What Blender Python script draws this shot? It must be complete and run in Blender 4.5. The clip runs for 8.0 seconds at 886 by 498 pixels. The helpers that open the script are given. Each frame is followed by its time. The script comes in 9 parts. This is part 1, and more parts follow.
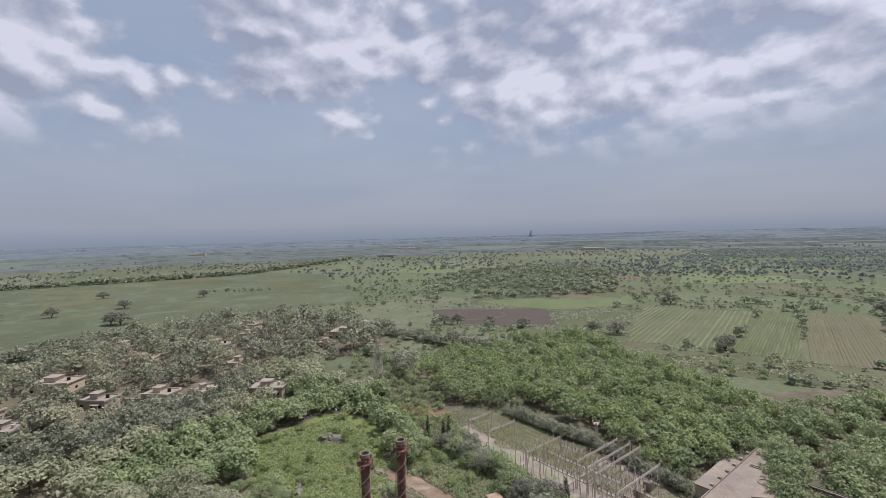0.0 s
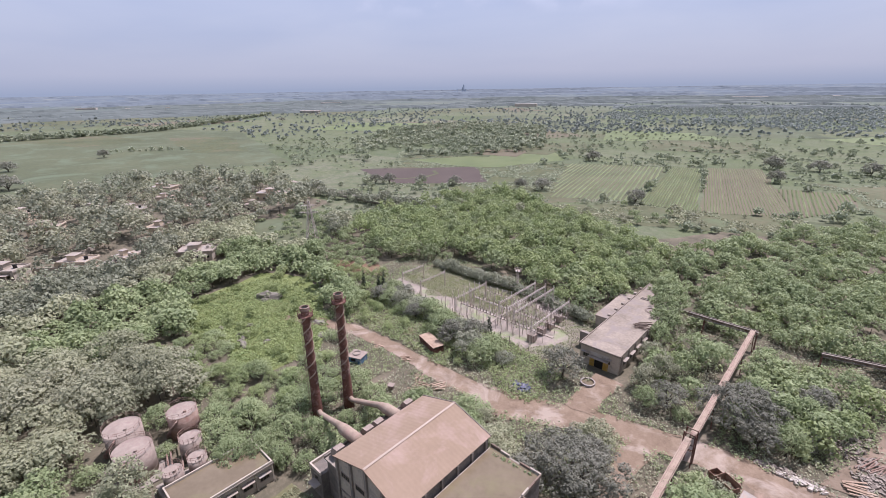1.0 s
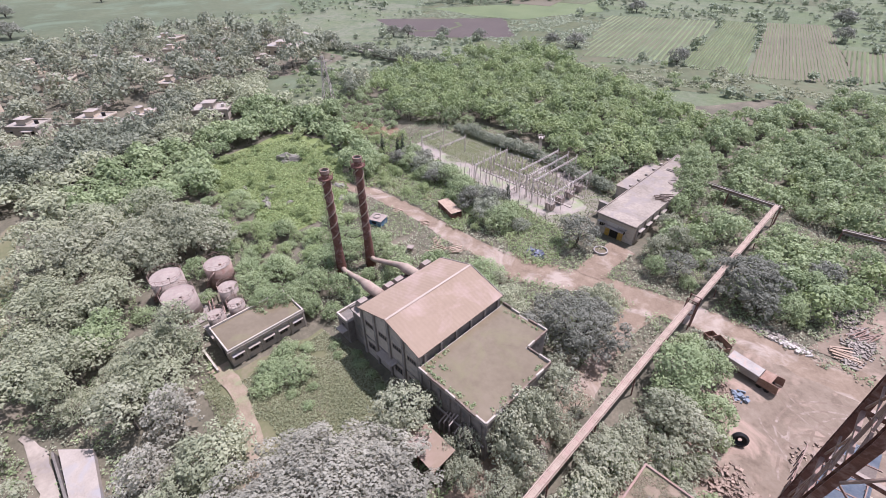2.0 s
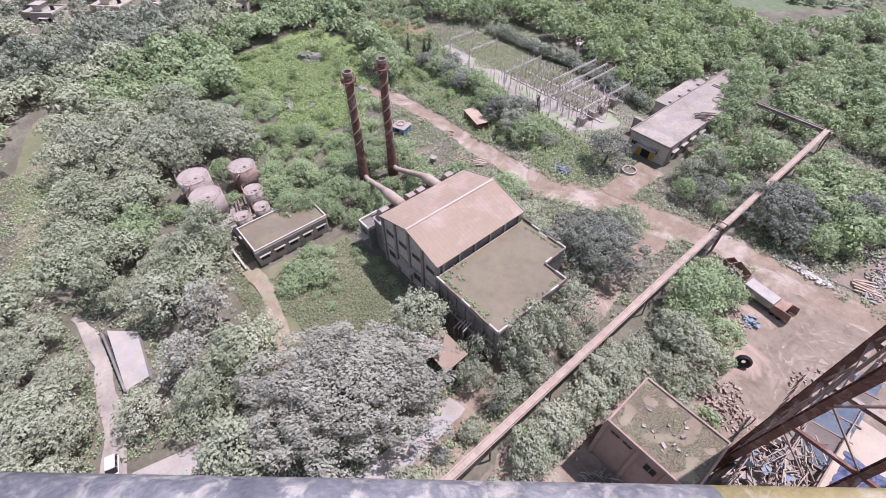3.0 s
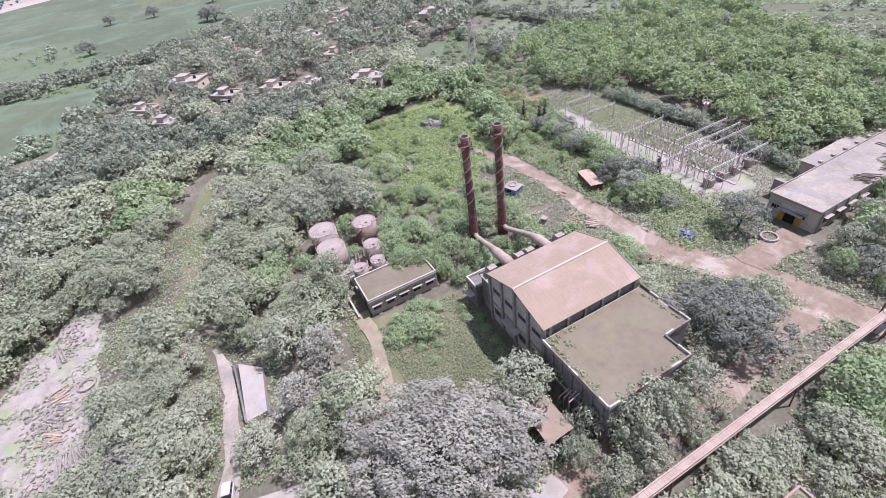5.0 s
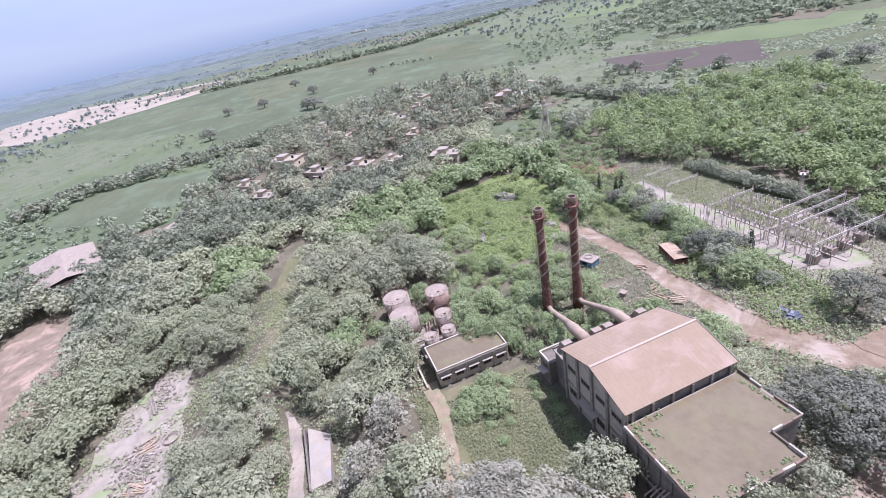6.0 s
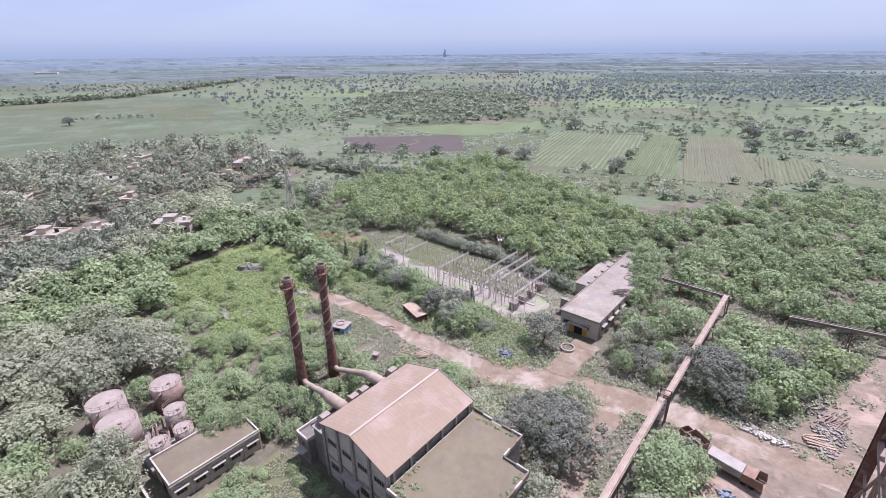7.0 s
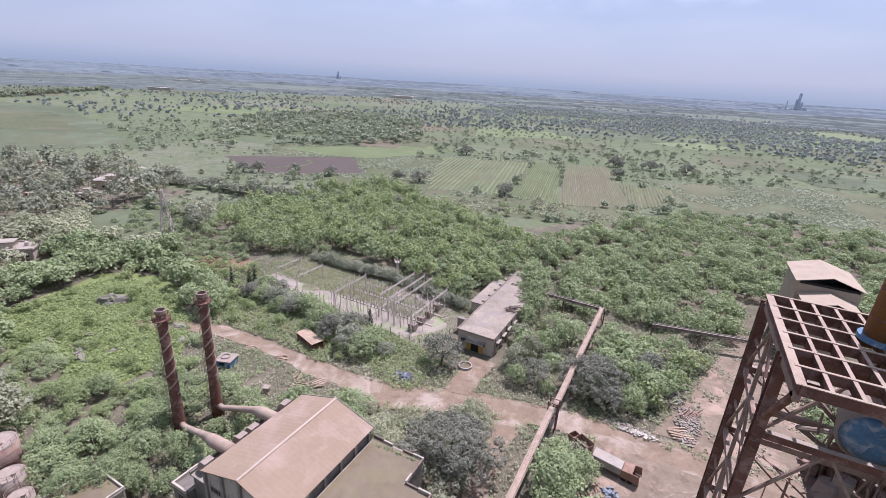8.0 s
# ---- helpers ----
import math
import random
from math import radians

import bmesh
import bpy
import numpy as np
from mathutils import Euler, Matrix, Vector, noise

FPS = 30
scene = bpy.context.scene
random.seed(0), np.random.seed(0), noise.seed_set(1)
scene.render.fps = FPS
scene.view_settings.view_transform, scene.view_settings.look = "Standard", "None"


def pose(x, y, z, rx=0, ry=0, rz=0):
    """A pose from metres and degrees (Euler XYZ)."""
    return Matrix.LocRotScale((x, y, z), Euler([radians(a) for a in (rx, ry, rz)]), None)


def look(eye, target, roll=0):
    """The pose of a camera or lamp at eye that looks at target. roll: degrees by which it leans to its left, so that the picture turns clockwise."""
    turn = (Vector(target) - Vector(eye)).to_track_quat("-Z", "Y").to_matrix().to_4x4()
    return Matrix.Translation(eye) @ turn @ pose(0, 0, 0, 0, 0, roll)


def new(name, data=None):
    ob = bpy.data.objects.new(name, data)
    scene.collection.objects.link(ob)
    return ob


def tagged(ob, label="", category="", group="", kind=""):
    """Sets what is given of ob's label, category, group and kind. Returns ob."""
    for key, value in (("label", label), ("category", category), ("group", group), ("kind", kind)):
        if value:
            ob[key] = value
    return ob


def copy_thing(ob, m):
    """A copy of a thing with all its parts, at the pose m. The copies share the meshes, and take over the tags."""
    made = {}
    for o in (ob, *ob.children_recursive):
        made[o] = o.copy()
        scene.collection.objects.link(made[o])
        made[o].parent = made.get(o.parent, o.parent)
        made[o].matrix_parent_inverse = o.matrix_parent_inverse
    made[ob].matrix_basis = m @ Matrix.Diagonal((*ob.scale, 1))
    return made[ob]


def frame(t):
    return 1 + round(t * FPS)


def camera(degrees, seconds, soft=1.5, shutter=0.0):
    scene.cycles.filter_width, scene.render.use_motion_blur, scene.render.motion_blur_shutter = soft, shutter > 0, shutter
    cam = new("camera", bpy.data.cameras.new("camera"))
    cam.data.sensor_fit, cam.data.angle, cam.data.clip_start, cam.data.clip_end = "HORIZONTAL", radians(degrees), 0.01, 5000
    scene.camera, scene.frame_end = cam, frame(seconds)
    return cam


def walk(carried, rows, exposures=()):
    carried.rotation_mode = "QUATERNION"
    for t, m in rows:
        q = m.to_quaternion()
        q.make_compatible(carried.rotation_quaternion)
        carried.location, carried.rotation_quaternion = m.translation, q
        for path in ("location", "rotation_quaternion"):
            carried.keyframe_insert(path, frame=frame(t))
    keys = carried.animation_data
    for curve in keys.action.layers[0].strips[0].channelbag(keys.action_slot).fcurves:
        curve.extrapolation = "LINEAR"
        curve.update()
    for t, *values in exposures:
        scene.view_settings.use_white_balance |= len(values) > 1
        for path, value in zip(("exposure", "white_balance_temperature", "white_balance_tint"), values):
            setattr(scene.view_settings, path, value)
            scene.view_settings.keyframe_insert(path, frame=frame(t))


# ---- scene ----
# ---------------------------------------------------------------- camera
EYE = 64.0
cam = camera(88.5, 8.0, 0.8)
PATH = [
    (0.0, 88.38, 1.58, 51.25), (0.5, 80.36, 1.23, 43.52), (1.0, 70.56, 0.88, 42.75), (1.5, 60.87, 0.62, 44.12),
    (1.7, 57.82, 0.61, 44.68), (2.8, 45.02, 0.50, 48.42), (3.0, 42.91, 0.30, 49.40), (3.5, 39.48, 0.10, 51.37),
    (4.0, 40.27, 0.41, 51.63), (4.5, 44.48, 2.07, 53.07), (5.0, 51.02, 7.25, 61.30), (5.2, 53.34, 8.98, 65.37),
    (6.3, 64.70, 9.33, 68.26), (6.5, 64.94, 6.63, 60.25), (7.0, 66.72, 0.54, 40.53), (7.5, 68.26, -2.16, 31.40),
    (8.0, 69.79, -3.19, 28.15)]
LEAN = {3.0: -0.006, 3.5: 0.0}


def eye_at(t):
    k = LEAN.get(t, 0.04)
    return -0.747 * k, 0.665 * k, EYE


walk(cam, [(t, pose(*eye_at(t), rx, ry, rz)) for t, rx, ry, rz in PATH],
     [(t, stops, kelvin, 20 if t < 0.8 else 29) for t, stops, kelvin in ((0.0, -0.02, 6080), (0.5, 0.08, 6040), (1.0, 0.48, 5880), (3.0, 0.76, 5500), (4.5, 0.80, 5400), (6.5, 0.82, 5400), (8.0, 0.60, 5680))])

# ---------------------------------------------------------------- light
SUN_EL, SUN_AZ = radians(66), radians(14)
world = bpy.data.worlds.new("sky")
scene.world = world
world.use_nodes = True


class Nodes:
    """Short hand for building a node tree."""

    def __init__(self, tree):
        self.tree = tree

    def add(self, kind, **values):
        node = self.tree.nodes.new("ShaderNode" + kind)
        for key, value in values.items():
            if key in node.inputs:
                self.put(node.inputs[key], value)
            elif key.isdigit():
                self.put(node.inputs[int(key)], value)
            else:
                setattr(node, key, value)
        return node

    def put(self, socket, value):
        if isinstance(value, bpy.types.NodeSocket):
            self.tree.links.new(value, socket)
        elif isinstance(value, bpy.types.Node):
            self.tree.links.new(value.outputs[0], socket)
        else:
            socket.default_value = value

    def math(self, op, a, b=0.0, c=0.0):
        node = self.add("Math", operation=op)
        for n, v in enumerate((a, b, c)):
            self.put(node.inputs[n], v)
        return node.outputs[0]

    def ramp(self, fac, *stops):
        node = self.add("ValToRGB")
        self.put(node.inputs[0], fac)
        ramp = node.color_ramp
        while len(ramp.elements) < len(stops):
            ramp.elements.new(0.5)
        for el, (at, col) in zip(ramp.elements, stops):
            el.position = at
            el.color = (*col, 1) if isinstance(col, tuple) else (col, col, col, 1)
        return node.outputs[0]

    def mix(self, fac, a, b, how="MIX"):
        node = self.add("Mix", data_type="RGBA", blend_type=how)
        self.put(node.inputs[0], fac)
        for sock, v in ((node.inputs[6], a), (node.inputs[7], b)):
            self.put(sock, (*v, 1) if isinstance(v, tuple) and len(v) == 3 else v)
        return node.outputs[2]

    def noise(self, vec, scale, detail=3.0, rough=0.55, dist=0.0):
        return self.add("TexNoise", Vector=vec, Scale=scale, Detail=detail, Roughness=rough, Distortion=dist).outputs[0]


def build_sky():
    n = Nodes(world.node_tree)
    n.tree.nodes.clear()
    sky = n.add("TexSky", sky_type="NISHITA", sun_disc=False, sun_elevation=SUN_EL, sun_rotation=SUN_AZ,
                air_density=1.6, dust_density=3.0, ozone_density=1.5, altitude=300)
    coord = n.add("TexCoord").outputs["Generated"]
    sep = n.add("SeparateXYZ", Vector=coord)
    up = n.math("MAXIMUM", sep.outputs[2], 0.0)
    flat = n.math("ADD", up, 0.16)
    vec = n.add("CombineXYZ", X=n.math("DIVIDE", sep.outputs[0], flat), Y=n.math("DIVIDE", sep.outputs[1], flat), Z=up)
    def billow(at):
        """Heaped cloud: broad noise broken up by rounded cells."""
        warp = n.add("VectorMath", operation="ADD", **{"0": at, "1": n.add("VectorMath", operation="SCALE", **{"0": n.add("TexNoise", Vector=at, Scale=7.0, Detail=4.0).outputs[1], "Scale": 0.09}).outputs[0]}).outputs[0]
        cell = n.add("TexVoronoi", Vector=warp, Scale=5.0, feature="SMOOTH_F1", Smoothness=0.6).outputs["Distance"]
        bead = n.add("TexVoronoi", Vector=warp, Scale=14.0, feature="SMOOTH_F1", Smoothness=0.6).outputs["Distance"]
        body = n.math("SUBTRACT", n.noise(at, 2.4, 9.0, 0.6, 0.1), n.math("MULTIPLY", cell, 0.34))
        return n.math("SUBTRACT", body, n.math("MULTIPLY", bead, 0.24))

    def bank(way, wide):
        """How near the sky is to the middle of a heap of cloud."""
        gap = n.add("VectorMath", operation="DISTANCE", **{"0": stretched, "1": (way[0], way[1], way[2] * 1.6)}).outputs["Value"]
        return n.math("MULTIPLY", n.math("SUBTRACT", 1.0, n.math("DIVIDE", gap, wide)), 0.3)

    stretched = n.add("Mapping", Vector=coord, Scale=(1.0, 1.0, 1.6)).outputs[0]
    above = n.add("Mapping", Vector=stretched, Location=(0.006, 0.016, 0.032)).outputs[0]
    heap = bank((-0.73, 0.59, 0.40), 0.55)
    for way, wide in (((-0.56, 0.77, 0.33), 0.42), ((-0.17, 0.95, 0.29), 0.36), ((-0.956, -0.06, 0.32), 0.30), ((-0.36, 0.90, 0.26), 0.26), ((0.5, 0.6, 0.62), 0.6), ((0.2, -0.8, 0.5), 0.6)):
        heap = n.math("MAXIMUM", heap, bank(way, wide))
    heap = n.math("MAXIMUM", heap, -0.16)
    here, over = billow(stretched), billow(above)
    cover = n.ramp(n.math("ADD", here, heap), (0.25, 0.0), (0.36, 1.0))
    relief = n.math("ADD", n.math("MULTIPLY", n.math("SUBTRACT", here, over), 4.2), n.math("MULTIPLY", heap, 0.7))
    shade = n.ramp(n.math("ADD", relief, 0.35), (0.12, (4.3, 4.75, 5.6)), (0.34, (5.6, 5.95, 6.6)), (0.55, (7.0, 7.25, 7.7)), (0.85, (9.6, 9.75, 10.0)))
    veil = n.noise(vec, 0.7, 4.0, 0.5, 0.3)
    low = n.ramp(sep.outputs[2], (0.13, 0.0), (0.24, 1.0))
    open_sky = n.mix(n.ramp(veil, (0.35, 0.0), (0.65, 1.0)), (3.7, 4.7, 6.0), (4.9, 5.7, 6.5))
    body = n.mix(n.math("MULTIPLY", cover, low), open_sky, shade)
    haze = n.ramp(sep.outputs[2], (0.0, (3.35, 4.15, 4.95)), (0.03, (4.40, 4.95, 5.50)), (0.2, (4.75, 5.25, 5.8)))
    body = n.mix(n.ramp(sep.outputs[2], (0.0, 1.0), (0.22, 0.0)), body, haze)
    tot = n.mix(0.82, sky.outputs[0], body)
    back = n.add("Background", Color=tot, Strength=0.080)
    n.tree.links.new(back.outputs[0], n.add("OutputWorld").inputs[0])


build_sky()
sun = new("sun", bpy.data.lights.new("sun", "SUN"))
sun.data.energy, sun.data.angle, sun.data.color = 4.8, radians(0.6), (1.0, 0.96, 0.92)
sun_way = Vector((math.sin(SUN_AZ) * math.cos(SUN_EL), math.cos(SUN_AZ) * math.cos(SUN_EL), math.sin(SUN_EL)))
sun.matrix_world = look(sun_way * 300, (0, 0, 0))


# ---------------------------------------------------------------- materials
DUST = (0.60, 0.565, 0.505)  # how far the brownish dust film dulls every hard surface


def material(name, colours, scale=1.0, fine=12.0, rough=0.85, metal=0.0, bump=0.2, spread=0.0, stain=None, thin=0.0, wet=None):
    """colours: two to four base colours mixed by noise; scale and fine: cells to the metre of the large and small noise;
    spread: change from piece to piece; stain: (colour, cells to the metre, amount); thin: how much light shows through."""
    mat = bpy.data.materials.new(name)
    mat.use_nodes = True
    n = Nodes(mat.node_tree)
    n.tree.nodes.clear()
    place = n.add("NewGeometry").outputs["Position"]
    large, small = n.noise(place, scale, 4.0, 0.6, 0.3), n.noise(place, fine, 3.0, 0.6)
    fac = n.math("ADD", n.math("MULTIPLY", large, 0.65), n.math("MULTIPLY", small, 0.35))
    k = len(colours) - 1
    colours = [tuple(d * v for d, v in zip(DUST, c)) for c in colours] if not thin else colours
    col = n.ramp(fac, *[(0.34 + 0.32 * i / k, c) for i, c in enumerate(colours)])
    if stain:
        mask = n.ramp(n.noise(place, stain[1], 5.0, 0.65, 0.6), (0.5, 0.0), (0.64, stain[2]))
        col = n.mix(mask, col, stain[0])
    if spread:
        isle = n.add("NewGeometry").outputs["Random Per Island"]
        each = n.add("ObjectInfo").outputs["Random"]
        val = n.math("ADD", n.math("MULTIPLY", isle, spread), n.math("MULTIPLY", each, spread * 0.5))
        col = n.add("HueSaturation", Color=col, Value=n.math("ADD", val, 1.0 - spread * 0.75)).outputs[0]
    shader = n.add("BsdfPrincipled", Roughness=rough, Metallic=metal)
    n.put(shader.inputs["Base Color"], col)
    shader.inputs["Specular IOR Level"].default_value = 0.3
    if wet is not None:
        shader.inputs["Specular IOR Level"].default_value = wet
    if bump:
        n.put(shader.inputs["Normal"], n.add("Bump", Strength=bump, Distance=0.05, Height=small).outputs[0])
    out = shader.outputs[0]
    if thin:
        clear = n.add("BsdfTranslucent", Color=col)
        out = n.add("MixShader", Fac=thin, **{"1": out, "2": clear.outputs[0]}).outputs[0]
    n.tree.links.new(out, n.add("OutputMaterial").inputs[0])
    return mat


def leaf_material(name, colours, scale=0.09):
    colours = [(r * 1.04, g * 1.04, b * 1.04) for r, g, b in colours]  # the film of pale dust on every leaf
    return material(name, colours, scale, 0.9, 0.6, 0.0, 0.0, 0.30, None, 0.36)


LEAF_GREEN = leaf_material("green_leaves", [(0.185, 0.232, 0.108), (0.258, 0.306, 0.145), (0.330, 0.372, 0.188)])
LEAF_BRIGHT = leaf_material("bright_leaves", [(0.181, 0.232, 0.095), (0.249, 0.298, 0.123), (0.319, 0.354, 0.161)])
LEAF_FEATHER = leaf_material("feathery_leaves", [(0.232, 0.246, 0.146), (0.310, 0.320, 0.192), (0.392, 0.392, 0.246)])
LEAF_DUSTY = leaf_material("dusty_leaves", [(0.232, 0.242, 0.148), (0.312, 0.316, 0.200), (0.394, 0.386, 0.258)])
LEAF_GREY = leaf_material("grey_dusted_leaves", [(0.240, 0.226, 0.166), (0.318, 0.300, 0.224), (0.400, 0.376, 0.284)])
LEAF_SLATE = leaf_material("slate_dusted_leaves", [(0.150, 0.152, 0.108), (0.205, 0.205, 0.150), (0.268, 0.260, 0.196)])
LEAF_DARK = leaf_material("dark_leaves", [(0.174, 0.190, 0.123), (0.240, 0.252, 0.167), (0.318, 0.322, 0.223)])
LEAF_SCRUB = leaf_material("scrub_leaves", [(0.235, 0.268, 0.165), (0.295, 0.324, 0.205), (0.355, 0.375, 0.245)], 0.01)
# Leaves for far growth: paler and bluer, haze mixed into the base colour.
LEAF_HAZED = leaf_material("far_scrub_leaves", [(0.215, 0.248, 0.215), (0.260, 0.290, 0.250), (0.305, 0.332, 0.290)], 0.008)
GRASS_LEAF = leaf_material("grass_blades", [(0.199, 0.209, 0.112), (0.253, 0.259, 0.139), (0.313, 0.303, 0.192)], 0.06)
MEADOW_LEAF = leaf_material("meadow_blades", [(0.202, 0.258, 0.102), (0.263, 0.314, 0.123), (0.317, 0.358, 0.161)], 0.06)
BARK = material("bark", [(0.10, 0.085, 0.07), (0.16, 0.14, 0.12)], 2, 20)
BARE_WOOD = material("bare_wood", [(0.22, 0.17, 0.14), (0.32, 0.26, 0.22)], 2, 20)
EARTH = material("earth_road", [(0.225, 0.17, 0.122), (0.315, 0.242, 0.178), (0.40, 0.315, 0.24)], 0.3, 2.6, 0.95, 0, 0.6, 0, ((0.38, 0.315, 0.25), 0.12, 0.6))
YARD = material("dusty_yard", [(0.205, 0.160, 0.118), (0.29, 0.232, 0.176), (0.355, 0.292, 0.230)], 0.22, 1.6, 0.95, 0, 0.8, 0, ((0.36, 0.255, 0.185), 0.14, 0.7))
GRAVEL = material("grey_gravel", [(0.32, 0.285, 0.25), (0.43, 0.385, 0.345), (0.53, 0.475, 0.43)], 0.4, 3, 0.95, 0, 0.5, 0, ((0.20, 0.23, 0.11), 0.17, 0.95))
REDSOIL = material("red_soil", [(0.26, 0.16, 0.11), (0.33, 0.21, 0.15)], 0.2, 3, 0.95, 0, 0.4, 0, ((0.15, 0.18, 0.07), 0.2, 0.7))
CONCRETE = material("weathered_concrete", [(0.30, 0.27, 0.24), (0.40, 0.36, 0.32), (0.48, 0.44, 0.39)], 0.5, 6, 0.9, 0, 0.2, 0, ((0.14, 0.13, 0.115), 0.7, 0.7))
CONCRETE_PALE = material("pale_concrete", [(0.38, 0.335, 0.29), (0.47, 0.42, 0.37), (0.56, 0.505, 0.45)], 0.3, 4, 0.9, 0, 0.2, 0, ((0.27, 0.25, 0.23), 0.22, 0.85))
PINK_WALL = material("pink_plaster", [(0.36, 0.245, 0.20), (0.45, 0.315, 0.26), (0.50, 0.37, 0.31)], 0.5, 6, 0.9, 0, 0.15, 0, ((0.24, 0.17, 0.14), 0.6, 0.6))
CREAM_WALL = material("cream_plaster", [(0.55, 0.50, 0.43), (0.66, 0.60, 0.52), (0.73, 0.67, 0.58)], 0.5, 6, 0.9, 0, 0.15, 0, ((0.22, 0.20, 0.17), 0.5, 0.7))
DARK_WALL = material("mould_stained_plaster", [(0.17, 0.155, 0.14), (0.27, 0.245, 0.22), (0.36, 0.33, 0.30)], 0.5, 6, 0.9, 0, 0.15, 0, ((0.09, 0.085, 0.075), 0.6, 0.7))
ROOF = material("dusty_pink_roof_sheet", [(0.37, 0.283, 0.212), (0.405, 0.312, 0.234), (0.44, 0.342, 0.26)], 0.1, 1.2, 0.95, 0, 0.03, 0, ((0.36, 0.262, 0.215), 0.09, 0.6))
ROOF_SOIL = material("roof_soil", [(0.23, 0.18, 0.125), (0.31, 0.248, 0.18), (0.39, 0.315, 0.24)], 0.35, 5, 0.95, 0, 0.6, 0, ((0.19, 0.19, 0.10), 0.5, 0.6))
ROOF_TRIM = material("ridge_sheet", [(0.56, 0.47, 0.40), (0.62, 0.53, 0.46)], 0.4, 3, 0.8)
RUST = material("rusty_steel", [(0.15, 0.072, 0.056), (0.22, 0.108, 0.084), (0.30, 0.16, 0.125)], 0.7, 7, 0.8, 0.2, 0.15, 0, ((0.33, 0.23, 0.19), 0.8, 0.5))
RUST_PALE = material("dusty_rusted_steel", [(0.30, 0.21, 0.175), (0.40, 0.295, 0.25), (0.50, 0.39, 0.335)], 0.8, 6, 0.85, 0.1, 0.1, 0, ((0.21, 0.11, 0.08), 0.9, 0.7))
GALLERY = material("pinkish_dusted_steel", [(0.40, 0.315, 0.25), (0.50, 0.405, 0.33), (0.58, 0.485, 0.40)], 0.7, 5, 0.85, 0.0, 0.15, 0, ((0.30, 0.19, 0.15), 0.8, 0.6))
RUST_DARK = material("dark_rust", [(0.07, 0.035, 0.028), (0.11, 0.055, 0.042), (0.15, 0.08, 0.06)], 0.8, 7, 0.8, 0.2, 0.1)
PLATE = material("dusty_plate", [(0.38, 0.32, 0.285), (0.46, 0.395, 0.35), (0.54, 0.47, 0.42)], 0.6, 5, 0.85, 0.1, 0.1, 0, ((0.25, 0.18, 0.145), 0.8, 0.7))
WHITE = material("dusty_white_paint", [(0.60, 0.57, 0.53), (0.70, 0.66, 0.61), (0.76, 0.73, 0.69)], 0.6, 5, 0.7, 0, 0.05, 0, ((0.40, 0.33, 0.28), 0.8, 0.5))
BLUE = material("blue_paint", [(0.08, 0.19, 0.36), (0.12, 0.26, 0.44), (0.20, 0.34, 0.50)], 0.6, 5, 0.6, 0, 0.05, 0, ((0.42, 0.40, 0.37), 0.9, 0.6))
BLUE_SHEET = material("faded_blue_sheet", [(0.19, 0.25, 0.34), (0.28, 0.34, 0.42), (0.38, 0.41, 0.46)], 0.5, 4, 0.7)
YELLOW = material("yellow_paint", [(0.52, 0.33, 0.06), (0.62, 0.42, 0.10)], 0.8, 6, 0.7, 0, 0.1, 0, ((0.4, 0.3, 0.2), 1.2, 0.5))
ORANGE = material("orange_rust_pipe", [(0.25, 0.11, 0.035), (0.36, 0.17, 0.05)], 0.6, 5, 0.7)
DARK = material("dark_opening", [(0.018, 0.017, 0.016), (0.030, 0.028, 0.026)], 1, 5, 0.6)
WATER = material("muddy_water", [(0.225, 0.185, 0.125), (0.265, 0.220, 0.152), (0.305, 0.255, 0.182)], 0.14, 0.9, 0.14, 0, 0.012, 0, ((0.17, 0.15, 0.075), 0.16, 0.6), 0, 0.5)
PARAPET = material("weathered_brown_parapet", [(0.19, 0.14, 0.115), (0.30, 0.225, 0.185), (0.40, 0.32, 0.27)], 0.6, 6, 0.9, 0, 0.25, 0, ((0.10, 0.095, 0.065), 0.7, 0.8))
STAINED_ROOF = material("stained_flat_roof", [(0.28, 0.245, 0.205), (0.41, 0.36, 0.305), (0.54, 0.48, 0.415)], 0.16, 1.5, 0.9, 0, 0.3, 0, ((0.22, 0.185, 0.155), 0.2, 0.95))
TRODDEN = material("trodden_earth", [(0.27, 0.225, 0.15), (0.37, 0.30, 0.22), (0.46, 0.375, 0.285)], 0.5, 3, 0.95, 0, 0.5, 0, ((0.19, 0.20, 0.10), 0.4, 0.8))
SPOIL = material("brown_spoil", [(0.30, 0.225, 0.175), (0.42, 0.325, 0.26), (0.54, 0.44, 0.365)], 0.6, 4, 0.95, 0, 0.3, 0.5)
CLADDING = material("dusty_tan_cladding", [(0.46, 0.375, 0.29), (0.54, 0.45, 0.355), (0.60, 0.51, 0.41)], 0.3, 3, 0.85, 0, 0.1, 0, ((0.33, 0.27, 0.215), 0.25, 0.5))
TRAILER_WHITE = material("trailer_white", [(0.36, 0.33, 0.30), (0.45, 0.42, 0.385), (0.52, 0.485, 0.45)], 0.7, 5, 0.7, 0, 0.05, 0, ((0.36, 0.24, 0.17), 0.9, 0.6))
RUST_ORANGE = material("bright_rust", [(0.26, 0.155, 0.115), (0.38, 0.245, 0.185), (0.50, 0.36, 0.29)], 0.8, 6, 0.85, 0.1, 0.15)
RUBBLE = material("rubble", [(0.30, 0.26, 0.23), (0.42, 0.375, 0.33), (0.55, 0.50, 0.45)], 0.6, 4, 0.95, 0, 0.3, 0.5)
PLANK = material("weathered_timber", [(0.34, 0.25, 0.185), (0.45, 0.345, 0.265), (0.54, 0.43, 0.34)], 0.8, 6, 0.9, 0, 0.2, 0.4)
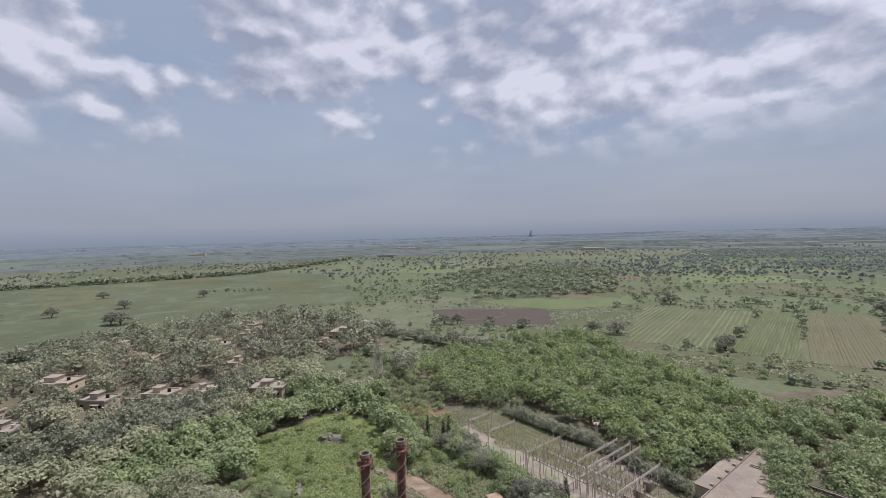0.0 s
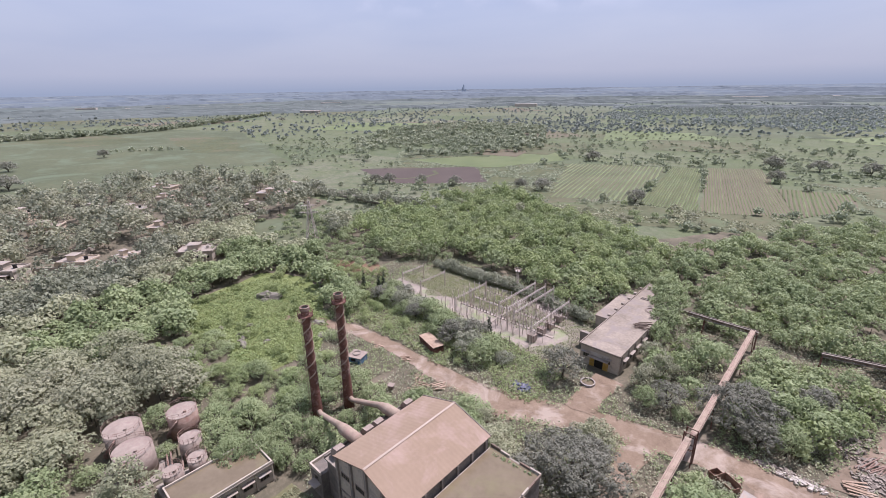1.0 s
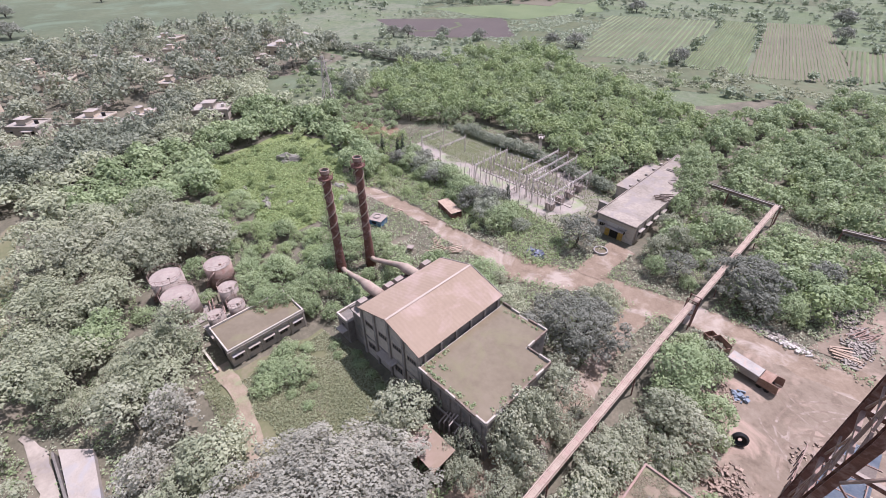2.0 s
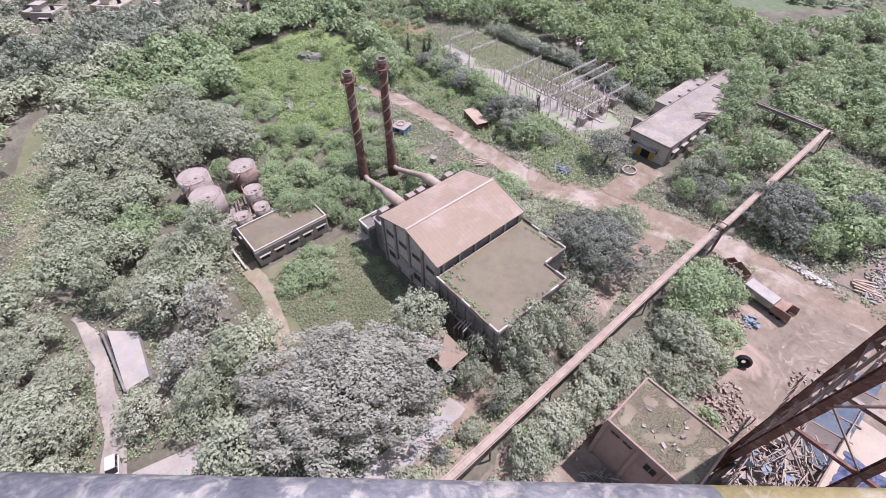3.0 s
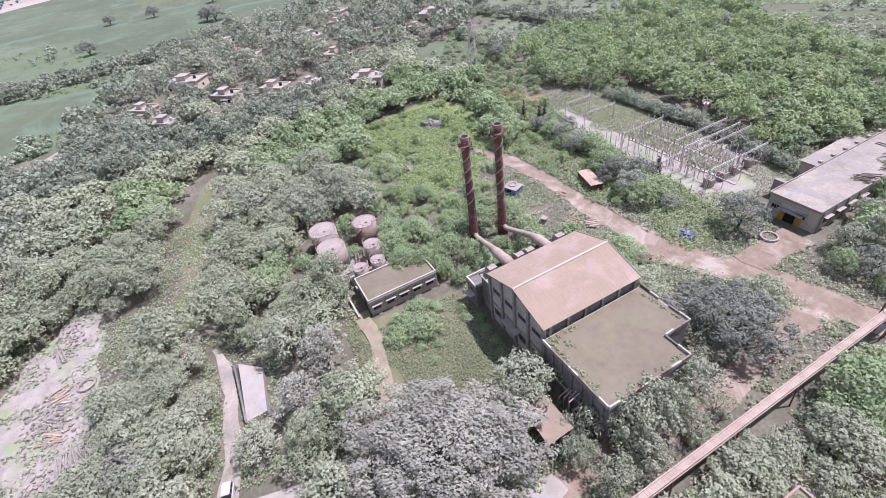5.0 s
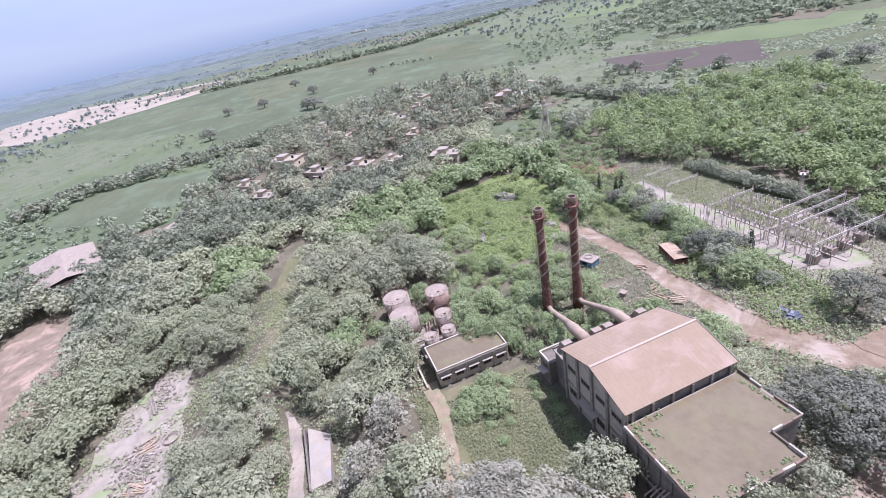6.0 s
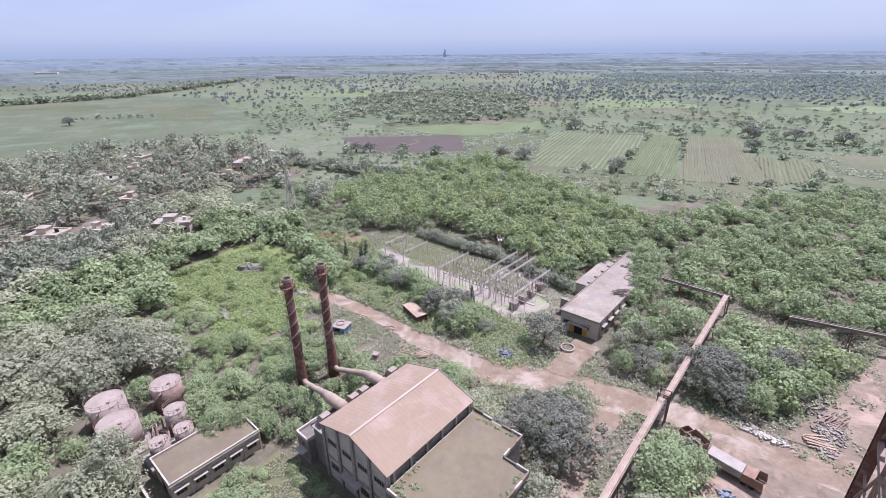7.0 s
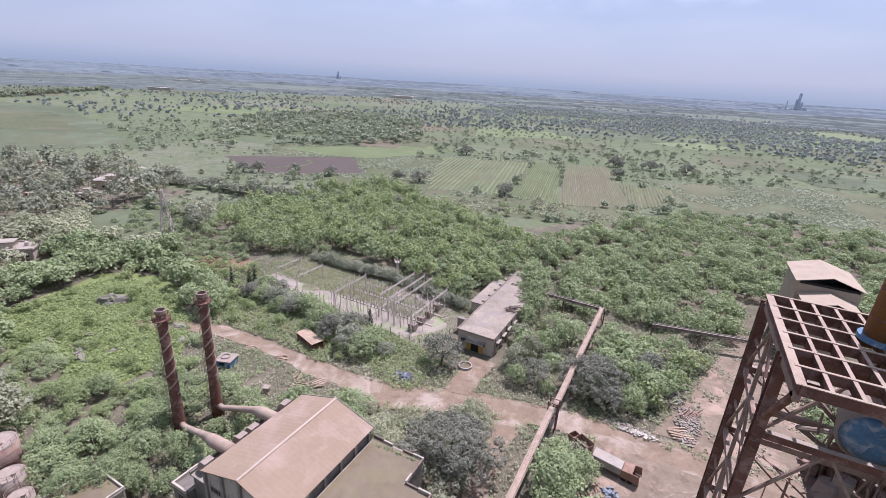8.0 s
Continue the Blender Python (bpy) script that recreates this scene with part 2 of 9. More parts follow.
SHEET = material("plastic_sheet", [(0.10, 0.12, 0.22), (0.17, 0.19, 0.30), (0.45, 0.45, 0.48)], 0.9, 4, 0.5, 0, 0.2, 0.4)
STONE = material("pale_rock", [(0.24, 0.225, 0.20), (0.33, 0.31, 0.28)], 0.4, 3, 0.95, 0, 0.5, 0, ((0.19, 0.22, 0.10), 0.4, 0.7))
RAIL_BLACK = material("worn_black_rail", [(0.12, 0.12, 0.14), (0.20, 0.20, 0.225), (0.33, 0.325, 0.34)], 30, 170, 0.55, 0.0, 0.15, 0, ((0.36, 0.315, 0.25), 45, 0.7))
RAIL_YELLOW = material("worn_yellow_rail", [(0.62, 0.49, 0.22), (0.74, 0.60, 0.30)], 14, 70, 0.55, 0.0, 0.08, 0, ((0.55, 0.48, 0.36), 25, 0.6))


def ground_material():
    mat = bpy.data.materials.new("countryside_ground")
    mat.use_nodes = True
    n = Nodes(mat.node_tree)
    n.tree.nodes.clear()
    place = n.add("NewGeometry").outputs["Position"]
    warp = n.add("VectorMath", operation="ADD", **{"0": place, "1": n.add("VectorMath", operation="SCALE", **{"0": n.add("TexNoise", Vector=place, Scale=0.006).outputs[1], "Scale": 90.0}).outputs[0]}).outputs[0]
    cell = n.add("TexVoronoi", Vector=n.add("Mapping", Vector=warp, Scale=(0.0042, 0.0075, 0.0)).outputs[0], Scale=1.0).outputs["Color"]
    pick = n.add("SeparateColor", Color=cell).outputs[0]
    field = n.ramp(pick, (0.0, (0.100, 0.118, 0.070)), (0.3, (0.132, 0.145, 0.084)), (0.55, (0.164, 0.165, 0.106)), (0.8, (0.116, 0.133, 0.076)), (1.0, (0.184, 0.175, 0.126)))
    fine = n.noise(place, 0.35, 6.0, 0.65)
    mid = n.noise(place, 0.035, 5.0, 0.6, 0.5)
    col = n.mix(n.ramp(mid, (0.42, 0.0), (0.68, 0.75)), field, (0.105, 0.130, 0.055))
    col = n.mix(n.ramp(fine, (0.44, 0.0), (0.66, 0.6)), col, (0.075, 0.090, 0.045))
    tuft = n.noise(place, 0.12, 4.0, 0.7)
    col = n.mix(n.ramp(tuft, (0.50, 0.0), (0.62, 0.5)), col, (0.105, 0.130, 0.065))
    dots = n.ramp(n.noise(place, 0.07, 3.0, 0.6), (0.55, 0.0), (0.62, 0.45))
    col = n.mix(dots, col, (0.070, 0.090, 0.052))
    # With distance the ground blends to woodland tones blued to imitate haze.
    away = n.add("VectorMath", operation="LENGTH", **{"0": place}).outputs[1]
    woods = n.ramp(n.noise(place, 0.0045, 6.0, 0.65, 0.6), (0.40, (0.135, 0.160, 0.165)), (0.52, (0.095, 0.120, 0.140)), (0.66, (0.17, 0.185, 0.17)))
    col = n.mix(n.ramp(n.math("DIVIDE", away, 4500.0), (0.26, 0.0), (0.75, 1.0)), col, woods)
    shader = n.add("BsdfPrincipled", Roughness=0.95)
    shader.inputs["Specular IOR Level"].default_value = 0.1
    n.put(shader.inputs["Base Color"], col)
    n.put(shader.inputs["Normal"], n.add("Bump", Strength=0.5, Distance=0.4, Height=fine).outputs[0])
    n.tree.links.new(shader.outputs[0], n.add("OutputMaterial").inputs[0])
    return mat


GROUND = ground_material()
# Brown leaf-litter soil, its colour darkened to suggest shade between the crowns.
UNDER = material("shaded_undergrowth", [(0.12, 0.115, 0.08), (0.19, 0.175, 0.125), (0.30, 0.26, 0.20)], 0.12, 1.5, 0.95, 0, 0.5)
MEADOW = material("meadow_turf", [(0.18, 0.235, 0.085), (0.225, 0.285, 0.10), (0.27, 0.31, 0.135)], 0.07, 1.2, 0.95, 0, 0.5)
LAWN = material("rough_lawn", [(0.17, 0.185, 0.095), (0.22, 0.22, 0.12), (0.31, 0.265, 0.19)], 0.11, 1.2, 0.95, 0, 0.5)


# ---------------------------------------------------------------- building blocks
def thing(name, label, category, at=(0, 0, 0), turn=0.0, group="", kind=""):
    ob = new(name)
    ob.empty_display_size = 0.5
    ob.matrix_basis = pose(*at, 0, 0, turn)
    return tagged(ob, label, category, group, kind)


def mesh_of(name, bm, mat, smooth=False):
    me = bpy.data.meshes.new(name)
    bm.normal_update()
    bm.to_mesh(me)
    bm.free()
    me.materials.append(mat)
    if smooth:
        me.shade_smooth()
    return me


def part(name, bm, mat, parent, label="", smooth=False):
    ob = new(name, mesh_of(name, bm, mat, smooth))
    ob.parent = parent
    return tagged(ob, label)


def lone(name, bm, mat, label, category, at=(0, 0, 0), turn=0.0, group="", kind="", smooth=False):
    ob = new(name, mesh_of(name, bm, mat, smooth))
    ob.matrix_basis = pose(*at, 0, 0, turn)
    return tagged(ob, label, category, group, kind)


def box(bm, lo, hi, bevel=0.0, turn=None):
    """A box between two corners."""
    lo, hi = Vector(lo), Vector(hi)
    m = Matrix.Translation((lo + hi) / 2) @ Matrix.Diagonal((*(hi - lo), 1))
    if turn is not None:
        m = turn @ m
    got = bmesh.ops.create_cube(bm, size=1.0, matrix=m)
    if bevel:
        edges = {e for v in got["verts"] for e in v.link_edges}
        bmesh.ops.bevel(bm, geom=list(edges), offset=bevel, segments=1, affect="EDGES", profile=0.5)
    return bm


def rod(bm, a, b, r0, r1=None, seg=8, caps=True):
    """A round bar from a to b."""
    a, b = Vector(a), Vector(b)
    way = b - a
    m = Matrix.Translation((a + b) / 2) @ way.to_track_quat("Z", "Y").to_matrix().to_4x4()
    bmesh.ops.create_cone(bm, cap_ends=caps, segments=seg, radius1=r0, radius2=r0 if r1 is None else r1, depth=way.length, matrix=m)
    return bm


def beam(bm, a, b, w, h=None):
    """A square bar from a to b."""
    a, b = Vector(a), Vector(b)
    way = b - a
    m = Matrix.Translation((a + b) / 2) @ way.to_track_quat("Z", "Y").to_matrix().to_4x4() @ Matrix.Diagonal((w, h or w, way.length, 1))
    bmesh.ops.create_cube(bm, size=1.0, matrix=m)
    return bm


def ring(bm, c, r, tube, seg=28, ang=(0.0, 2 * math.pi)):
    """A thin hoop in the level plane."""
    full = abs(ang[1] - ang[0]) > 6.28
    loops = []
    for i in range(seg if full else seg + 1):
        a = ang[0] + (ang[1] - ang[0]) * i / seg
        loops.append([bm.verts.new((c[0] + (r + tube * math.cos(b)) * math.cos(a), c[1] + (r + tube * math.cos(b)) * math.sin(a), c[2] + tube * math.sin(b))) for b in (0.3, 1.557, 2.813, 4.07, 5.327)])
    for la, lb in zip(loops, loops[1:] + (loops[:1] if full else [])):
        for k in range(5):
            bm.faces.new((la[k], lb[k], lb[(k + 1) % 5], la[(k + 1) % 5]))
    return bm


def pipe_along(bm, pts, r, seg=10):
    """A bent pipe with mitred joints."""
    pts = [Vector(p) for p in pts]
    loops = []
    for i, p in enumerate(pts):
        way = ((pts[i] - pts[i - 1]).normalized() if i else Vector()) + ((pts[i + 1] - pts[i]).normalized() if i + 1 < len(pts) else Vector())
        q = way.normalized().to_track_quat("Z", "Y")
        rad = r[i] if isinstance(r, (list, tuple)) else r
        loops.append([bm.verts.new(p + q @ Vector((rad * math.cos(2 * math.pi * k / seg), rad * math.sin(2 * math.pi * k / seg), 0))) for k in range(seg)])
    for la, lb in zip(loops, loops[1:]):
        best = min(range(seg), key=lambda s: (la[0].co - lb[s].co).length)
        for k in range(seg):
            bm.faces.new((la[k], la[(k + 1) % seg], lb[(k + 1 + best) % seg], lb[(k + best) % seg]))
    bm.faces.new(loops[0][::-1])
    bm.faces.new(loops[-1])
    return bm


def sheet(name, outline, z, mat, label, category="", ragged=0.0, step=3.0, kind="structure"):
    """A level patch of ground with an uneven rim, a little above what it lies on."""
    rnd = random.Random(len(outline) * 31 + int(outline[0][0]))
    pts = []
    for (x0, y0), (x1, y1) in zip(outline, outline[1:] + outline[:1]):
        n = max(1, int(math.hypot(x1 - x0, y1 - y0) / step)) if ragged else 1
        for i in range(n):
            t = i / n
            pts.append((x0 + (x1 - x0) * t + rnd.uniform(-ragged, ragged), y0 + (y1 - y0) * t + rnd.uniform(-ragged, ragged)))
    bm = bmesh.new()
    bm.faces.new([bm.verts.new((x, y, z)) for x, y in pts])
    bm.normal_update()
    bmesh.ops.triangulate(bm, faces=bm.faces[:], ngon_method="EAR_CLIP")
    bmesh.ops.recalc_face_normals(bm, faces=bm.faces[:])
    if bm.faces and sum(f.normal.z for f in bm.faces) < 0:
        bmesh.ops.reverse_faces(bm, faces=bm.faces[:])
    return lone(name, bm, mat, label, category, kind=kind)


def ribbon(pts, widths):
    """The outline of a strip along a line of points."""
    left, right = [], []
    for i, p in enumerate(pts):
        a, b = Vector(pts[max(i - 1, 0)]), Vector(pts[min(i + 1, len(pts) - 1)])
        way = (b - a).normalized()
        side = Vector((-way.y, way.x)) * (widths[i] if isinstance(widths, (list, tuple)) else widths) / 2
        left.append(tuple(Vector(p) + side))
        right.append(tuple(Vector(p) - side))
    return left + right[::-1]


# ---------------------------------------------------------------- ground
def build_ground():
    """One sheet to the horizon, which swells gently where the far plain climbs."""
    bm = bmesh.new()
    radii = [0, 30, 60, 100, 150, 220, 320, 450, 650, 900, 1300, 1800, 2500, 3200, 4000, 4850]
    seg, rings = 96, []
    for r in radii:
        if r == 0:
            rings.append([bm.verts.new((0, 0, 0))])
            continue
        z = 0.0 if r < 1800 else 52.0 * ((r - 1800) / 3050) ** 1.25
        rings.append([bm.verts.new((r * math.cos(2 * math.pi * k / seg), r * math.sin(2 * math.pi * k / seg), z)) for k in range(seg)])
    for k in range(seg):
        bm.faces.new((rings[0][0], rings[1][k], rings[1][(k + 1) % seg]))
    for a, b in zip(rings[1:], rings[2:]):
        for k in range(seg):
            bm.faces.new((a[k], b[k], b[(k + 1) % seg], a[(k + 1) % seg]))
    lone("ground", bm, GROUND, "flat green plain of fields and scrub, haze-tinted far out", "ground", kind="structure", smooth=True)


build_ground()

MEADOW_AT = [(-152, 40), (-156, 70), (-140, 80), (-123, 72), (-104, 62), (-93, 52), (-96, 40), (-104, 33), (-116, 40), (-126, 34)]
LAWN_AT = [(-64, 4), (-61, 26), (-51, 27.5), (-35, 27), (-38, 15), (-44, 3)]
SUBSTATION_AT = [(-114, 95), (-112, 124), (-46, 111), (-46, 97), (-50, 88)]
ROAD_A = [(-118, 57), (-108, 62), (-96, 66), (-81, 67), (-66, 66.5), (-55, 67), (-45, 67.5), (-36, 72), (-27, 76), (-19, 78), (-8, 80.5), (7, 80.5), (30, 82), (60, 84)]
ROAD_B = [(-20, 78), (-20, 68), (-19.5, 58), (-17.5, 48), (-18.5, 36), (-20.2, 24), (-19.6, 14), (-19.6, 5), (-19.3, -4), (-18.6, -30)]
ROAD_C = [(-33, 76), (-33.5, 82), (-33, 91)]
ROAD_D = [(-74, -19.0), (-70, -18.0), (-66, -17.6), (-55, -18.4), (-49.6, -18.9), (-43, -20.9), (-36, -22.0), (-26, -24)]
YARD_AT = [(-3.5, 53), (-2, 64), (-4, 77), (8, 78), (30, 78), (40, 70), (34, 40), (8, 42), (7.5, 50)]
TRACK = [(-66, 8), (-58, 8.3), (-50, 6.5), (-43, 4.5), (-36, -4)]
JUNK_AT = [(-106, -43), (-92, -39), (-74, -41), (-62, -37), (-52, -42), (-60, -58), (-77, -58), (-95, -54)]
BARE_AT = [(-160, -95), (-152, -78), (-117, -69), (-100, -72), (-90, -85), (-130, -110)]
TRAIL = [(-150, -10), (-142, -13.7), (-129.6, -16.4), (-118.6, -18.4), (-109, -20.2), (-100, -20.8), (-88, -26)]
DUMP_AT = [(6, 86), (14, 108), (22, 142), (30, 146), (36, 120), (34, 84), (20, 84)]

GRASS_GROUND = material("yard_grass", [(0.17, 0.20, 0.09), (0.23, 0.26, 0.115), (0.29, 0.28, 0.16)], 0.16, 1.4, 0.95, 0, 0.5, 0, ((0.30, 0.26, 0.21), 0.2, 0.7))
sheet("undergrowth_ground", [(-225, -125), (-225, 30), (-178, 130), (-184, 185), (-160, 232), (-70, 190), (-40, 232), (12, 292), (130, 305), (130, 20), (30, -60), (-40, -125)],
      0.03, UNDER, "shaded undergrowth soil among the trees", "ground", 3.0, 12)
sheet("meadow", MEADOW_AT, 0.09, MEADOW, "bright green meadow on a low rise", "grass", 1.5, 5)
sheet("lawn", LAWN_AT, 0.10, LAWN, "rough trodden lawn beside the engine hall", "grass", 0.7, 3)
sheet("substation_yard", SUBSTATION_AT, 0.11, GRAVEL, "gravel yard overgrown with grass patches", "yard", 0.8, 4)
sheet("yard_turf", [(-112, 101), (-111, 122), (-74, 116), (-72, 103), (-90, 99)], 0.13, GRASS_GROUND, "overgrown grassy half of the substation yard", "grass", 1.0, 3)
sheet("grass_trail", ribbon(TRAIL, [3, 5, 6, 6, 6, 5, 3]), 0.12, LAWN, "overgrown grassy trail through the trees", "trail", 0.7, 3)
sheet("road", ribbon(ROAD_A, [3, 4, 4.4, 4.4, 4.8, 6, 8.5, 7.5, 6.8, 6.5, 7, 9, 12, 12]), 0.16, EARTH, "rutted reddish dirt road", "road", 0.4, 2.4)
sheet("road_by_gallery", ribbon(ROAD_B, [7, 4.5, 3.6, 4.5, 5, 4.6, 4.6, 4.8, 5, 5]), 0.20, EARTH, "dusty dirt lane beside the conveyor gallery", "road", 0.35, 2)
sheet("forecourt", ribbon(ROAD_C, [7, 5.5, 7]), 0.24, EARTH, "pale concrete forecourt", "pavement", 0.3, 2)
sheet("road_south", ribbon(ROAD_D, [1, 1.6, 2.0, 2.4, 2.8, 3.4, 3.6, 3.6]), 0.28, STAINED_ROOF, "dirt lane along a low wall", "road", 0.4, 2)
sheet("yard", YARD_AT, 0.32, YARD, "dusty bare yard with tyre tracks", "yard", 0.5, 2)
sheet("lane_concrete", ribbon([(-20.6, 20), (-19.9, 13), (-20.0, 5), (-20.0, -4), (-19.6, -14)], [2.6, 3.4, 3.9, 4.0, 4.0]), 0.24, CONCRETE_PALE, "pale worn concrete strip of the lane", "road", 0.25, 1.2)
sheet("gallery_soil", [(-16.9, -6), (-16.8, 16), (-15.5, 22), (-13, 22), (-11.5, -6)], 0.18, EARTH, "bare reddish soil beside the gallery", "ground", 0.5, 1.5)
sheet("lawn_track", ribbon(TRACK, [3.4, 2.6, 2.5, 2.8, 2.0]), 0.36, TRODDEN, "worn earth track across the lawn", "trail", 0.22, 1.6)
sheet("store_ground", [(-11.5, 10), (-11, 24), (-8.5, 32), (-8, 44), (-3.5, 53), (8, 52), (12, 44), (34, 42), (34, 8), (-4, 8)], 0.06, YARD, "bare dusty earth round the store block", "ground", 0.8, 2)
sheet("junk_yard", JUNK_AT, 0.13, GRAVEL, "bare storage ground", "yard", 1.2, 3)
sheet("bare_ground", BARE_AT, 0.14, YARD, "bare earth clearing", "yard", 1.5, 4)
sheet("dump_ground", DUMP_AT, 0.15, YARD, "rubble-strewn bare ground", "yard", 1.2, 3)
sheet("red_soil_patch", [(-146, 90), (-143, 102), (-128, 101), (-118, 97), (-130, 91)], 0.12, REDSOIL, "patch of bare red soil", "ground", 2.0, 2.5)


def platform(name, outline, high, mat, label):
    """A raised slab with upright sides."""
    bm = bmesh.new()
    low, top = ([bm.verts.new((x, y, z)) for x, y in outline] for z in (0.0, high))
    bm.faces.new(top)
    for i in range(len(outline)):
        j = (i + 1) % len(outline)
        bm.faces.new((low[i], low[j], top[j], top[i]))
    bmesh.ops.recalc_face_normals(bm, faces=bm.faces[:])
    return lone(name, bm, mat, label, "pavement", kind="structure")


platform("concrete_apron", [(-41.2, -18.8), (-39.2, -10.6), (-33.4, -12.6), (-32.6, -18.0), (-35.2, -19.3)], 0.62, CONCRETE_PALE, "pale raised concrete apron beside the lane")
platform("pavement_by_wall", [(-66.5, -15.3), (-53.4, -15.9), (-53.6, -12.6), (-63, -11.6)], 1.25, CONCRETE_PALE, "pale concrete platform edged by a dark wall")


# ---------------------------------------------------------------- fields
def crop_rows(name, outline, spacing, width, height, mat, label, along):
    """A field of low crop ridges, clipped to its outline."""
    u = Vector(along).normalized()
    v = Vector((-u.y, u.x))
    pts = [Vector(p) for p in outline]
    lo, hi = min(p @ v for p in pts), max(p @ v for p in pts)
    bm, s = bmesh.new(), lo + spacing / 2
    rnd = random.Random(5)
    while s < hi:
        cut = []
        for a, b in zip(pts, pts[1:] + pts[:1]):
            da, db = a @ v - s, b @ v - s
            if da * db < 0:
                cut.append((a + (b - a) * da / (da - db)) @ u)
        cut.sort()
        for t0, t1 in zip(cut[::2], cut[1::2]):
            n = max(2, int((t1 - t0) / 9))
            last = None
            for i in range(n + 1):
                c = u * (t0 + (t1 - t0) * i / n) + v * (s + rnd.uniform(-0.1, 0.1))
                w, h = width * rnd.uniform(0.6, 1.2) / 2, height * rnd.uniform(0.5, 1.2)
                now = [bm.verts.new((*(c - v * w), 0.1)), bm.verts.new((*c, 0.1 + h)), bm.verts.new((*(c + v * w), 0.1))]
                if last:
                    bm.faces.new((last[0], now[0], now[1], last[1]))
                    bm.faces.new((last[1], now[1], now[2], last[2]))
                last = now
        s += spacing
    bmesh.ops.recalc_face_normals(bm, faces=bm.faces[:])
    return lone(name, bm, mat, label, "crop", kind="stuff")


CROP = leaf_material("crop_leaves", [(0.165, 0.200, 0.085), (0.195, 0.230, 0.098), (0.225, 0.250, 0.115)], 0.03)
CROP_PALE = leaf_material("pale_crop_leaves", [(0.15, 0.185, 0.075), (0.18, 0.218, 0.088), (0.21, 0.24, 0.105)], 0.03)
TILLED = material("tilled_soil", [(0.175, 0.160, 0.110), (0.215, 0.195, 0.135), (0.185, 0.195, 0.11)], 0.02, 0.4, 0.95, 0, 0.4)
PLOUGHED = material("dark_ploughed_soil", [(0.115, 0.095, 0.085), (0.145, 0.12, 0.105)], 0.02, 0.4, 0.95, 0, 0.4)
PASTURE = material("pasture", [(0.104, 0.130, 0.076), (0.138, 0.166, 0.094), (0.184, 0.205, 0.122)], 0.007, 0.22, 0.95, 0, 0.3, 0, ((0.110, 0.135, 0.078), 0.03, 0.9))
FALLOW = material("fallow_turf", [(0.105, 0.124, 0.066), (0.160, 0.175, 0.096), (0.225, 0.218, 0.140)], 0.02, 0.3, 0.95, 0, 0.3, 0, ((0.105, 0.130, 0.065), 0.08, 0.8))
WEEDY = material("weedy_field", [(0.085, 0.105, 0.055), (0.150, 0.170, 0.085), (0.225, 0.195, 0.145)], 0.014, 0.25, 0.95, 0, 0.3, 0, ((0.075, 0.095, 0.050), 0.09, 0.85))
FIELD_A = [(-118, 407), (-96, 406), (-61, 264), (-91, 261)]
FIELD_B = [(-94, 416), (-60, 433), (-20, 283), (-59, 262)]
FIELD_C = [(-39, 355), (-2, 362), (2, 319), (-19, 280)]
FIELD_D = [(-375, 335), (-214, 356), (-120, 407), (-94, 262), (-134, 231), (-239, 208)]
FIELD_E = [(-316, 238), (-246, 306), (-197, 257), (-246, 213)]
FIELD_F = [(-180, 205), (-130, 228), (-93, 257), (-30, 275), (40, 290), (60, 262), (-28, 238), (-60, 226), (-106, 200), (-160, 180)]
FIELD_G = [(-1081, 240), (-798, 350), (-401, 225), (-430, 141), (-379, 30), (-400, -60), (-500, -85), (-720, -300), (-1000, -200), (-1100, 40)]
FIELD_H = [(-330, -131), (-317, -57), (-258, -49), (-240, -88), (-280, -140)]
FIELD_I = [(-30, 385), (110, 460), (230, 420), (150, 330), (10, 300), (0, 360)]
sheet("pasture_west", FIELD_G, 0.07, PASTURE, "wide flat green pasture", "field", 6, 40)
for k, (quad, mat, lab) in enumerate((
        ([(-700, 120), (-655, 165), (-480, 130), (-452, 70), (-560, 60)], PASTURE, "green strip in the pasture"),
        ([(-880, -60), (-840, 20), (-600, 30), (-590, -30)], FALLOW, "pale grassy strip in the pasture"),
        ([(-640, -90), (-620, -45), (-450, -30), (-430, -60)], PASTURE, "green strip in the pasture"),
        ([(-1000, 60), (-940, 180), (-760, 200), (-740, 120)], WEEDY, "weedy strip in the pasture"),
        ([(-780, 230), (-720, 300), (-520, 235), (-560, 190)], WEEDY, "weedy strip in the pasture"))):
    sheet("pasture_strip", quad, 0.12 + 0.01 * k, mat, lab, "field", 5, 18)
sheet("field_path", ribbon([(-268, 222), (-254, 232), (-247, 247), (-250, 262), (-262, 270)], 3.0), 0.2, FALLOW, "pale curved path in the ploughed field", "trail", 0.4, 4)
sheet("pasture_small", FIELD_H, 0.07, PASTURE, "small green paddock", "field", 3, 15)
sheet("scrub_field", FIELD_D, 0.05, WEEDY, "weedy green fallow field", "field", 4, 25)
sheet("ploughed_field", FIELD_E, 0.10, PLOUGHED, "dark freshly ploughed field", "field", 3, 15)
sheet("fallow_field", FIELD_F, 0.06, FALLOW, "pale grassy fallow strip", "field", 3, 15)
sheet("far_fallow", FIELD_I, 0.06, FALLOW, "pale green fallow field", "field", 4, 25)
patch_rnd = random.Random(51)
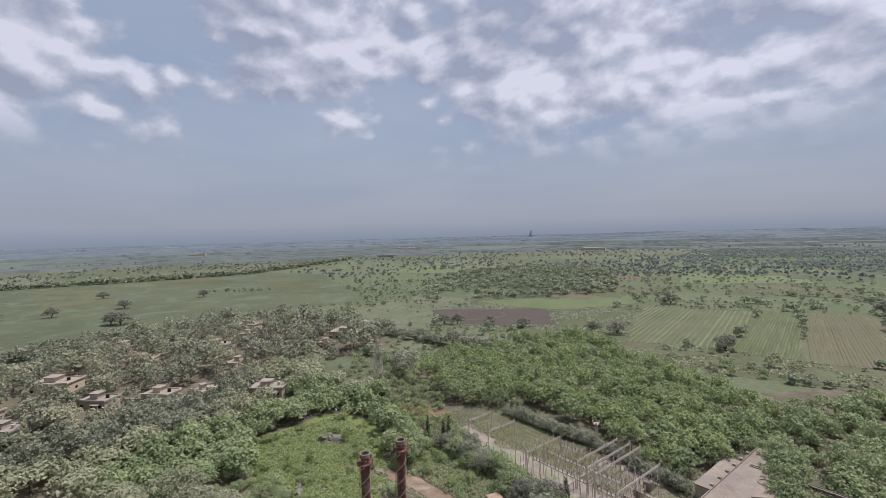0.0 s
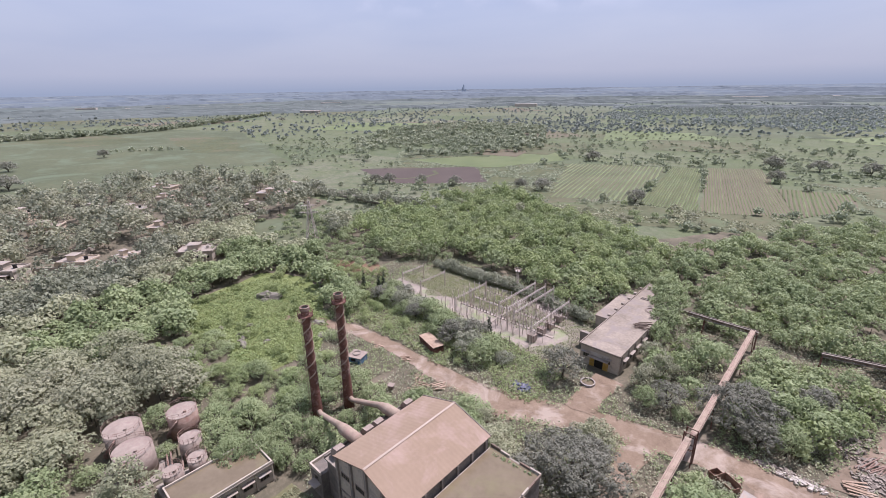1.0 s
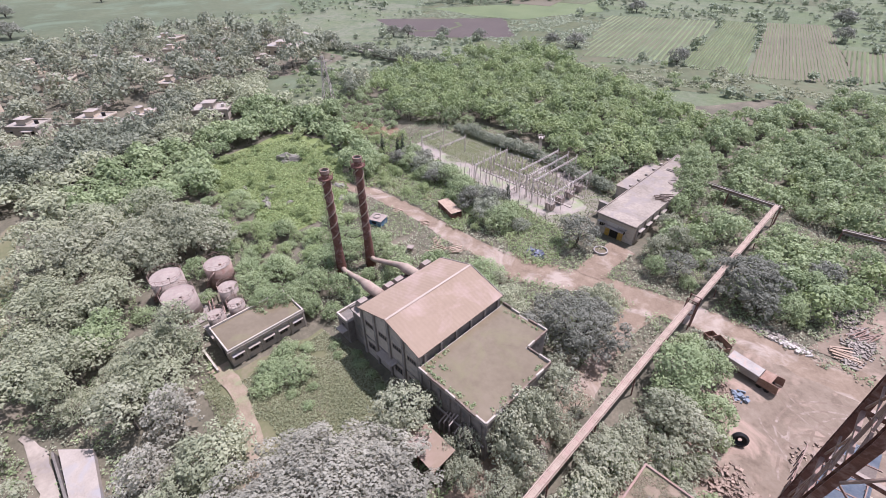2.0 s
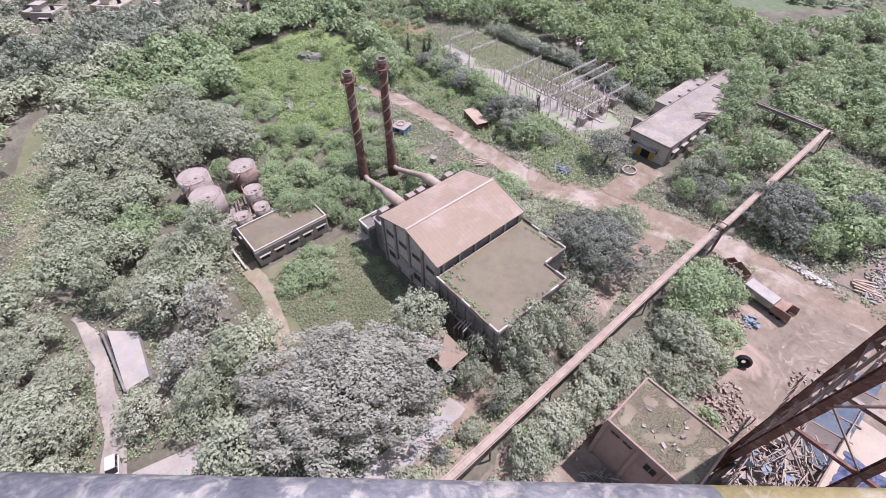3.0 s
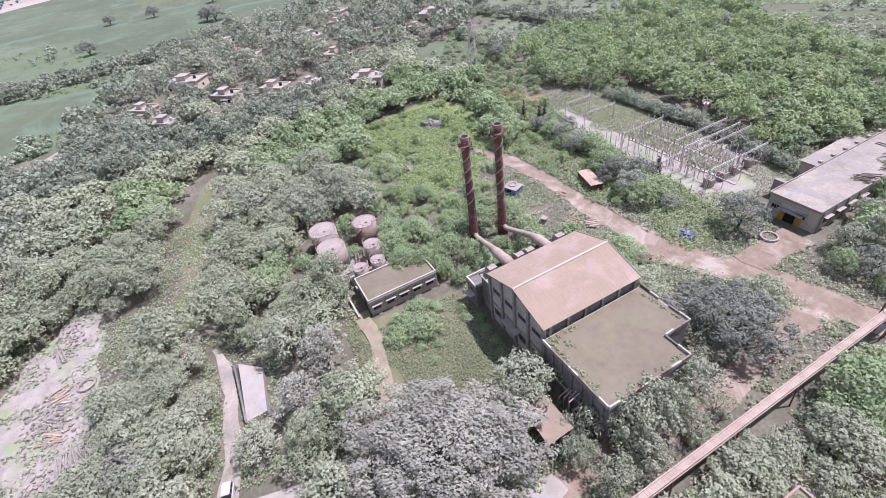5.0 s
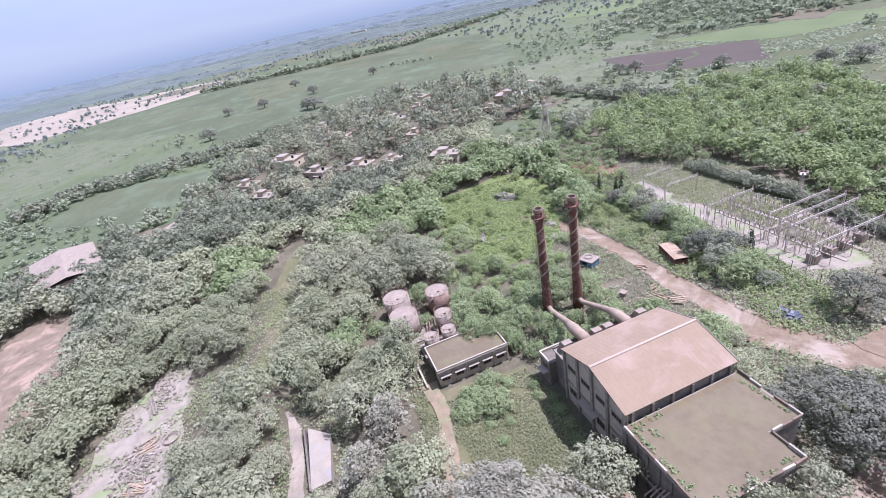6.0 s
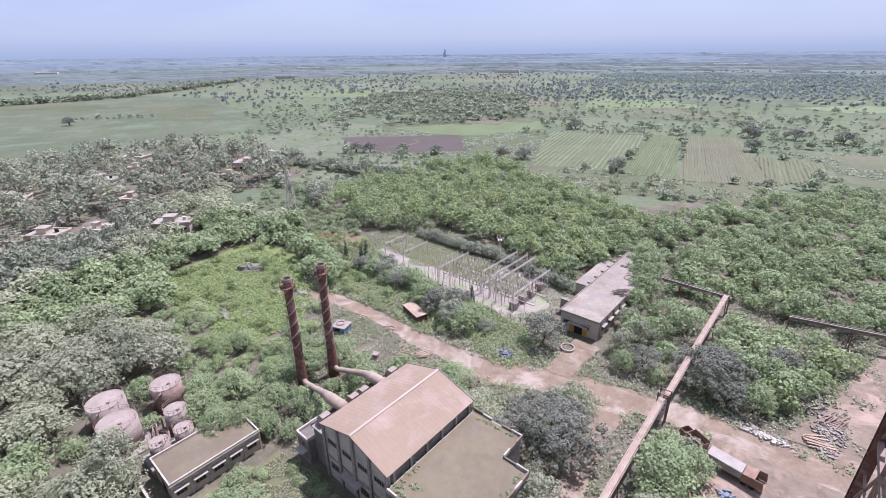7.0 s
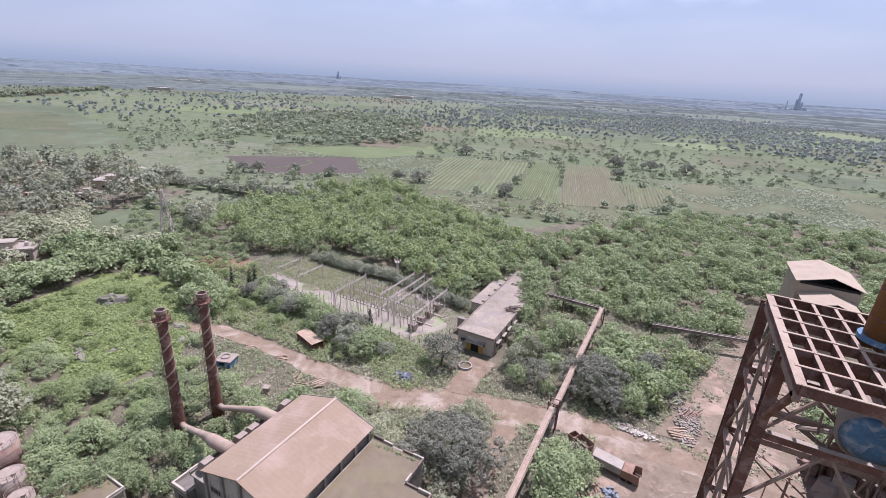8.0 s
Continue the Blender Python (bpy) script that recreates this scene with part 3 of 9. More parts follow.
for k in range(70):
    way, r = patch_rnd.uniform(-0.4, 1.75), 480 * (3.2 ** patch_rnd.random())
    cx, cy = -r * math.sin(way), r * math.cos(way)
    if -1120 < cx < -360 and -320 < cy < 380:
        continue
    w, d, turn = patch_rnd.uniform(25, 70) * r / 700, patch_rnd.uniform(30, 80) * r / 700, radians(patch_rnd.choice((12, 20, -70, 55)))
    quad = [(cx + a * w * math.cos(turn) - b * d * math.sin(turn), cy + a * w * math.sin(turn) + b * d * math.cos(turn)) for a, b in ((-1, -1), (1, -0.9), (0.9, 1), (-1.1, 0.9))]
    sheet("far_field", quad, 0.13 + 0.002 * k, (PASTURE, FALLOW, TILLED, PASTURE, FALLOW, WEEDY, CROP_PALE)[k % 7], ("green field on the plain", "pale fallow field on the plain", "brown tilled field on the plain", "green field on the plain", "pale fallow field on the plain", "weedy field on the plain", "pale green crop field on the plain")[k % 7], "field", 3, 30)
for nm, out, mat, lab in (("tilled_field", FIELD_A, CROP_PALE, "pale green field of young crop rows"), ("tilled_field", FIELD_B, TILLED, "brown tilled field with thin crop rows"), ("tilled_field", FIELD_C, CROP, "green field of crop rows")):
    sheet(nm, out, 0.08, TILLED if mat is not CROP_PALE else FALLOW, lab, "field", 1.0, 15)
FIELD_J = [(-192, 370), (-119, 400), (-95, 268), (-138, 245), (-164, 300)]
FIELD_K = [(-322, 300), (-246, 435), (-205, 385), (-232, 312), (-262, 300)]
sheet("green_field", FIELD_J, 0.12, FALLOW, "green field with faint brown rows", "field", 2, 12)
sheet("green_field", FIELD_K, 0.12, CROP_PALE, "bright green strip of crop", "field", 2, 12)
crop_rows("crop_row", FIELD_J, 3.2, 1.5, 0.3, CROP, "faint rows of green crop", (-0.25, 1))
crop_rows("crop_row", FIELD_A, 1.5, 1.0, 0.4, CROP_PALE, "rows of pale young crop", (-0.2, 1))
crop_rows("crop_row", FIELD_B, 1.55, 0.55, 0.22, CROP, "thin green crop rows on brown soil", (-0.25, 1))
crop_rows("crop_row", FIELD_C, 2.2, 1.2, 0.5, CROP, "dense green crop rows", (-0.15, 1))


# ---------------------------------------------------------------- foliage
def tri_mesh(name, tris, mat):
    """A mesh of loose triangles from an array of N x 3 x 3."""
    n = len(tris)
    me = bpy.data.meshes.new(name)
    me.vertices.add(3 * n)
    me.vertices.foreach_set("co", np.ascontiguousarray(tris, dtype=np.float32).ravel())
    me.loops.add(3 * n)
    me.loops.foreach_set("vertex_index", np.arange(3 * n, dtype=np.int32))
    me.polygons.add(n)
    me.polygons.foreach_set("loop_start", np.arange(0, 3 * n, 3, dtype=np.int32))
    me.update(calc_edges=True)
    me.materials.append(mat)
    return me


def leaves_on(rng, blobs, size, cover, low=-0.35):
    """Leaf sprays on the skins of round clumps; blobs: rows of x, y, z, radius."""
    out = []
    for x, y, z, r in blobs:
        n = max(6, int(cover * 4 * math.pi * r * r / (size * size)))
        d = rng.normal(size=(n, 3))
        d /= np.linalg.norm(d, axis=1, keepdims=True)
        d = d[d[:, 2] > low]
        n = len(d)
        c = np.array([x, y, z]) + d * r * rng.uniform(0.72, 1.12, (n, 1)) * np.array([1, 1, 0.85])
        nor = d * 0.95 + rng.normal(size=(n, 3)) * 0.30 + np.array([0, 0.06, 0.42])
        nor /= np.linalg.norm(nor, axis=1, keepdims=True)
        a = np.cross(nor, rng.normal(size=(n, 3)))
        a /= np.linalg.norm(a, axis=1, keepdims=True) + 1e-9
        b = np.cross(nor, a)
        s = size * rng.uniform(0.65, 1.35, (n, 1))
        droop = nor * s * 0.12
        out.append(np.stack([c - a * s * 0.55 - b * s * 0.42 - droop, c + a * s * 0.55 - b * s * 0.42 - droop, c + b * s * 0.75], 1))
    return np.concatenate(out)


def crown_blobs(rng, radius, base, top, count, clump):
    """Clumps spread over the outside of a dome."""
    rows = [(0, 0, (base + top) / 2, radius * 0.62)]
    for i in range(count):
        u = (i + 0.5) / count
        lift = 1 - 1.25 * u
        ang = i * 2.39996 + rng.uniform(-0.4, 0.4)
        flat = math.sqrt(max(0.0, 1 - max(lift, -0.3) ** 2)) * rng.uniform(0.6, 1.12)
        r = radius * clump * rng.uniform(0.6, 1.45)
        mid, half = base + (top - base) * 0.4, (top - base) * 0.6
        rows.append((flat * (radius - r * 0.7) * math.cos(ang), flat * (radius - r * 0.7) * math.sin(ang), mid + max(lift, -0.45) * (half - r * 0.6) * rng.uniform(0.85, 1.1), r))
    return rows


def trunk_bm(rng, radius, base, top, limbs=5, thick=0.2):
    bm = bmesh.new()
    fork = base * 0.75 + 0.4
    rod(bm, (0, 0, -0.1), (0.05, 0.03, fork), thick * 1.25, thick * 0.85, 7)
    for k in range(limbs):
        ang = 2 * math.pi * k / limbs + rng.uniform(-0.4, 0.4)
        reach = radius * rng.uniform(0.45, 0.75)
        knee = Vector((math.cos(ang) * reach * 0.45, math.sin(ang) * reach * 0.45, fork + (top - fork) * 0.35))
        tip = Vector((math.cos(ang) * reach, math.sin(ang) * reach, fork + (top - fork) * rng.uniform(0.55, 0.8)))
        rod(bm, (0.05, 0.03, fork - 0.1), knee, thick * 0.7, thick * 0.45, 6)
        rod(bm, knee, tip, thick * 0.45, thick * 0.12, 5)
    return bm


# Kinds of tree: crown radius, crown base, top, clumps, clump size, leaf size, cover
KINDS = {
    "broad": (3.7, 1.2, 6.2, 48, 0.19, 0.24, 0.52),
    "bushy": (2.9, 0.2, 4.2, 32, 0.23, 0.23, 0.52),
    "tall": (3.3, 1.8, 8.6, 46, 0.19, 0.24, 0.48),
    "umbrella": (4.6, 3.0, 6.4, 52, 0.15, 0.24, 0.50),
    "shrub": (1.6, 0.1, 2.1, 10, 0.42, 0.22, 0.50),
    "sparse": (3.8, 1.8, 7.0, 36, 0.18, 0.22, 0.30),
}
TREE_MESH = {}


def tree_mesh(kind, leaf, variant):
    """Shared trunk and crown meshes of one kind of tree."""
    key = (kind, leaf.name, variant)
    if key not in TREE_MESH:
        rng = np.random.default_rng(abs(sum(map(ord, kind + leaf.name))) * 7 + variant)
        rad, base, top, count, clump, size, cover = KINDS[kind]
        crown = tri_mesh("crown", leaves_on(rng, crown_blobs(rng, rad, base, top, count, clump), size, cover), leaf)
        trunk = mesh_of("trunk", trunk_bm(rng, rad, base, top, 5, 0.05 * rad), BARK)
        TREE_MESH[key] = (trunk, crown)
    return TREE_MESH[key]


def plant(kind, leaf, x, y, scale, variant, label, group, name="tree", turn=0.0, tall=1.0, z=0.0):
    trunk, crown = tree_mesh(kind, leaf, variant)
    ob = thing(name, label, "shrub" if name == "shrub" else "tree", (x, y, z), turn, group)
    ob.scale = (scale * (0.86 + 0.07 * (variant * 3 % 5)), scale * (1.16 - 0.08 * (variant * 2 % 5)), scale * tall)
    for nm, me in (("trunk", trunk), ("crown", crown)):
        new(nm, me).parent = ob
    return ob


def inside(poly, x, y):
    hit = False
    for (x0, y0), (x1, y1) in zip(poly, poly[1:] + poly[:1]):
        if (y0 > y) != (y1 > y) and x < x0 + (y - y0) * (x1 - x0) / (y1 - y0):
            hit = not hit
    return hit


def near_line(pts, x, y, gap):
    p = Vector((x, y))
    for a, b in zip(pts, pts[1:]):
        a, b = Vector(a), Vector(b)
        t = max(0.0, min(1.0, (p - a).dot(b - a) / (b - a).length_squared))
        if (a + (b - a) * t - p).length < gap:
            return True
    return False


PADDOCK_AT = [(-194, 80), (-224, 98), (-228, 124), (-206, 130), (-166, 106), (-160, 96), (-170, 88)]
FAR_LANE = [(-330, 172), (-285, 172), (-257, 170), (-215, 176), (-174, 183), (-150, 186)]
VILLAGE_LANE = [(-198, -12), (-203, 0), (-207, 8), (-210, 19), (-216, 34), (-226, 52)]
sheet("settlement_ground", [(-190, -60), (-214, 90), (-235, 150), (-330, 152), (-378, 100), (-372, 20), (-300, -40), (-262, -55)], 0.055, UNDER, "shaded earth and grass between the houses", "ground", 4, 15)
sheet("paddock", PADDOCK_AT, 0.08, PASTURE, "green clearing round the pylon", "field", 2.5, 6)
sheet("far_lane", ribbon(FAR_LANE, 3.4), 0.1, CONCRETE_PALE, "pale lane behind the plantation", "road", 0.3, 6)
sheet("village_lane", ribbon(VILLAGE_LANE, 4.6), 0.12, CONCRETE_PALE, "pale lane through the settlement", "road", 0.3, 4)
sheet("village_lawn", [(-190, -14), (-196, 24), (-203, 30), (-208, 18), (-201, -6)], 0.07, LAWN, "patch of lawn beside the lane", "grass", 1.0, 4)

# Rectangles kept free of trees: x0, x1, y0, y1
BUILT = [(-58, -15, 27, 50), (-80, -60, 8, 28), (-97, -78, 3, 22), (-46, -29, 90, 147), (-5, 9, 28, 40), (6, 40, 20, 46), (-14.5, -10.5, 0, 130), (-76, -64, 66, 76),
         (-31, -21, 20, 27), (-76, -52, 34, 50), (26, 56, 118, 172), (-228, -185, -120, -84), (-3, 8, 68, 80), (-92, -82, 54, 62), (-4, 30, 122, 132), (-41, -12, 119, 127.5), (-30, 30, -6, 12), (-67, -55, -17.5, -12), (-45, -38, -24, -12), (-86, -76, 53, 61), (-94, -72, -41, -32), (-70, -61, 51, 58), (-69, -54, 57, 65)]
HOUSES_AT = [(-346, 94, 16), (-297, 62, 18), (-278, 92, 11), (-270, 134, 20), (-194, 60, 14), (-217, 24, 12), (-285, 24, 13), (-226, 4, 12), (-208, 38, 8), (-265, -10, 17), (-211, -22, 11), (-340, 130, 11), (-212, -68, 14), (-300, 112, 12), (-318, 48, 10), (-246, 62, 10), (-330, 20, 12), (-252, 112, 9), (-238, -30, 11), (-310, 84, 9)]


def open_ground(x, y, gap):
    """Whether a tree with that much room fits here."""
    for x0, x1, y0, y1 in BUILT:
        if x0 - gap * 0.7 < x < x1 + gap * 0.7 and y0 - gap * 0.7 < y < y1 + gap * 0.7:
            return False
    for hx, hy, hr in HOUSES_AT:
        far = math.hypot(hx, hy)
        fore = -((x - hx) * hx + (y - hy) * hy) / far
        if -hr * 0.6 - gap * 0.5 < fore < hr * 0.6 + 9.0 and abs((x - hx) * hy - (y - hy) * hx) / far < hr * 0.6 + gap * 0.4:
            return False
    for line, wide in ((ROAD_A, 4.5), (ROAD_B, 3.6), (ROAD_C, 4.5), (ROAD_D, 2.6), (TRACK, 1.5), (TRAIL, 5.6), (FAR_LANE, 4.5), (VILLAGE_LANE, 5.5)):
        if near_line(line, x, y, wide + gap * 0.62):
            return False
    return not any(inside(p, x, y) for p in (MEADOW_AT, LAWN_AT, SUBSTATION_AT, YARD_AT, JUNK_AT, BARE_AT, DUMP_AT, PADDOCK_AT))


WEST_WOOD = [(-222, -112), (-222, 118), (-182, 128), (-150, 86), (-112, 78), (-92, 62), (-40, 60), (-14, 46), (-14, -40), (-60, -100), (-120, -125)]
FOREST = [(-182, 128), (-184, 185), (-160, 230), (-70, 190), (-44, 176), (-47, 148), (-48, 116), (-60, 115), (-72, 122), (-112, 127), (-122, 110), (-140, 108)]
EAST_SCRUB = [(-48, 150), (-52, 176), (-30, 226), (14, 288), (130, 300), (130, 92), (60, 90), (0, 90), (-30, 92), (-30, 140)]
GALLERY_SCRUB = [(-11, 8), (-11, 72), (-4, 74), (-2, 52), (6, 46), (6, 42), (-6, 42), (-6, 10)]
FAR_FOREST = [(-420, 900), (-200, 840), (-30, 815), (240, 800), (460, 840), (620, 1500), (-100, 1800), (-560, 1350)]
FAR_WOOD = [(-352, 262), (-486, 360), (-600, 520), (-560, 680), (-421, 716), (-330, 560), (-258, 442), (-330, 305)]


def wood_places(poly, gap, seed, wobble=0.42):
    """Uneven places for trees over an area."""
    rnd = random.Random(seed)
    xs, ys = [p[0] for p in poly], [p[1] for p in poly]
    rows, y, odd = [], min(ys), False
    while y < max(ys):
        x = min(xs) + (gap / 2 if odd else 0)
        while x < max(xs):
            px, py = x + rnd.uniform(-wobble, wobble) * gap, y + rnd.uniform(-wobble, wobble) * gap
            if inside(poly, px, py):
                rows.append((px, py))
            x += gap
        y, odd = y + gap * 0.87, not odd
    return rows


def woodland(name, rows, kinds, leaf, size, cover, label, seed, scale=(0.8, 1.25), trunk=True, low=-0.15, full=0.75):
    """Uncounted trees as one mesh of leaf sprays, with their stems as another."""
    rng = np.random.default_rng(seed)
    bank, made, stems = [], [], []
    for k in range(5):
        kind = kinds[k % len(kinds)]
        rad, base, top, count, clump, _, _ = KINDS[kind]
        bank.append((leaves_on(rng, crown_blobs(rng, rad, base, top, max(5, int(count * full)), clump * (1.1 if full > 0.5 else 1.6)), size, cover, low), rad, base))
    for x, y in rows:
        tris, rad, base = bank[int(rng.integers(len(bank)))]
        s, a = rng.uniform(*scale), rng.uniform(0, 6.28)
        m = np.array([[math.cos(a), -math.sin(a), 0], [math.sin(a), math.cos(a), 0], [0, 0, rng.uniform(0.85, 1.2)]]) * s
        made.append(tris @ m.T + np.array([x, y, 0]))
        if trunk:
            h, w = base * s + 1.2, 0.13 * s
            c = np.array([x, y, 0])
            for q in range(3):
                b0, b1 = 2.094 * q, 2.094 * (q + 1)
                p0, p1 = c + [w * math.cos(b0), w * math.sin(b0), 0], c + [w * math.cos(b1), w * math.sin(b1), 0]
                stems.append(np.array([p0, p1, c + [0, 0, h]]))
    if not made:
        return None
    ob = new(name, tri_mesh(name, np.concatenate(made), leaf))
    tagged(ob, label, "trees", kind="stuff")
    if stems:
        st = new("stems", tri_mesh("stems", np.array(stems), BARK))
        st.parent = ob
    return ob


# ---------------------------------------------------------------- engine hall and its annexes
def prism(bm, x0, x1, y, thick, z0, eave, ridge):
    """A gable wall standing across y."""
    xm = (x0 + x1) / 2
    pts = [(x0, z0), (x1, z0), (x1, eave), (xm, ridge), (x0, eave)]
    a = [bm.verts.new((x, y, z)) for x, z in pts]
    b = [bm.verts.new((x, y + thick, z)) for x, z in pts]
    bm.faces.new(a)
    bm.faces.new(b[::-1])
    for i in range(5):
        j = (i + 1) % 5
        bm.faces.new((a[j], a[i], b[i], b[j]))
    bmesh.ops.recalc_face_normals(bm, faces=bm.faces[:])
    return bm


def window_set(parent, x, y, z, w, h, face, frame_mat=PLATE, hood=True, bars=2, wall=DARK_WALL):
    """A barred window on a wall; face: the outward way, one of -y +y -x +x."""
    turn = {"-y": 0, "+x": 90, "+y": 180, "-x": 270}[face]
    m = pose(x, y, z, 0, 0, turn)
    bm = box(bmesh.new(), (-w / 2, -0.02, 0), (w / 2, 0.10, h))
    bm.transform(m)
    win = part("window", bm, DARK, parent, "dark unglazed window")
    bm = bmesh.new()
    t = 0.09
    for lo, hi in (((-w / 2 - t, -0.07, -t), (w / 2 + t, 0.05, 0)), ((-w / 2 - t, -0.07, h), (w / 2 + t, 0.05, h + t)), ((-w / 2 - t, -0.07, 0), (-w / 2, 0.05, h)), ((w / 2, -0.07, 0), (w / 2 + t, 0.05, h))):
        box(bm, lo, hi)
    for k in range(bars):
        c = -w / 2 + w * (k + 1) / (bars + 1)
        box(bm, (c - 0.03, -0.05, 0), (c + 0.03, 0.02, h))
    bm.transform(m)
    part("frame", bm, frame_mat, win)
    if hood:
        bm = box(bmesh.new(), (-w / 2 - 0.35, -0.75, h + 0.15), (w / 2 + 0.35, 0.0, h + 0.27), 0.02)
        bm.transform(m)
        part("sunshade", bm, CONCRETE_PALE, win, "dusty concrete sunshade")
    return win


HX0, HX1, HY0, HY1, EAVE, RIDGE = -50.7, -35.15, 28.7, 48.2, 10.95, 13.4
hall = thing("engine_hall", "tall engine hall with a dusty pink gabled sheet roof", "building")
XM = (HX0 + HX1) / 2
part("wall", prism(bmesh.new(), HX0 + 0.3, HX1 - 0.3, HY0 + 0.35, 0.3, 0, EAVE - 0.25, RIDGE - 0.3), CREAM_WALL, hall, "stained cream plaster gable wall")
# Back and +x walls use a darker plaster than the front gable.
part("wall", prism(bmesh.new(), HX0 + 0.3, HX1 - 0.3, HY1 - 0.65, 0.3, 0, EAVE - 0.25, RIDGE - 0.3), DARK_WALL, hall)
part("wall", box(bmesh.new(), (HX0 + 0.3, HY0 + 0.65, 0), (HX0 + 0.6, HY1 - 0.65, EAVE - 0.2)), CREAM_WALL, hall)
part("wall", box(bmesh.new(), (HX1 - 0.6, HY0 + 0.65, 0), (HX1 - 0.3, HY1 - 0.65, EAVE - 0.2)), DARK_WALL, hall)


def roof_slope(x_eave, x_ridge, y0, y1, z_eave, z_ridge, thick, ribs):
    """A ribbed sheet slope."""
    bm = bmesh.new()
    n = ribs * 4
    top, low = [], []
    for i in range(n + 1):
        y = y0 + (y1 - y0) * i / n
        lift = 0.008 if i % 4 in (1, 2) else 0.0
        top.append([bm.verts.new((x, y, z + lift)) for x, z in ((x_eave, z_eave), (x_ridge, z_ridge))])
        low.append([bm.verts.new((x, y, z + lift - thick)) for x, z in ((x_eave, z_eave), (x_ridge, z_ridge))])
    for i in range(n):
        bm.faces.new((top[i][0], top[i + 1][0], top[i + 1][1], top[i][1]))
        bm.faces.new((low[i][0], low[i][1], low[i + 1][1], low[i + 1][0]))
        bm.faces.new((top[i][0], low[i][0], low[i + 1][0], top[i + 1][0]))
        bm.faces.new((top[i][1], top[i + 1][1], low[i + 1][1], low[i][1]))
    for i in (0, n):
        bm.faces.new((top[i][0], top[i][1], low[i][1], low[i][0]))
    bmesh.ops.recalc_face_normals(bm, faces=bm.faces[:])
    return bm


part("roof_slope", roof_slope(HX0, XM, HY0, HY1, EAVE, RIDGE, 0.08, 26), ROOF, hall, "dusty pink ribbed roof sheets")
part("roof_slope", roof_slope(HX1, XM, HY0, HY1, EAVE, RIDGE, 0.08, 26), ROOF, hall, "dusty pink ribbed roof sheets")
bm = bmesh.new()
for s in (-1, 1):
    beam(bm, (XM + s * 0.09, HY0 - 0.05, RIDGE + 0.05), (XM + s * 0.09, HY1 + 0.05, RIDGE + 0.05), 0.2, 0.04)
part("ridge_cap", bm, ROOF_TRIM, hall, "pale ridge capping")
for y in (HY0 - 0.06, HY1 + 0.06):
    for xe in (HX0, HX1):
        part("verge_trim", beam(bmesh.new(), (xe, y, EAVE + 0.02), (XM, y, RIDGE + 0.02), 0.14, 0.18), CONCRETE if y > HY0 else ROOF, hall)
for k in range(6):
    y = HY0 + 1.2 + k * (HY1 - HY0 - 2.4) / 5
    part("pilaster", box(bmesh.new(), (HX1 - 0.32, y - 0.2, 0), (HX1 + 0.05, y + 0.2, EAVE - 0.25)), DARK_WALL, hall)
for k in range(5):
    x = HX0 + 0.5 + k * (HX1 - HX0 - 1.0) / 4
    part("pilaster", box(bmesh.new(), (x - 0.25, HY0 + 0.02, 0), (x + 0.25, HY0 + 0.4, EAVE - 0.3 + (1 - abs(k - 2) / 2) * (RIDGE - EAVE - 0.2))), CONCRETE, hall)
part("string_course", box(bmesh.new(), (HX0 + 0.8, HY0 + 0.22, 4.5), (HX1 - 0.8, HY0 + 0.36, 4.75)), CONCRETE, hall)
for k in range(4):
    x = HX0 + 0.5 + (k + 0.5) * (HX1 - HX0 - 1.0) / 4
    window_set(hall, x, HY0 + 0.34, 7.6, 2.0, 0.9, "-y", hood=False, bars=3)
    window_set(hall, x, HY0 + 0.34, 2.2, 1.8, 1.3, "-y", hood=(k in (1,)), bars=3)
part("canopy", box(bmesh.new(), (-45.6, HY0 - 1.0, 4.1), (-41.4, HY0 + 0.35, 4.28), 0.02), CONCRETE_PALE, hall, "concrete canopy over the doorway")

# flooded flat roof beside it
FLAT = 9.1
AX0, AX1, AY0, AY1 = HX1 - 0.3, -21.4, 28.2, 48.3
annex = thing("annex", "flat-roofed annex whose roof holds muddy rainwater", "building")
part("roof_slab", box(bmesh.new(), (AX0 + 0.35, AY0, FLAT - 0.5), (AX1, 43.2, FLAT - 0.12)), CONCRETE, annex)
part("roof_slab", box(bmesh.new(), (AX0 + 0.35, 43.2, FLAT - 0.5), (-25.8, AY1, FLAT - 0.12)), CONCRETE, annex)
for lo, hi in (((AX0 + 0.35, AY0 + 0.1, 0), (AX1, AY0 + 0.4, FLAT - 0.5)), ((AX1 - 0.4, AY0 + 0.4, 0), (AX1 - 0.1, 43.0, FLAT - 0.5)), ((-25.8, 42.9, 0), (AX1 - 0.4, 43.15, FLAT - 0.5)), ((-26.2, 43.2, 0), (-25.9, AY1 - 0.1, FLAT - 0.5)), ((AX0 + 0.4, AY1 - 0.4, 0), (-26.2, AY1 - 0.1, FLAT - 0.5))):
    part("wall", box(bmesh.new(), lo, hi), DARK_WALL, annex, "dark stained plaster wall")
rim = [(AX0 + 0.4, AY0 + 0.1), (AX1 - 0.1, AY0 + 0.1), (AX1 - 0.1, 43.1), (-25.8, 43.1), (-25.8, AY1 - 0.1), (AX0 + 0.4, AY1 - 0.1)]
rim_rnd = random.Random(8)
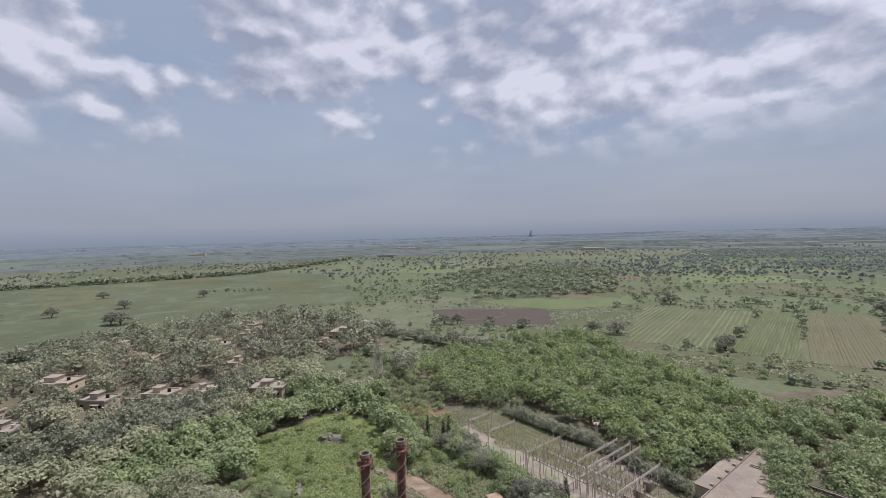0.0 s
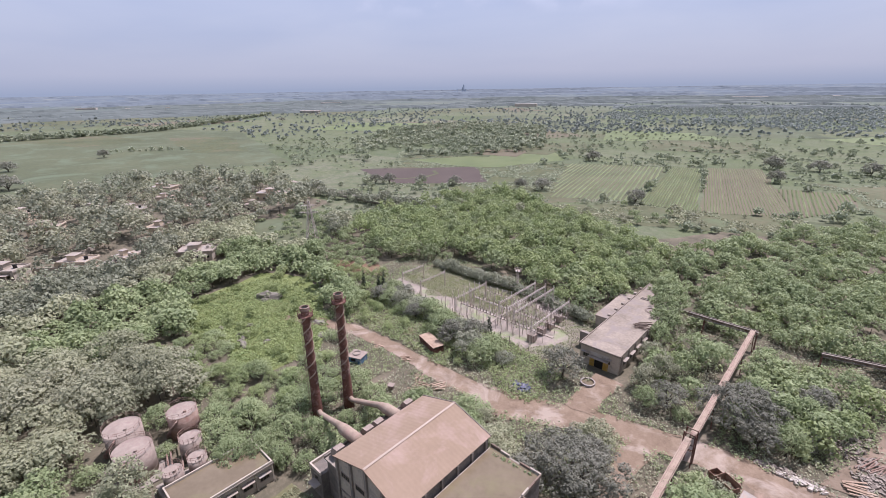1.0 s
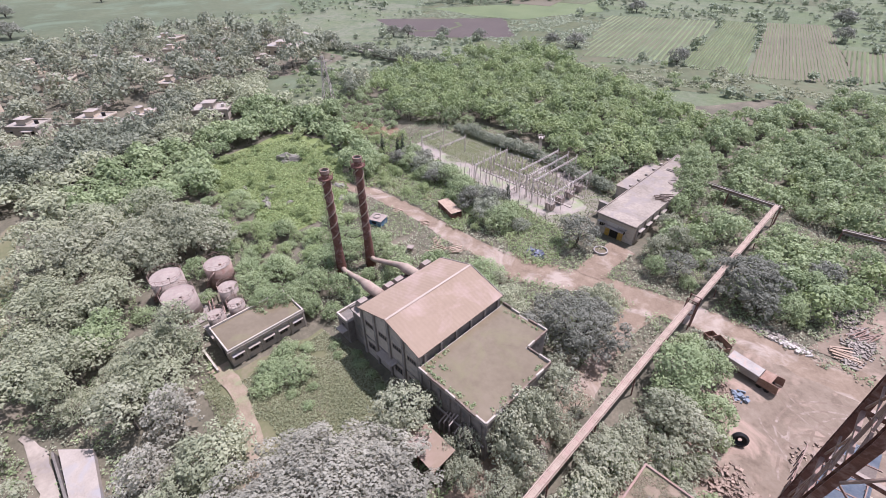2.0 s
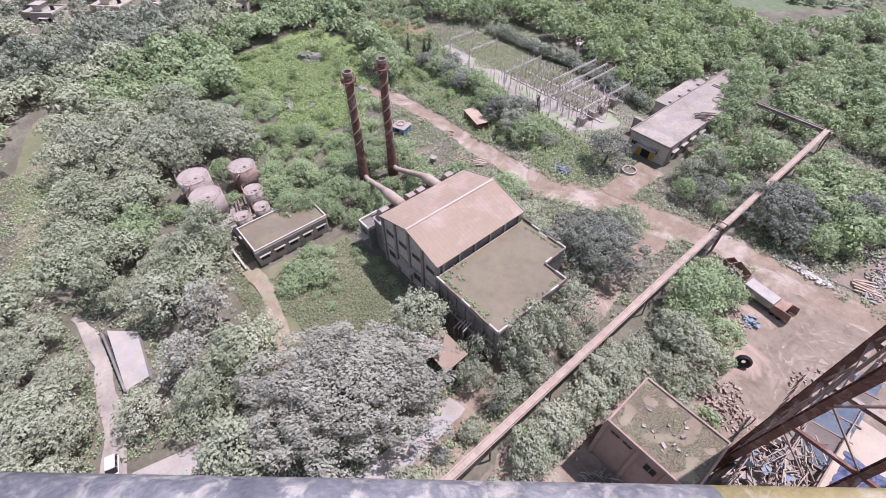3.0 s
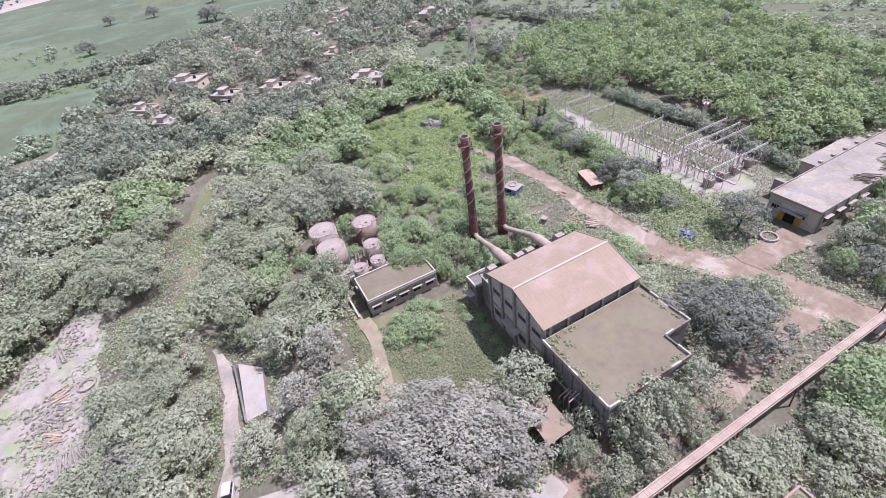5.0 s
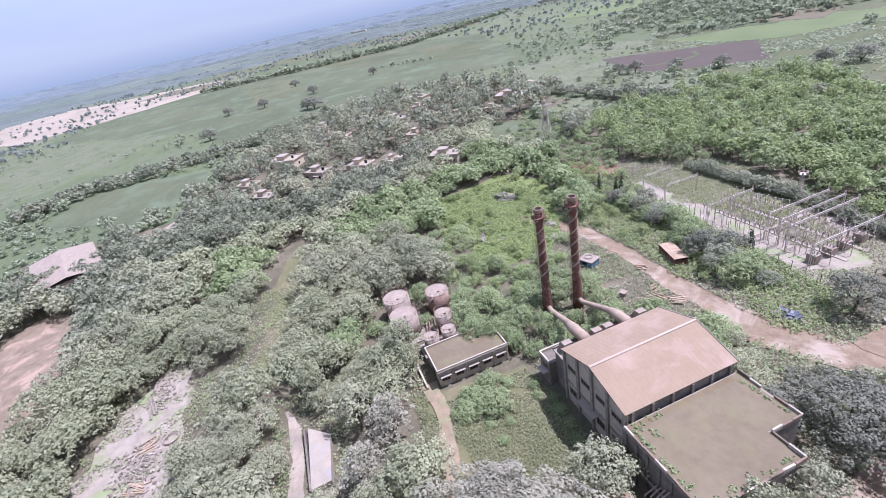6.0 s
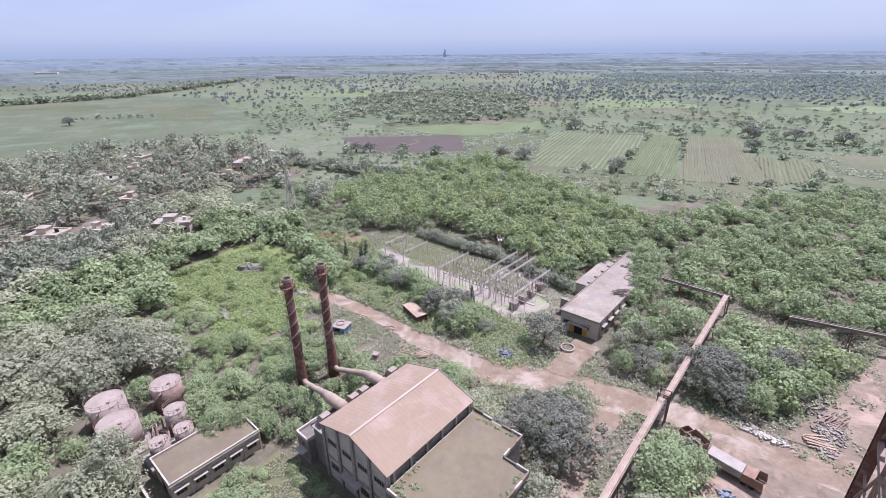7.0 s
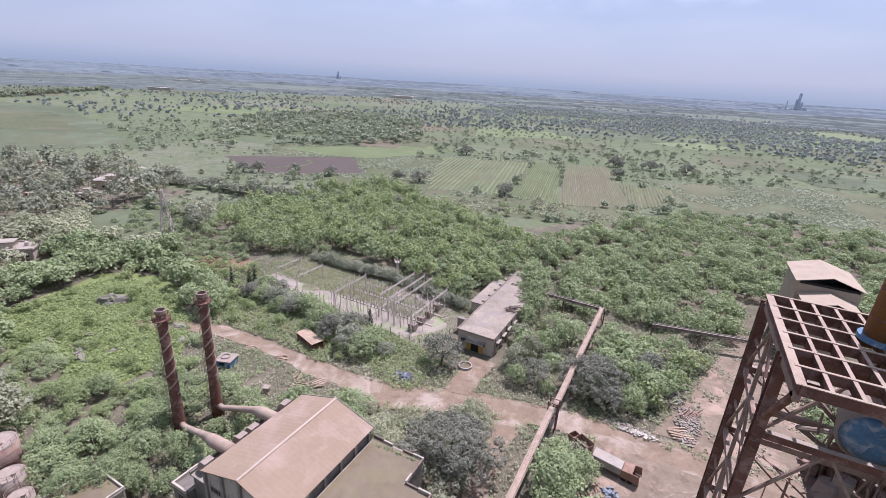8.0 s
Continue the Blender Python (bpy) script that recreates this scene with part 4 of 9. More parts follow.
for a, b in zip(rim, rim[1:]):
    va, vb = Vector((*a, 0)), Vector((*b, 0))
    pieces = max(2, int((vb - va).length / 1.7))
    for q in range(pieces):
        if (rim_rnd.random() < 0.07 and 0 < q < pieces - 1):
            continue
        p, r = va + (vb - va) * q / pieces, va + (vb - va) * ((q + 0.985) / pieces)
        lean, high = rim_rnd.uniform(-0.05, 0.05), rim_rnd.uniform(0.38, 0.62)
        seg = beam(bmesh.new(), p + Vector((lean, lean, FLAT - 0.12 + high / 2)), r + Vector((-lean, lean, FLAT - 0.12 + high / 2)), 0.26, high)
        bmesh.ops.bevel(seg, geom=seg.edges[:], offset=0.03, segments=1, affect="EDGES")
        part("parapet", seg, (CREAM_WALL, PARAPET, PARAPET)[q % 3], annex, "chipped weathered parapet")
for k in range(7):
    x = AX0 + 1.0 + k * (AX1 - AX0 - 2) / 6
    part("pilaster", box(bmesh.new(), (x - 0.22, AY0 - 0.15, 0), (x + 0.22, AY0 + 0.1, FLAT - 0.4)), DARK_WALL, annex)
part("string_course", box(bmesh.new(), (AX0 + 0.4, AY0 - 0.42, 4.3), (AX1, AY0 - 0.16, 4.5)), CONCRETE, annex)
pool = [(AX0 + 0.55, AY0 + 0.35), (AX1 - 0.35, AY0 + 0.35), (AX1 - 0.35, 42.85), (-26.1, 42.85), (-26.1, AY1 - 0.35), (AX0 + 0.55, AY1 - 0.35)]
sheet("rainwater", pool, FLAT - 0.06, WATER, "muddy brown rainwater standing on the flat roof", "water", kind="structure")

# narrow wing on the chimney side, with intake hoods
wing = thing("side_wing", "narrow side wing carrying air intakes", "building")
part("wall", box(bmesh.new(), (-54.0, 29.4, 0), (-50.45, 47.6, 7.7)), DARK_WALL, wing, "dark stained plaster wall")
part("roof_slab", box(bmesh.new(), (-54.3, 29.1, 7.7), (-50.45, 47.9, 7.95)), CONCRETE, wing)
part("parapet", box(bmesh.new(), (-54.3, 29.1, 7.95), (-54.05, 47.9, 8.35)), DARK_WALL, wing)
part("low_wall", box(bmesh.new(), (-57.2, 28.0, 0), (-54.02, 33.5, 5.2)), DARK_WALL, wing)
part("low_parapet", box(bmesh.new(), (-57.3, 27.9, 5.2), (-57.0, 33.5, 5.8)), CREAM_WALL, wing)
part("low_parapet", box(bmesh.new(), (-57.0, 27.9, 5.2), (-54.1, 28.2, 5.8)), CREAM_WALL, wing)
part("canopy", box(bmesh.new(), (-56.5, 26.8, 3.0), (-54.4, 28.0, 3.15)), CONCRETE_PALE, wing)
window_set(wing, -55.5, 28.0, 3.4, 1.2, 1.0, "-y", hood=False)
HOOD = bmesh.new()
for a in ((0, 0, 0),):
    v = [HOOD.verts.new(p) for p in ((-0.9, -0.8, 0), (0.9, -0.8, 0), (0.9, 0.8, 0), (-0.9, 0.8, 0), (-0.9, -0.8, 1.9), (0.2, -0.8, 1.9), (0.2, 0.8, 1.9), (-0.9, 0.8, 1.9), (0.9, -0.8, 0.9), (0.9, 0.8, 0.9))]
    for f in ((0, 1, 8, 5, 4), (3, 7, 6, 9, 2), (0, 4, 7, 3), (4, 5, 6, 7), (5, 8, 9, 6), (1, 2, 9, 8), (0, 3, 2, 1)):
        HOOD.faces.new([v[i] for i in f])
bmesh.ops.recalc_face_normals(HOOD, faces=HOOD.faces[:])
hood = lone("intake_hood", HOOD, PLATE, "dusty sheet-metal air intake hood on the wing roof", "vent", (-53.0, 31.0, 7.95), 180, "intake hoods")
for y in (37.0, 39.3, 46.2):
    copy_thing(hood, pose(-53.0, y, 7.95, 0, 0, 180))


# ---------------------------------------------------------------- chimneys
def chimney(x, y, top, duct_y, label):
    ob = thing("chimney", label, "chimney", (x, y, 0), 0, "chimneys")
    bm = bmesh.new()
    pipe_along(bm, [(0, 0, 0), (0, 0, 3), (0, 0, 8), (0, 0, 15), (0, 0, top - 1.0), (0, 0, top)], [1.15, 1.05, 0.88, 0.80, 0.76, 0.76], 18)
    bm.faces.ensure_lookup_table()
    part("shaft", bm, RUST, ob, "rusty steel shaft", True)
    for phase in (0.0, math.pi):
        bm = bmesh.new()
        pts, n = [], 90
        for i in range(n + 1):
            a = phase + 2 * math.pi * 2.9 * i / n
            pts.append((0.9 * math.cos(a), 0.9 * math.sin(a), top * 0.36 + (top * 0.57) * i / n))
        for p, q in zip(pts, pts[1:]):
            beam(bm, p, q, 0.09, 0.26)
        part("helical_strake", bm, GALLERY, ob, "pale spiral wind strake")
    bm = bmesh.new()
    rod(bm, (0, 0, top - 1.55), (0, 0, top - 1.35), 1.42, 1.42, 20)
    part("platform", bm, RUST, ob)
    bm = bmesh.new()
    ring(bm, (0, 0, top - 0.5), 1.42, 0.035, 20)
    ring(bm, (0, 0, top - 0.95), 1.42, 0.03, 20)
    for k in range(10):
        a = 2 * math.pi * k / 10
        rod(bm, (1.42 * math.cos(a), 1.42 * math.sin(a), top - 1.4), (1.42 * math.cos(a), 1.42 * math.sin(a), top - 0.5), 0.035, seg=5)
    part("guard_rail", bm, RUST, ob)
    bm = bmesh.new()
    for z0, z1, r in ((top - 0.35, top + 0.35, 0.92),):
        for k in range(20):
            a0, a1 = 2 * math.pi * k / 20, 2 * math.pi * (k + 1) / 20
            q = [bm.verts.new((rr * math.cos(a), rr * math.sin(a), z)) for rr, z, a in ((r, z0, a0), (r, z0, a1), (r, z1, a1), (r, z1, a0), (r - 0.2, z1, a0), (r - 0.2, z1, a1), (r - 0.2, z0, a0), (r - 0.2, z0, a1))]
            bm.faces.new((q[0], q[1], q[2], q[3]))
            bm.faces.new((q[3], q[2], q[5], q[4]))
            bm.faces.new((q[4], q[5], q[7], q[6]))
    part("rim", bm, RUST_PALE, ob, "dusty flanged rim")
    part("mouth", rod(bmesh.new(), (0, 0, top + 0.02), (0, 0, top + 0.06), 0.70, 0.70, 18), DARK, ob, "black open mouth")
    bm = bmesh.new()
    lx, ly = -0.55, -1.0
    for s in (-0.2, 0.2):
        rod(bm, (lx + s, ly - 0.18, 0.5), (lx * 0.75 + s, ly * 0.85, top - 1.4), 0.03, seg=5)
    for k in range(int(top / 0.6)):
        z = 0.8 + k * 0.6
        f = z / top
        if z < top - 1.5:
            rod(bm, (lx * (1 - 0.25 * f) - 0.2, ly * (1 - 0.15 * f) - 0.15 * (1 - f), z), (lx * (1 - 0.25 * f) + 0.2, ly * (1 - 0.15 * f) - 0.15 * (1 - f), z), 0.02, seg=4)
    for k in range(7):
        ring(bm, (lx, ly - 0.2, 3.0 + k * 1.6), 0.38, 0.02, 8)
    part("ladder", bm, RUST_PALE, ob, "caged access ladder")
    bm = bmesh.new()
    pipe_along(bm, [(0.5, (duct_y - y) * 0.02, 2.6), (2.2, (duct_y - y) * 0.12, 2.9), (9.5, (duct_y - y) * 0.6, 6.6), (13.5, (duct_y - y) * 0.85, 8.6), (15.6, (duct_y - y) * 0.97, 9.2), (19.9, (duct_y - y), 9.6)], [0.6, 0.54, 0.54, 0.64, 1.0, 1.0], 14)
    part("flue_duct", bm, GALLERY, ob, "dusty rusted flue duct with a conical silencer", True)
    return ob


CH1 = chimney(-71.6, 38.3, 25.5, 34.2, "rusty steel chimney with a spiral strake and top platform")
CH2 = chimney(-70.3, 45.0, 26.3, 42.6, "rusty steel chimney with a spiral strake and top platform")


# ---------------------------------------------------------------- tanks
def oil_tank(x, y, r, h, z=0.0, rust=False, stair=True):
    ob = thing("oil_tank", "dark rust-streaked storage tank with a railed roof" if rust else "dusty cream storage tank with a railed roof", "tank", (x, y, z), 0, "storage tanks")
    shell = RUST_PALE if rust else PLATE
    bm = bmesh.new()
    pipe_along(bm, [(0, 0, 0), (0, 0, h)], [r, r], 32)
    part("shell", bm, shell, ob, "", True)
    for k in range(1, 4):
        part("weld_band", ring(bmesh.new(), (0, 0, h * k / 4), r + 0.005, 0.03, 32), shell, ob)
    part("roof", rod(bmesh.new(), (0, 0, h), (0, 0, h + r * 0.09), r + 0.03, 0.15, 32), PLATE, ob, "dusty shallow cone roof")
    part("manhole", rod(bmesh.new(), (r * 0.45, 0.2, h), (r * 0.45, 0.2, h + 0.45), 0.28, 0.28, 12), shell, ob)
    bm = bmesh.new()
    ring(bm, (0, 0, h + 1.0), r, 0.03, 28)
    ring(bm, (0, 0, h + 0.55), r, 0.025, 28)
    for k in range(14):
        a = 2 * math.pi * k / 14
        rod(bm, (r * math.cos(a), r * math.sin(a), h), (r * math.cos(a), r * math.sin(a), h + 1.0), 0.03, seg=5)
    part("guard_rail", bm, RUST_PALE, ob, "thin rusted guard rail")
    bm = bmesh.new()
    if stair:
        n = int(h / 0.22)
        for k in range(n):
            a = -1.9 + 1.35 * k / n
            m = Matrix.Rotation(a, 4, "Z")
            box(bm, (r + 0.02, -0.13, h * k / n), (r + 0.75, 0.13, h * k / n + 0.05), 0, m)
        for k in range(n - 1):
            a, b = -1.9 + 1.35 * k / n, -1.9 + 1.35 * (k + 1) / n
            for rr, up in ((r + 0.75, 0.05), (r + 0.75, 1.0)):
                beam(bm, (rr * math.cos(a), rr * math.sin(a), h * k / n + up), (rr * math.cos(b), rr * math.sin(b), h * (k + 1) / n + up), 0.06)
        part("stair", bm, RUST_PALE, ob, "curved outside stair")
    else:
        for s in (-0.2, 0.2):
            rod(bm, (r + 0.08, s, 0), (r + 0.08, s, h + 1.0), 0.03, seg=5)
        for k in range(int(h / 0.35)):
            rod(bm, (r + 0.08, -0.2, 0.3 + k * 0.35), (r + 0.08, 0.2, 0.3 + k * 0.35), 0.02, seg=4)
        part("ladder", bm, RUST_PALE, ob)
    return ob


oil_tank(-83.4, 9.0, 3.1, 5.6)
oil_tank(-91.0, 9.3, 3.1, 5.6)
oil_tank(-88.2, 18.6, 2.7, 5.4, 0, True)
oil_tank(-80.2, 17.2, 1.9, 4.6, 0, False, False)
oil_tank(-74.0, 12.2, 1.55, 3.4, 1.3, False, False)
oil_tank(-74.2, 16.2, 1.55, 3.4, 1.3, False, False)
lone("tank_plinth", box(bmesh.new(), (-76.6, 9.8, 0), (-71.6, 18.6, 1.3), 0.04), CONCRETE, "concrete plinth under two small tanks", "plinth", kind="structure")
lone("tank_pad", box(bmesh.new(), (-88, 4.2, 0), (-79, 14, 0.35), 0.04), CONCRETE, "cracked concrete pad beside the tanks", "plinth", kind="structure")
bm = bmesh.new()
for k, (a, b) in enumerate([((-86, 16.5, 1.6), (-80, 15.2, 1.6)), ((-80, 15.2, 1.6), (-76, 14.2, 2.0)), ((-84, 14.4, 1.2), (-77, 12.8, 1.4)), ((-83.5, 13.6, 1.2), (-77, 12.2, 1.4))]):
    rod(bm, a, b, 0.14, seg=8)
    rod(bm, (a[0], a[1], 0), a, 0.08, seg=6)
lone("pipework", bm, RUST_PALE, "bundle of dusty pipes between the tanks", "pipes")

# pump house with standing water on its roof
pump = thing("pump_house", "low flat-roofed pump house with stained walls", "building")
PX0, PX1, PY0, PY1, PH = -71.6, -63.9, 9.9, 24.6, 4.15
part("wall", box(bmesh.new(), (PX0 + 0.2, PY0 + 0.2, 0), (PX1 - 0.2, PY1 - 0.2, PH - 0.3)), CREAM_WALL, pump, "stained cream plaster wall")
part("roof_slab", box(bmesh.new(), (PX0 - 0.1, PY0 - 0.1, PH - 0.3), (PX1 + 0.3, PY1 + 0.1, PH - 0.1)), CONCRETE, pump)
for lo, hi in (((PX1 - 0.05, PY0, PH - 0.1), (PX1 + 0.2, PY1, PH + 0.35)), ((PX0, PY0, PH - 0.1), (PX0 + 0.25, PY1, PH + 0.35)), ((PX0 + 0.25, PY0, PH - 0.1), (PX1 - 0.05, PY0 + 0.25, PH + 0.35)), ((PX0 + 0.25, PY1 - 0.25, PH - 0.1), (PX1 - 0.05, PY1, PH + 0.35))):
    part("parapet", box(bmesh.new(), lo, hi, 0.02), CREAM_WALL, pump, "mould-streaked parapet")
for k in range(5):
    window_set(pump, PX1 - 0.2, PY0 + 1.5 + k * 2.9, 1.3, 1.5, 1.2, "+x", hood=True)
    part("pilaster", box(bmesh.new(), (PX1 - 0.2, PY0 + 2.8 + k * 2.9, 0), (PX1 + 0.05, PY0 + 3.1 + k * 2.9, PH - 0.3)), CREAM_WALL, pump)
part("door", box(bmesh.new(), (-68.4, PY0 + 0.12, 0), (-67.2, PY0 + 0.22, 2.1)), DARK, pump, "dark open doorway")
sheet("rainwater", [(PX0 + 0.3, PY0 + 0.3), (PX1 - 0.1, PY0 + 0.3), (PX1 - 0.1, PY1 - 0.3), (PX0 + 0.3, PY1 - 0.3)], PH - 0.04, WATER, "brown rainwater standing on the pump house roof", "water")
lone("low_wall", box(bmesh.new(), (-71, 7.4, 0), (-64.5, 7.75, 1.0), 0.03), CREAM_WALL, "low stained wall beside the pump house", "wall", kind="structure")


# ---------------------------------------------------------------- conveyor gallery
def gallery(name, a, b, z, bay, label, mat=GALLERY):
    """A dusty trussed pipe bridge on trestles."""
    ob = thing(name, label, "conveyor")
    a, b = Vector((*a, z)), Vector((*b, z))
    way = (b - a).normalized()
    side = Vector((-way.y, way.x, 0)) * 0.42
    long = (b - a).length
    for s in (-1, 1):
        part("girder", beam(bmesh.new(), a + side * s, b + side * s, 0.26, 0.16), mat, ob)
        part("top_chord", beam(bmesh.new(), a + side * s + Vector((0, 0, 0.75)), b + side * s + Vector((0, 0, 0.75)), 0.16, 0.16), mat, ob)
    for s in (-0.28, 0.28):
        bm = rod(bmesh.new(), a + side * s + Vector((0, 0, 0.35)), b + side * s + Vector((0, 0, 0.35)), 0.17, seg=8)
        part("pipe", bm, RUST_PALE, ob, "dusty rusted pipe")
    n = int(long / bay)
    legs = []
    slat = mesh_of("slat", box(bmesh.new(), (-0.38, -0.238, -0.03), (0.38, 0.238, 0.03)), mat)
    for i in range(n + 1):
        p = a + way * min(long, i * bay)
        part("cross_tie", beam(bmesh.new(), p - side * 1.2 + Vector((0, 0, -0.12)), p + side * 1.2 + Vector((0, 0, -0.12)), 0.12), RUST, ob)
        if i < n:
            q = a + way * min(long, (i + 1) * bay)
            for s in (-1, 1):
                lattice = bmesh.new()
                beam(lattice, p + side * s, q + side * s + Vector((0, 0, 0.75)), 0.07)
                beam(lattice, p + side * s, p + side * s + Vector((0, 0, 0.75)), 0.07)
                part("lattice_bar", lattice, RUST_PALE, ob)
        for q in range(4):
            g = p + way * (bay * q / 4)
            if (g - a).length < long:
                ob_slat = new("slat", slat)
                ob_slat.parent = ob
                ob_slat.matrix_basis = Matrix.Translation(g + Vector((0, 0, 0.60))) @ Matrix.Rotation(math.atan2(side.y, side.x), 4, "Z")
        if i % 6 == 0:
            legs.append(p)
    for p in legs:
        bm = bmesh.new()
        for s in (-1, 1):
            beam(bm, Vector((p.x, p.y, 0)) + side * s * 1.7, p + side * s * 0.9 + Vector((0, 0, -0.15)), 0.18)
        beam(bm, Vector((p.x, p.y, z * 0.5)) - side * 1.4, Vector((p.x, p.y, z * 0.5)) + side * 1.4, 0.12)
        part("trestle", bm, RUST, ob, "rusty trestle leg")
    return ob


gallery("conveyor_gallery", (-12.6, 6), (-12.6, 75.6), 5.0, 2.0, "long dusty pipe gallery on rusty trestles")
gallery("conveyor_gallery", (-12.15, 76.4), (-11.8, 125.2), 5.5, 2.0, "long dusty pipe gallery on rusty trestles")
gallery("conveyor_gallery", (-11.0, 126.6), (-40, 127.5), 4.6, 2.0, "grey pipe gallery crossing the scrub", CONCRETE)
gallery("conveyor_gallery", (2, 126), (34, 133), 4.2, 2.0, "grey pipe gallery crossing the scrub", CONCRETE)
tower_link = thing("transfer_frame", "small rusty frame where the gallery steps up", "frame")
for dx in (-0.9, 0.9):
    for dy in (-0.8, 0.8):
        part("leg", beam(bmesh.new(), (-12.4 + dx, 76 + dy, 0), (-12.4 + dx, 76 + dy, 7.0), 0.2), RUST, tower_link)
for z in (3.5, 6.9):
    for d in (-1, 1):
        part("tie", beam(bmesh.new(), (-13.4, 76 + d * 0.8, z), (-11.4, 76 + d * 0.8, z), 0.16), RUST_PALE, tower_link)

# ---------------------------------------------------------------- roof-garden block near the tower
block = thing("store_block", "pinkish plastered block with grass growing on its flat roof", "building")
BX0, BX1, BY0, BY1, BH = -4.15, 6.9, 29.0, 37.6, 9.9
part("wall", box(bmesh.new(), (BX0 + 0.15, BY0 + 0.15, 0), (BX1 - 0.15, BY1 - 0.15, BH - 0.2)), PINK_WALL, block, "pinkish dusty plaster wall")
part("roof_slab", box(bmesh.new(), (BX0, BY0, BH - 0.2), (BX1, BY1, BH)), PINK_WALL, block)
part("roof_turf", box(bmesh.new(), (BX0 + 0.25, BY0 + 0.25, BH), (BX1 - 0.25, BY1 - 0.25, BH + 0.12)), ROOF_SOIL, block, "soil and thin grass on the roof")
for lo, hi in (((BX0, BY0, BH), (BX0 + 0.25, BY1, BH + 0.4)), ((BX1 - 0.25, BY0, BH), (BX1, BY1, BH + 0.4)), ((BX0 + 0.25, BY0, BH), (BX1 - 0.25, BY0 + 0.25, BH + 0.4)), ((BX0 + 0.25, BY1 - 0.25, BH), (BX1 - 0.25, BY1, BH + 0.4))):
    part("parapet", box(bmesh.new(), lo, hi, 0.03), PINK_WALL, block)
for k, x in enumerate((BX0 + 0.15, 0.4, 4.0)):
    part("pilaster", box(bmesh.new(), (x - 0.25, BY0 - 0.12, 0), (x + 0.25, BY0 + 0.16, BH - 0.2)), PINK_WALL, block)
for x in (-2.6, -0.9):
    window_set(block, x, BY0 + 0.14, 8.4, 1.2, 0.55, "-y", PINK_WALL, False, 1)
window_set(block, 2.4, BY0 + 0.14, 7.0, 1.4, 1.6, "-y", PINK_WALL, False, 1)


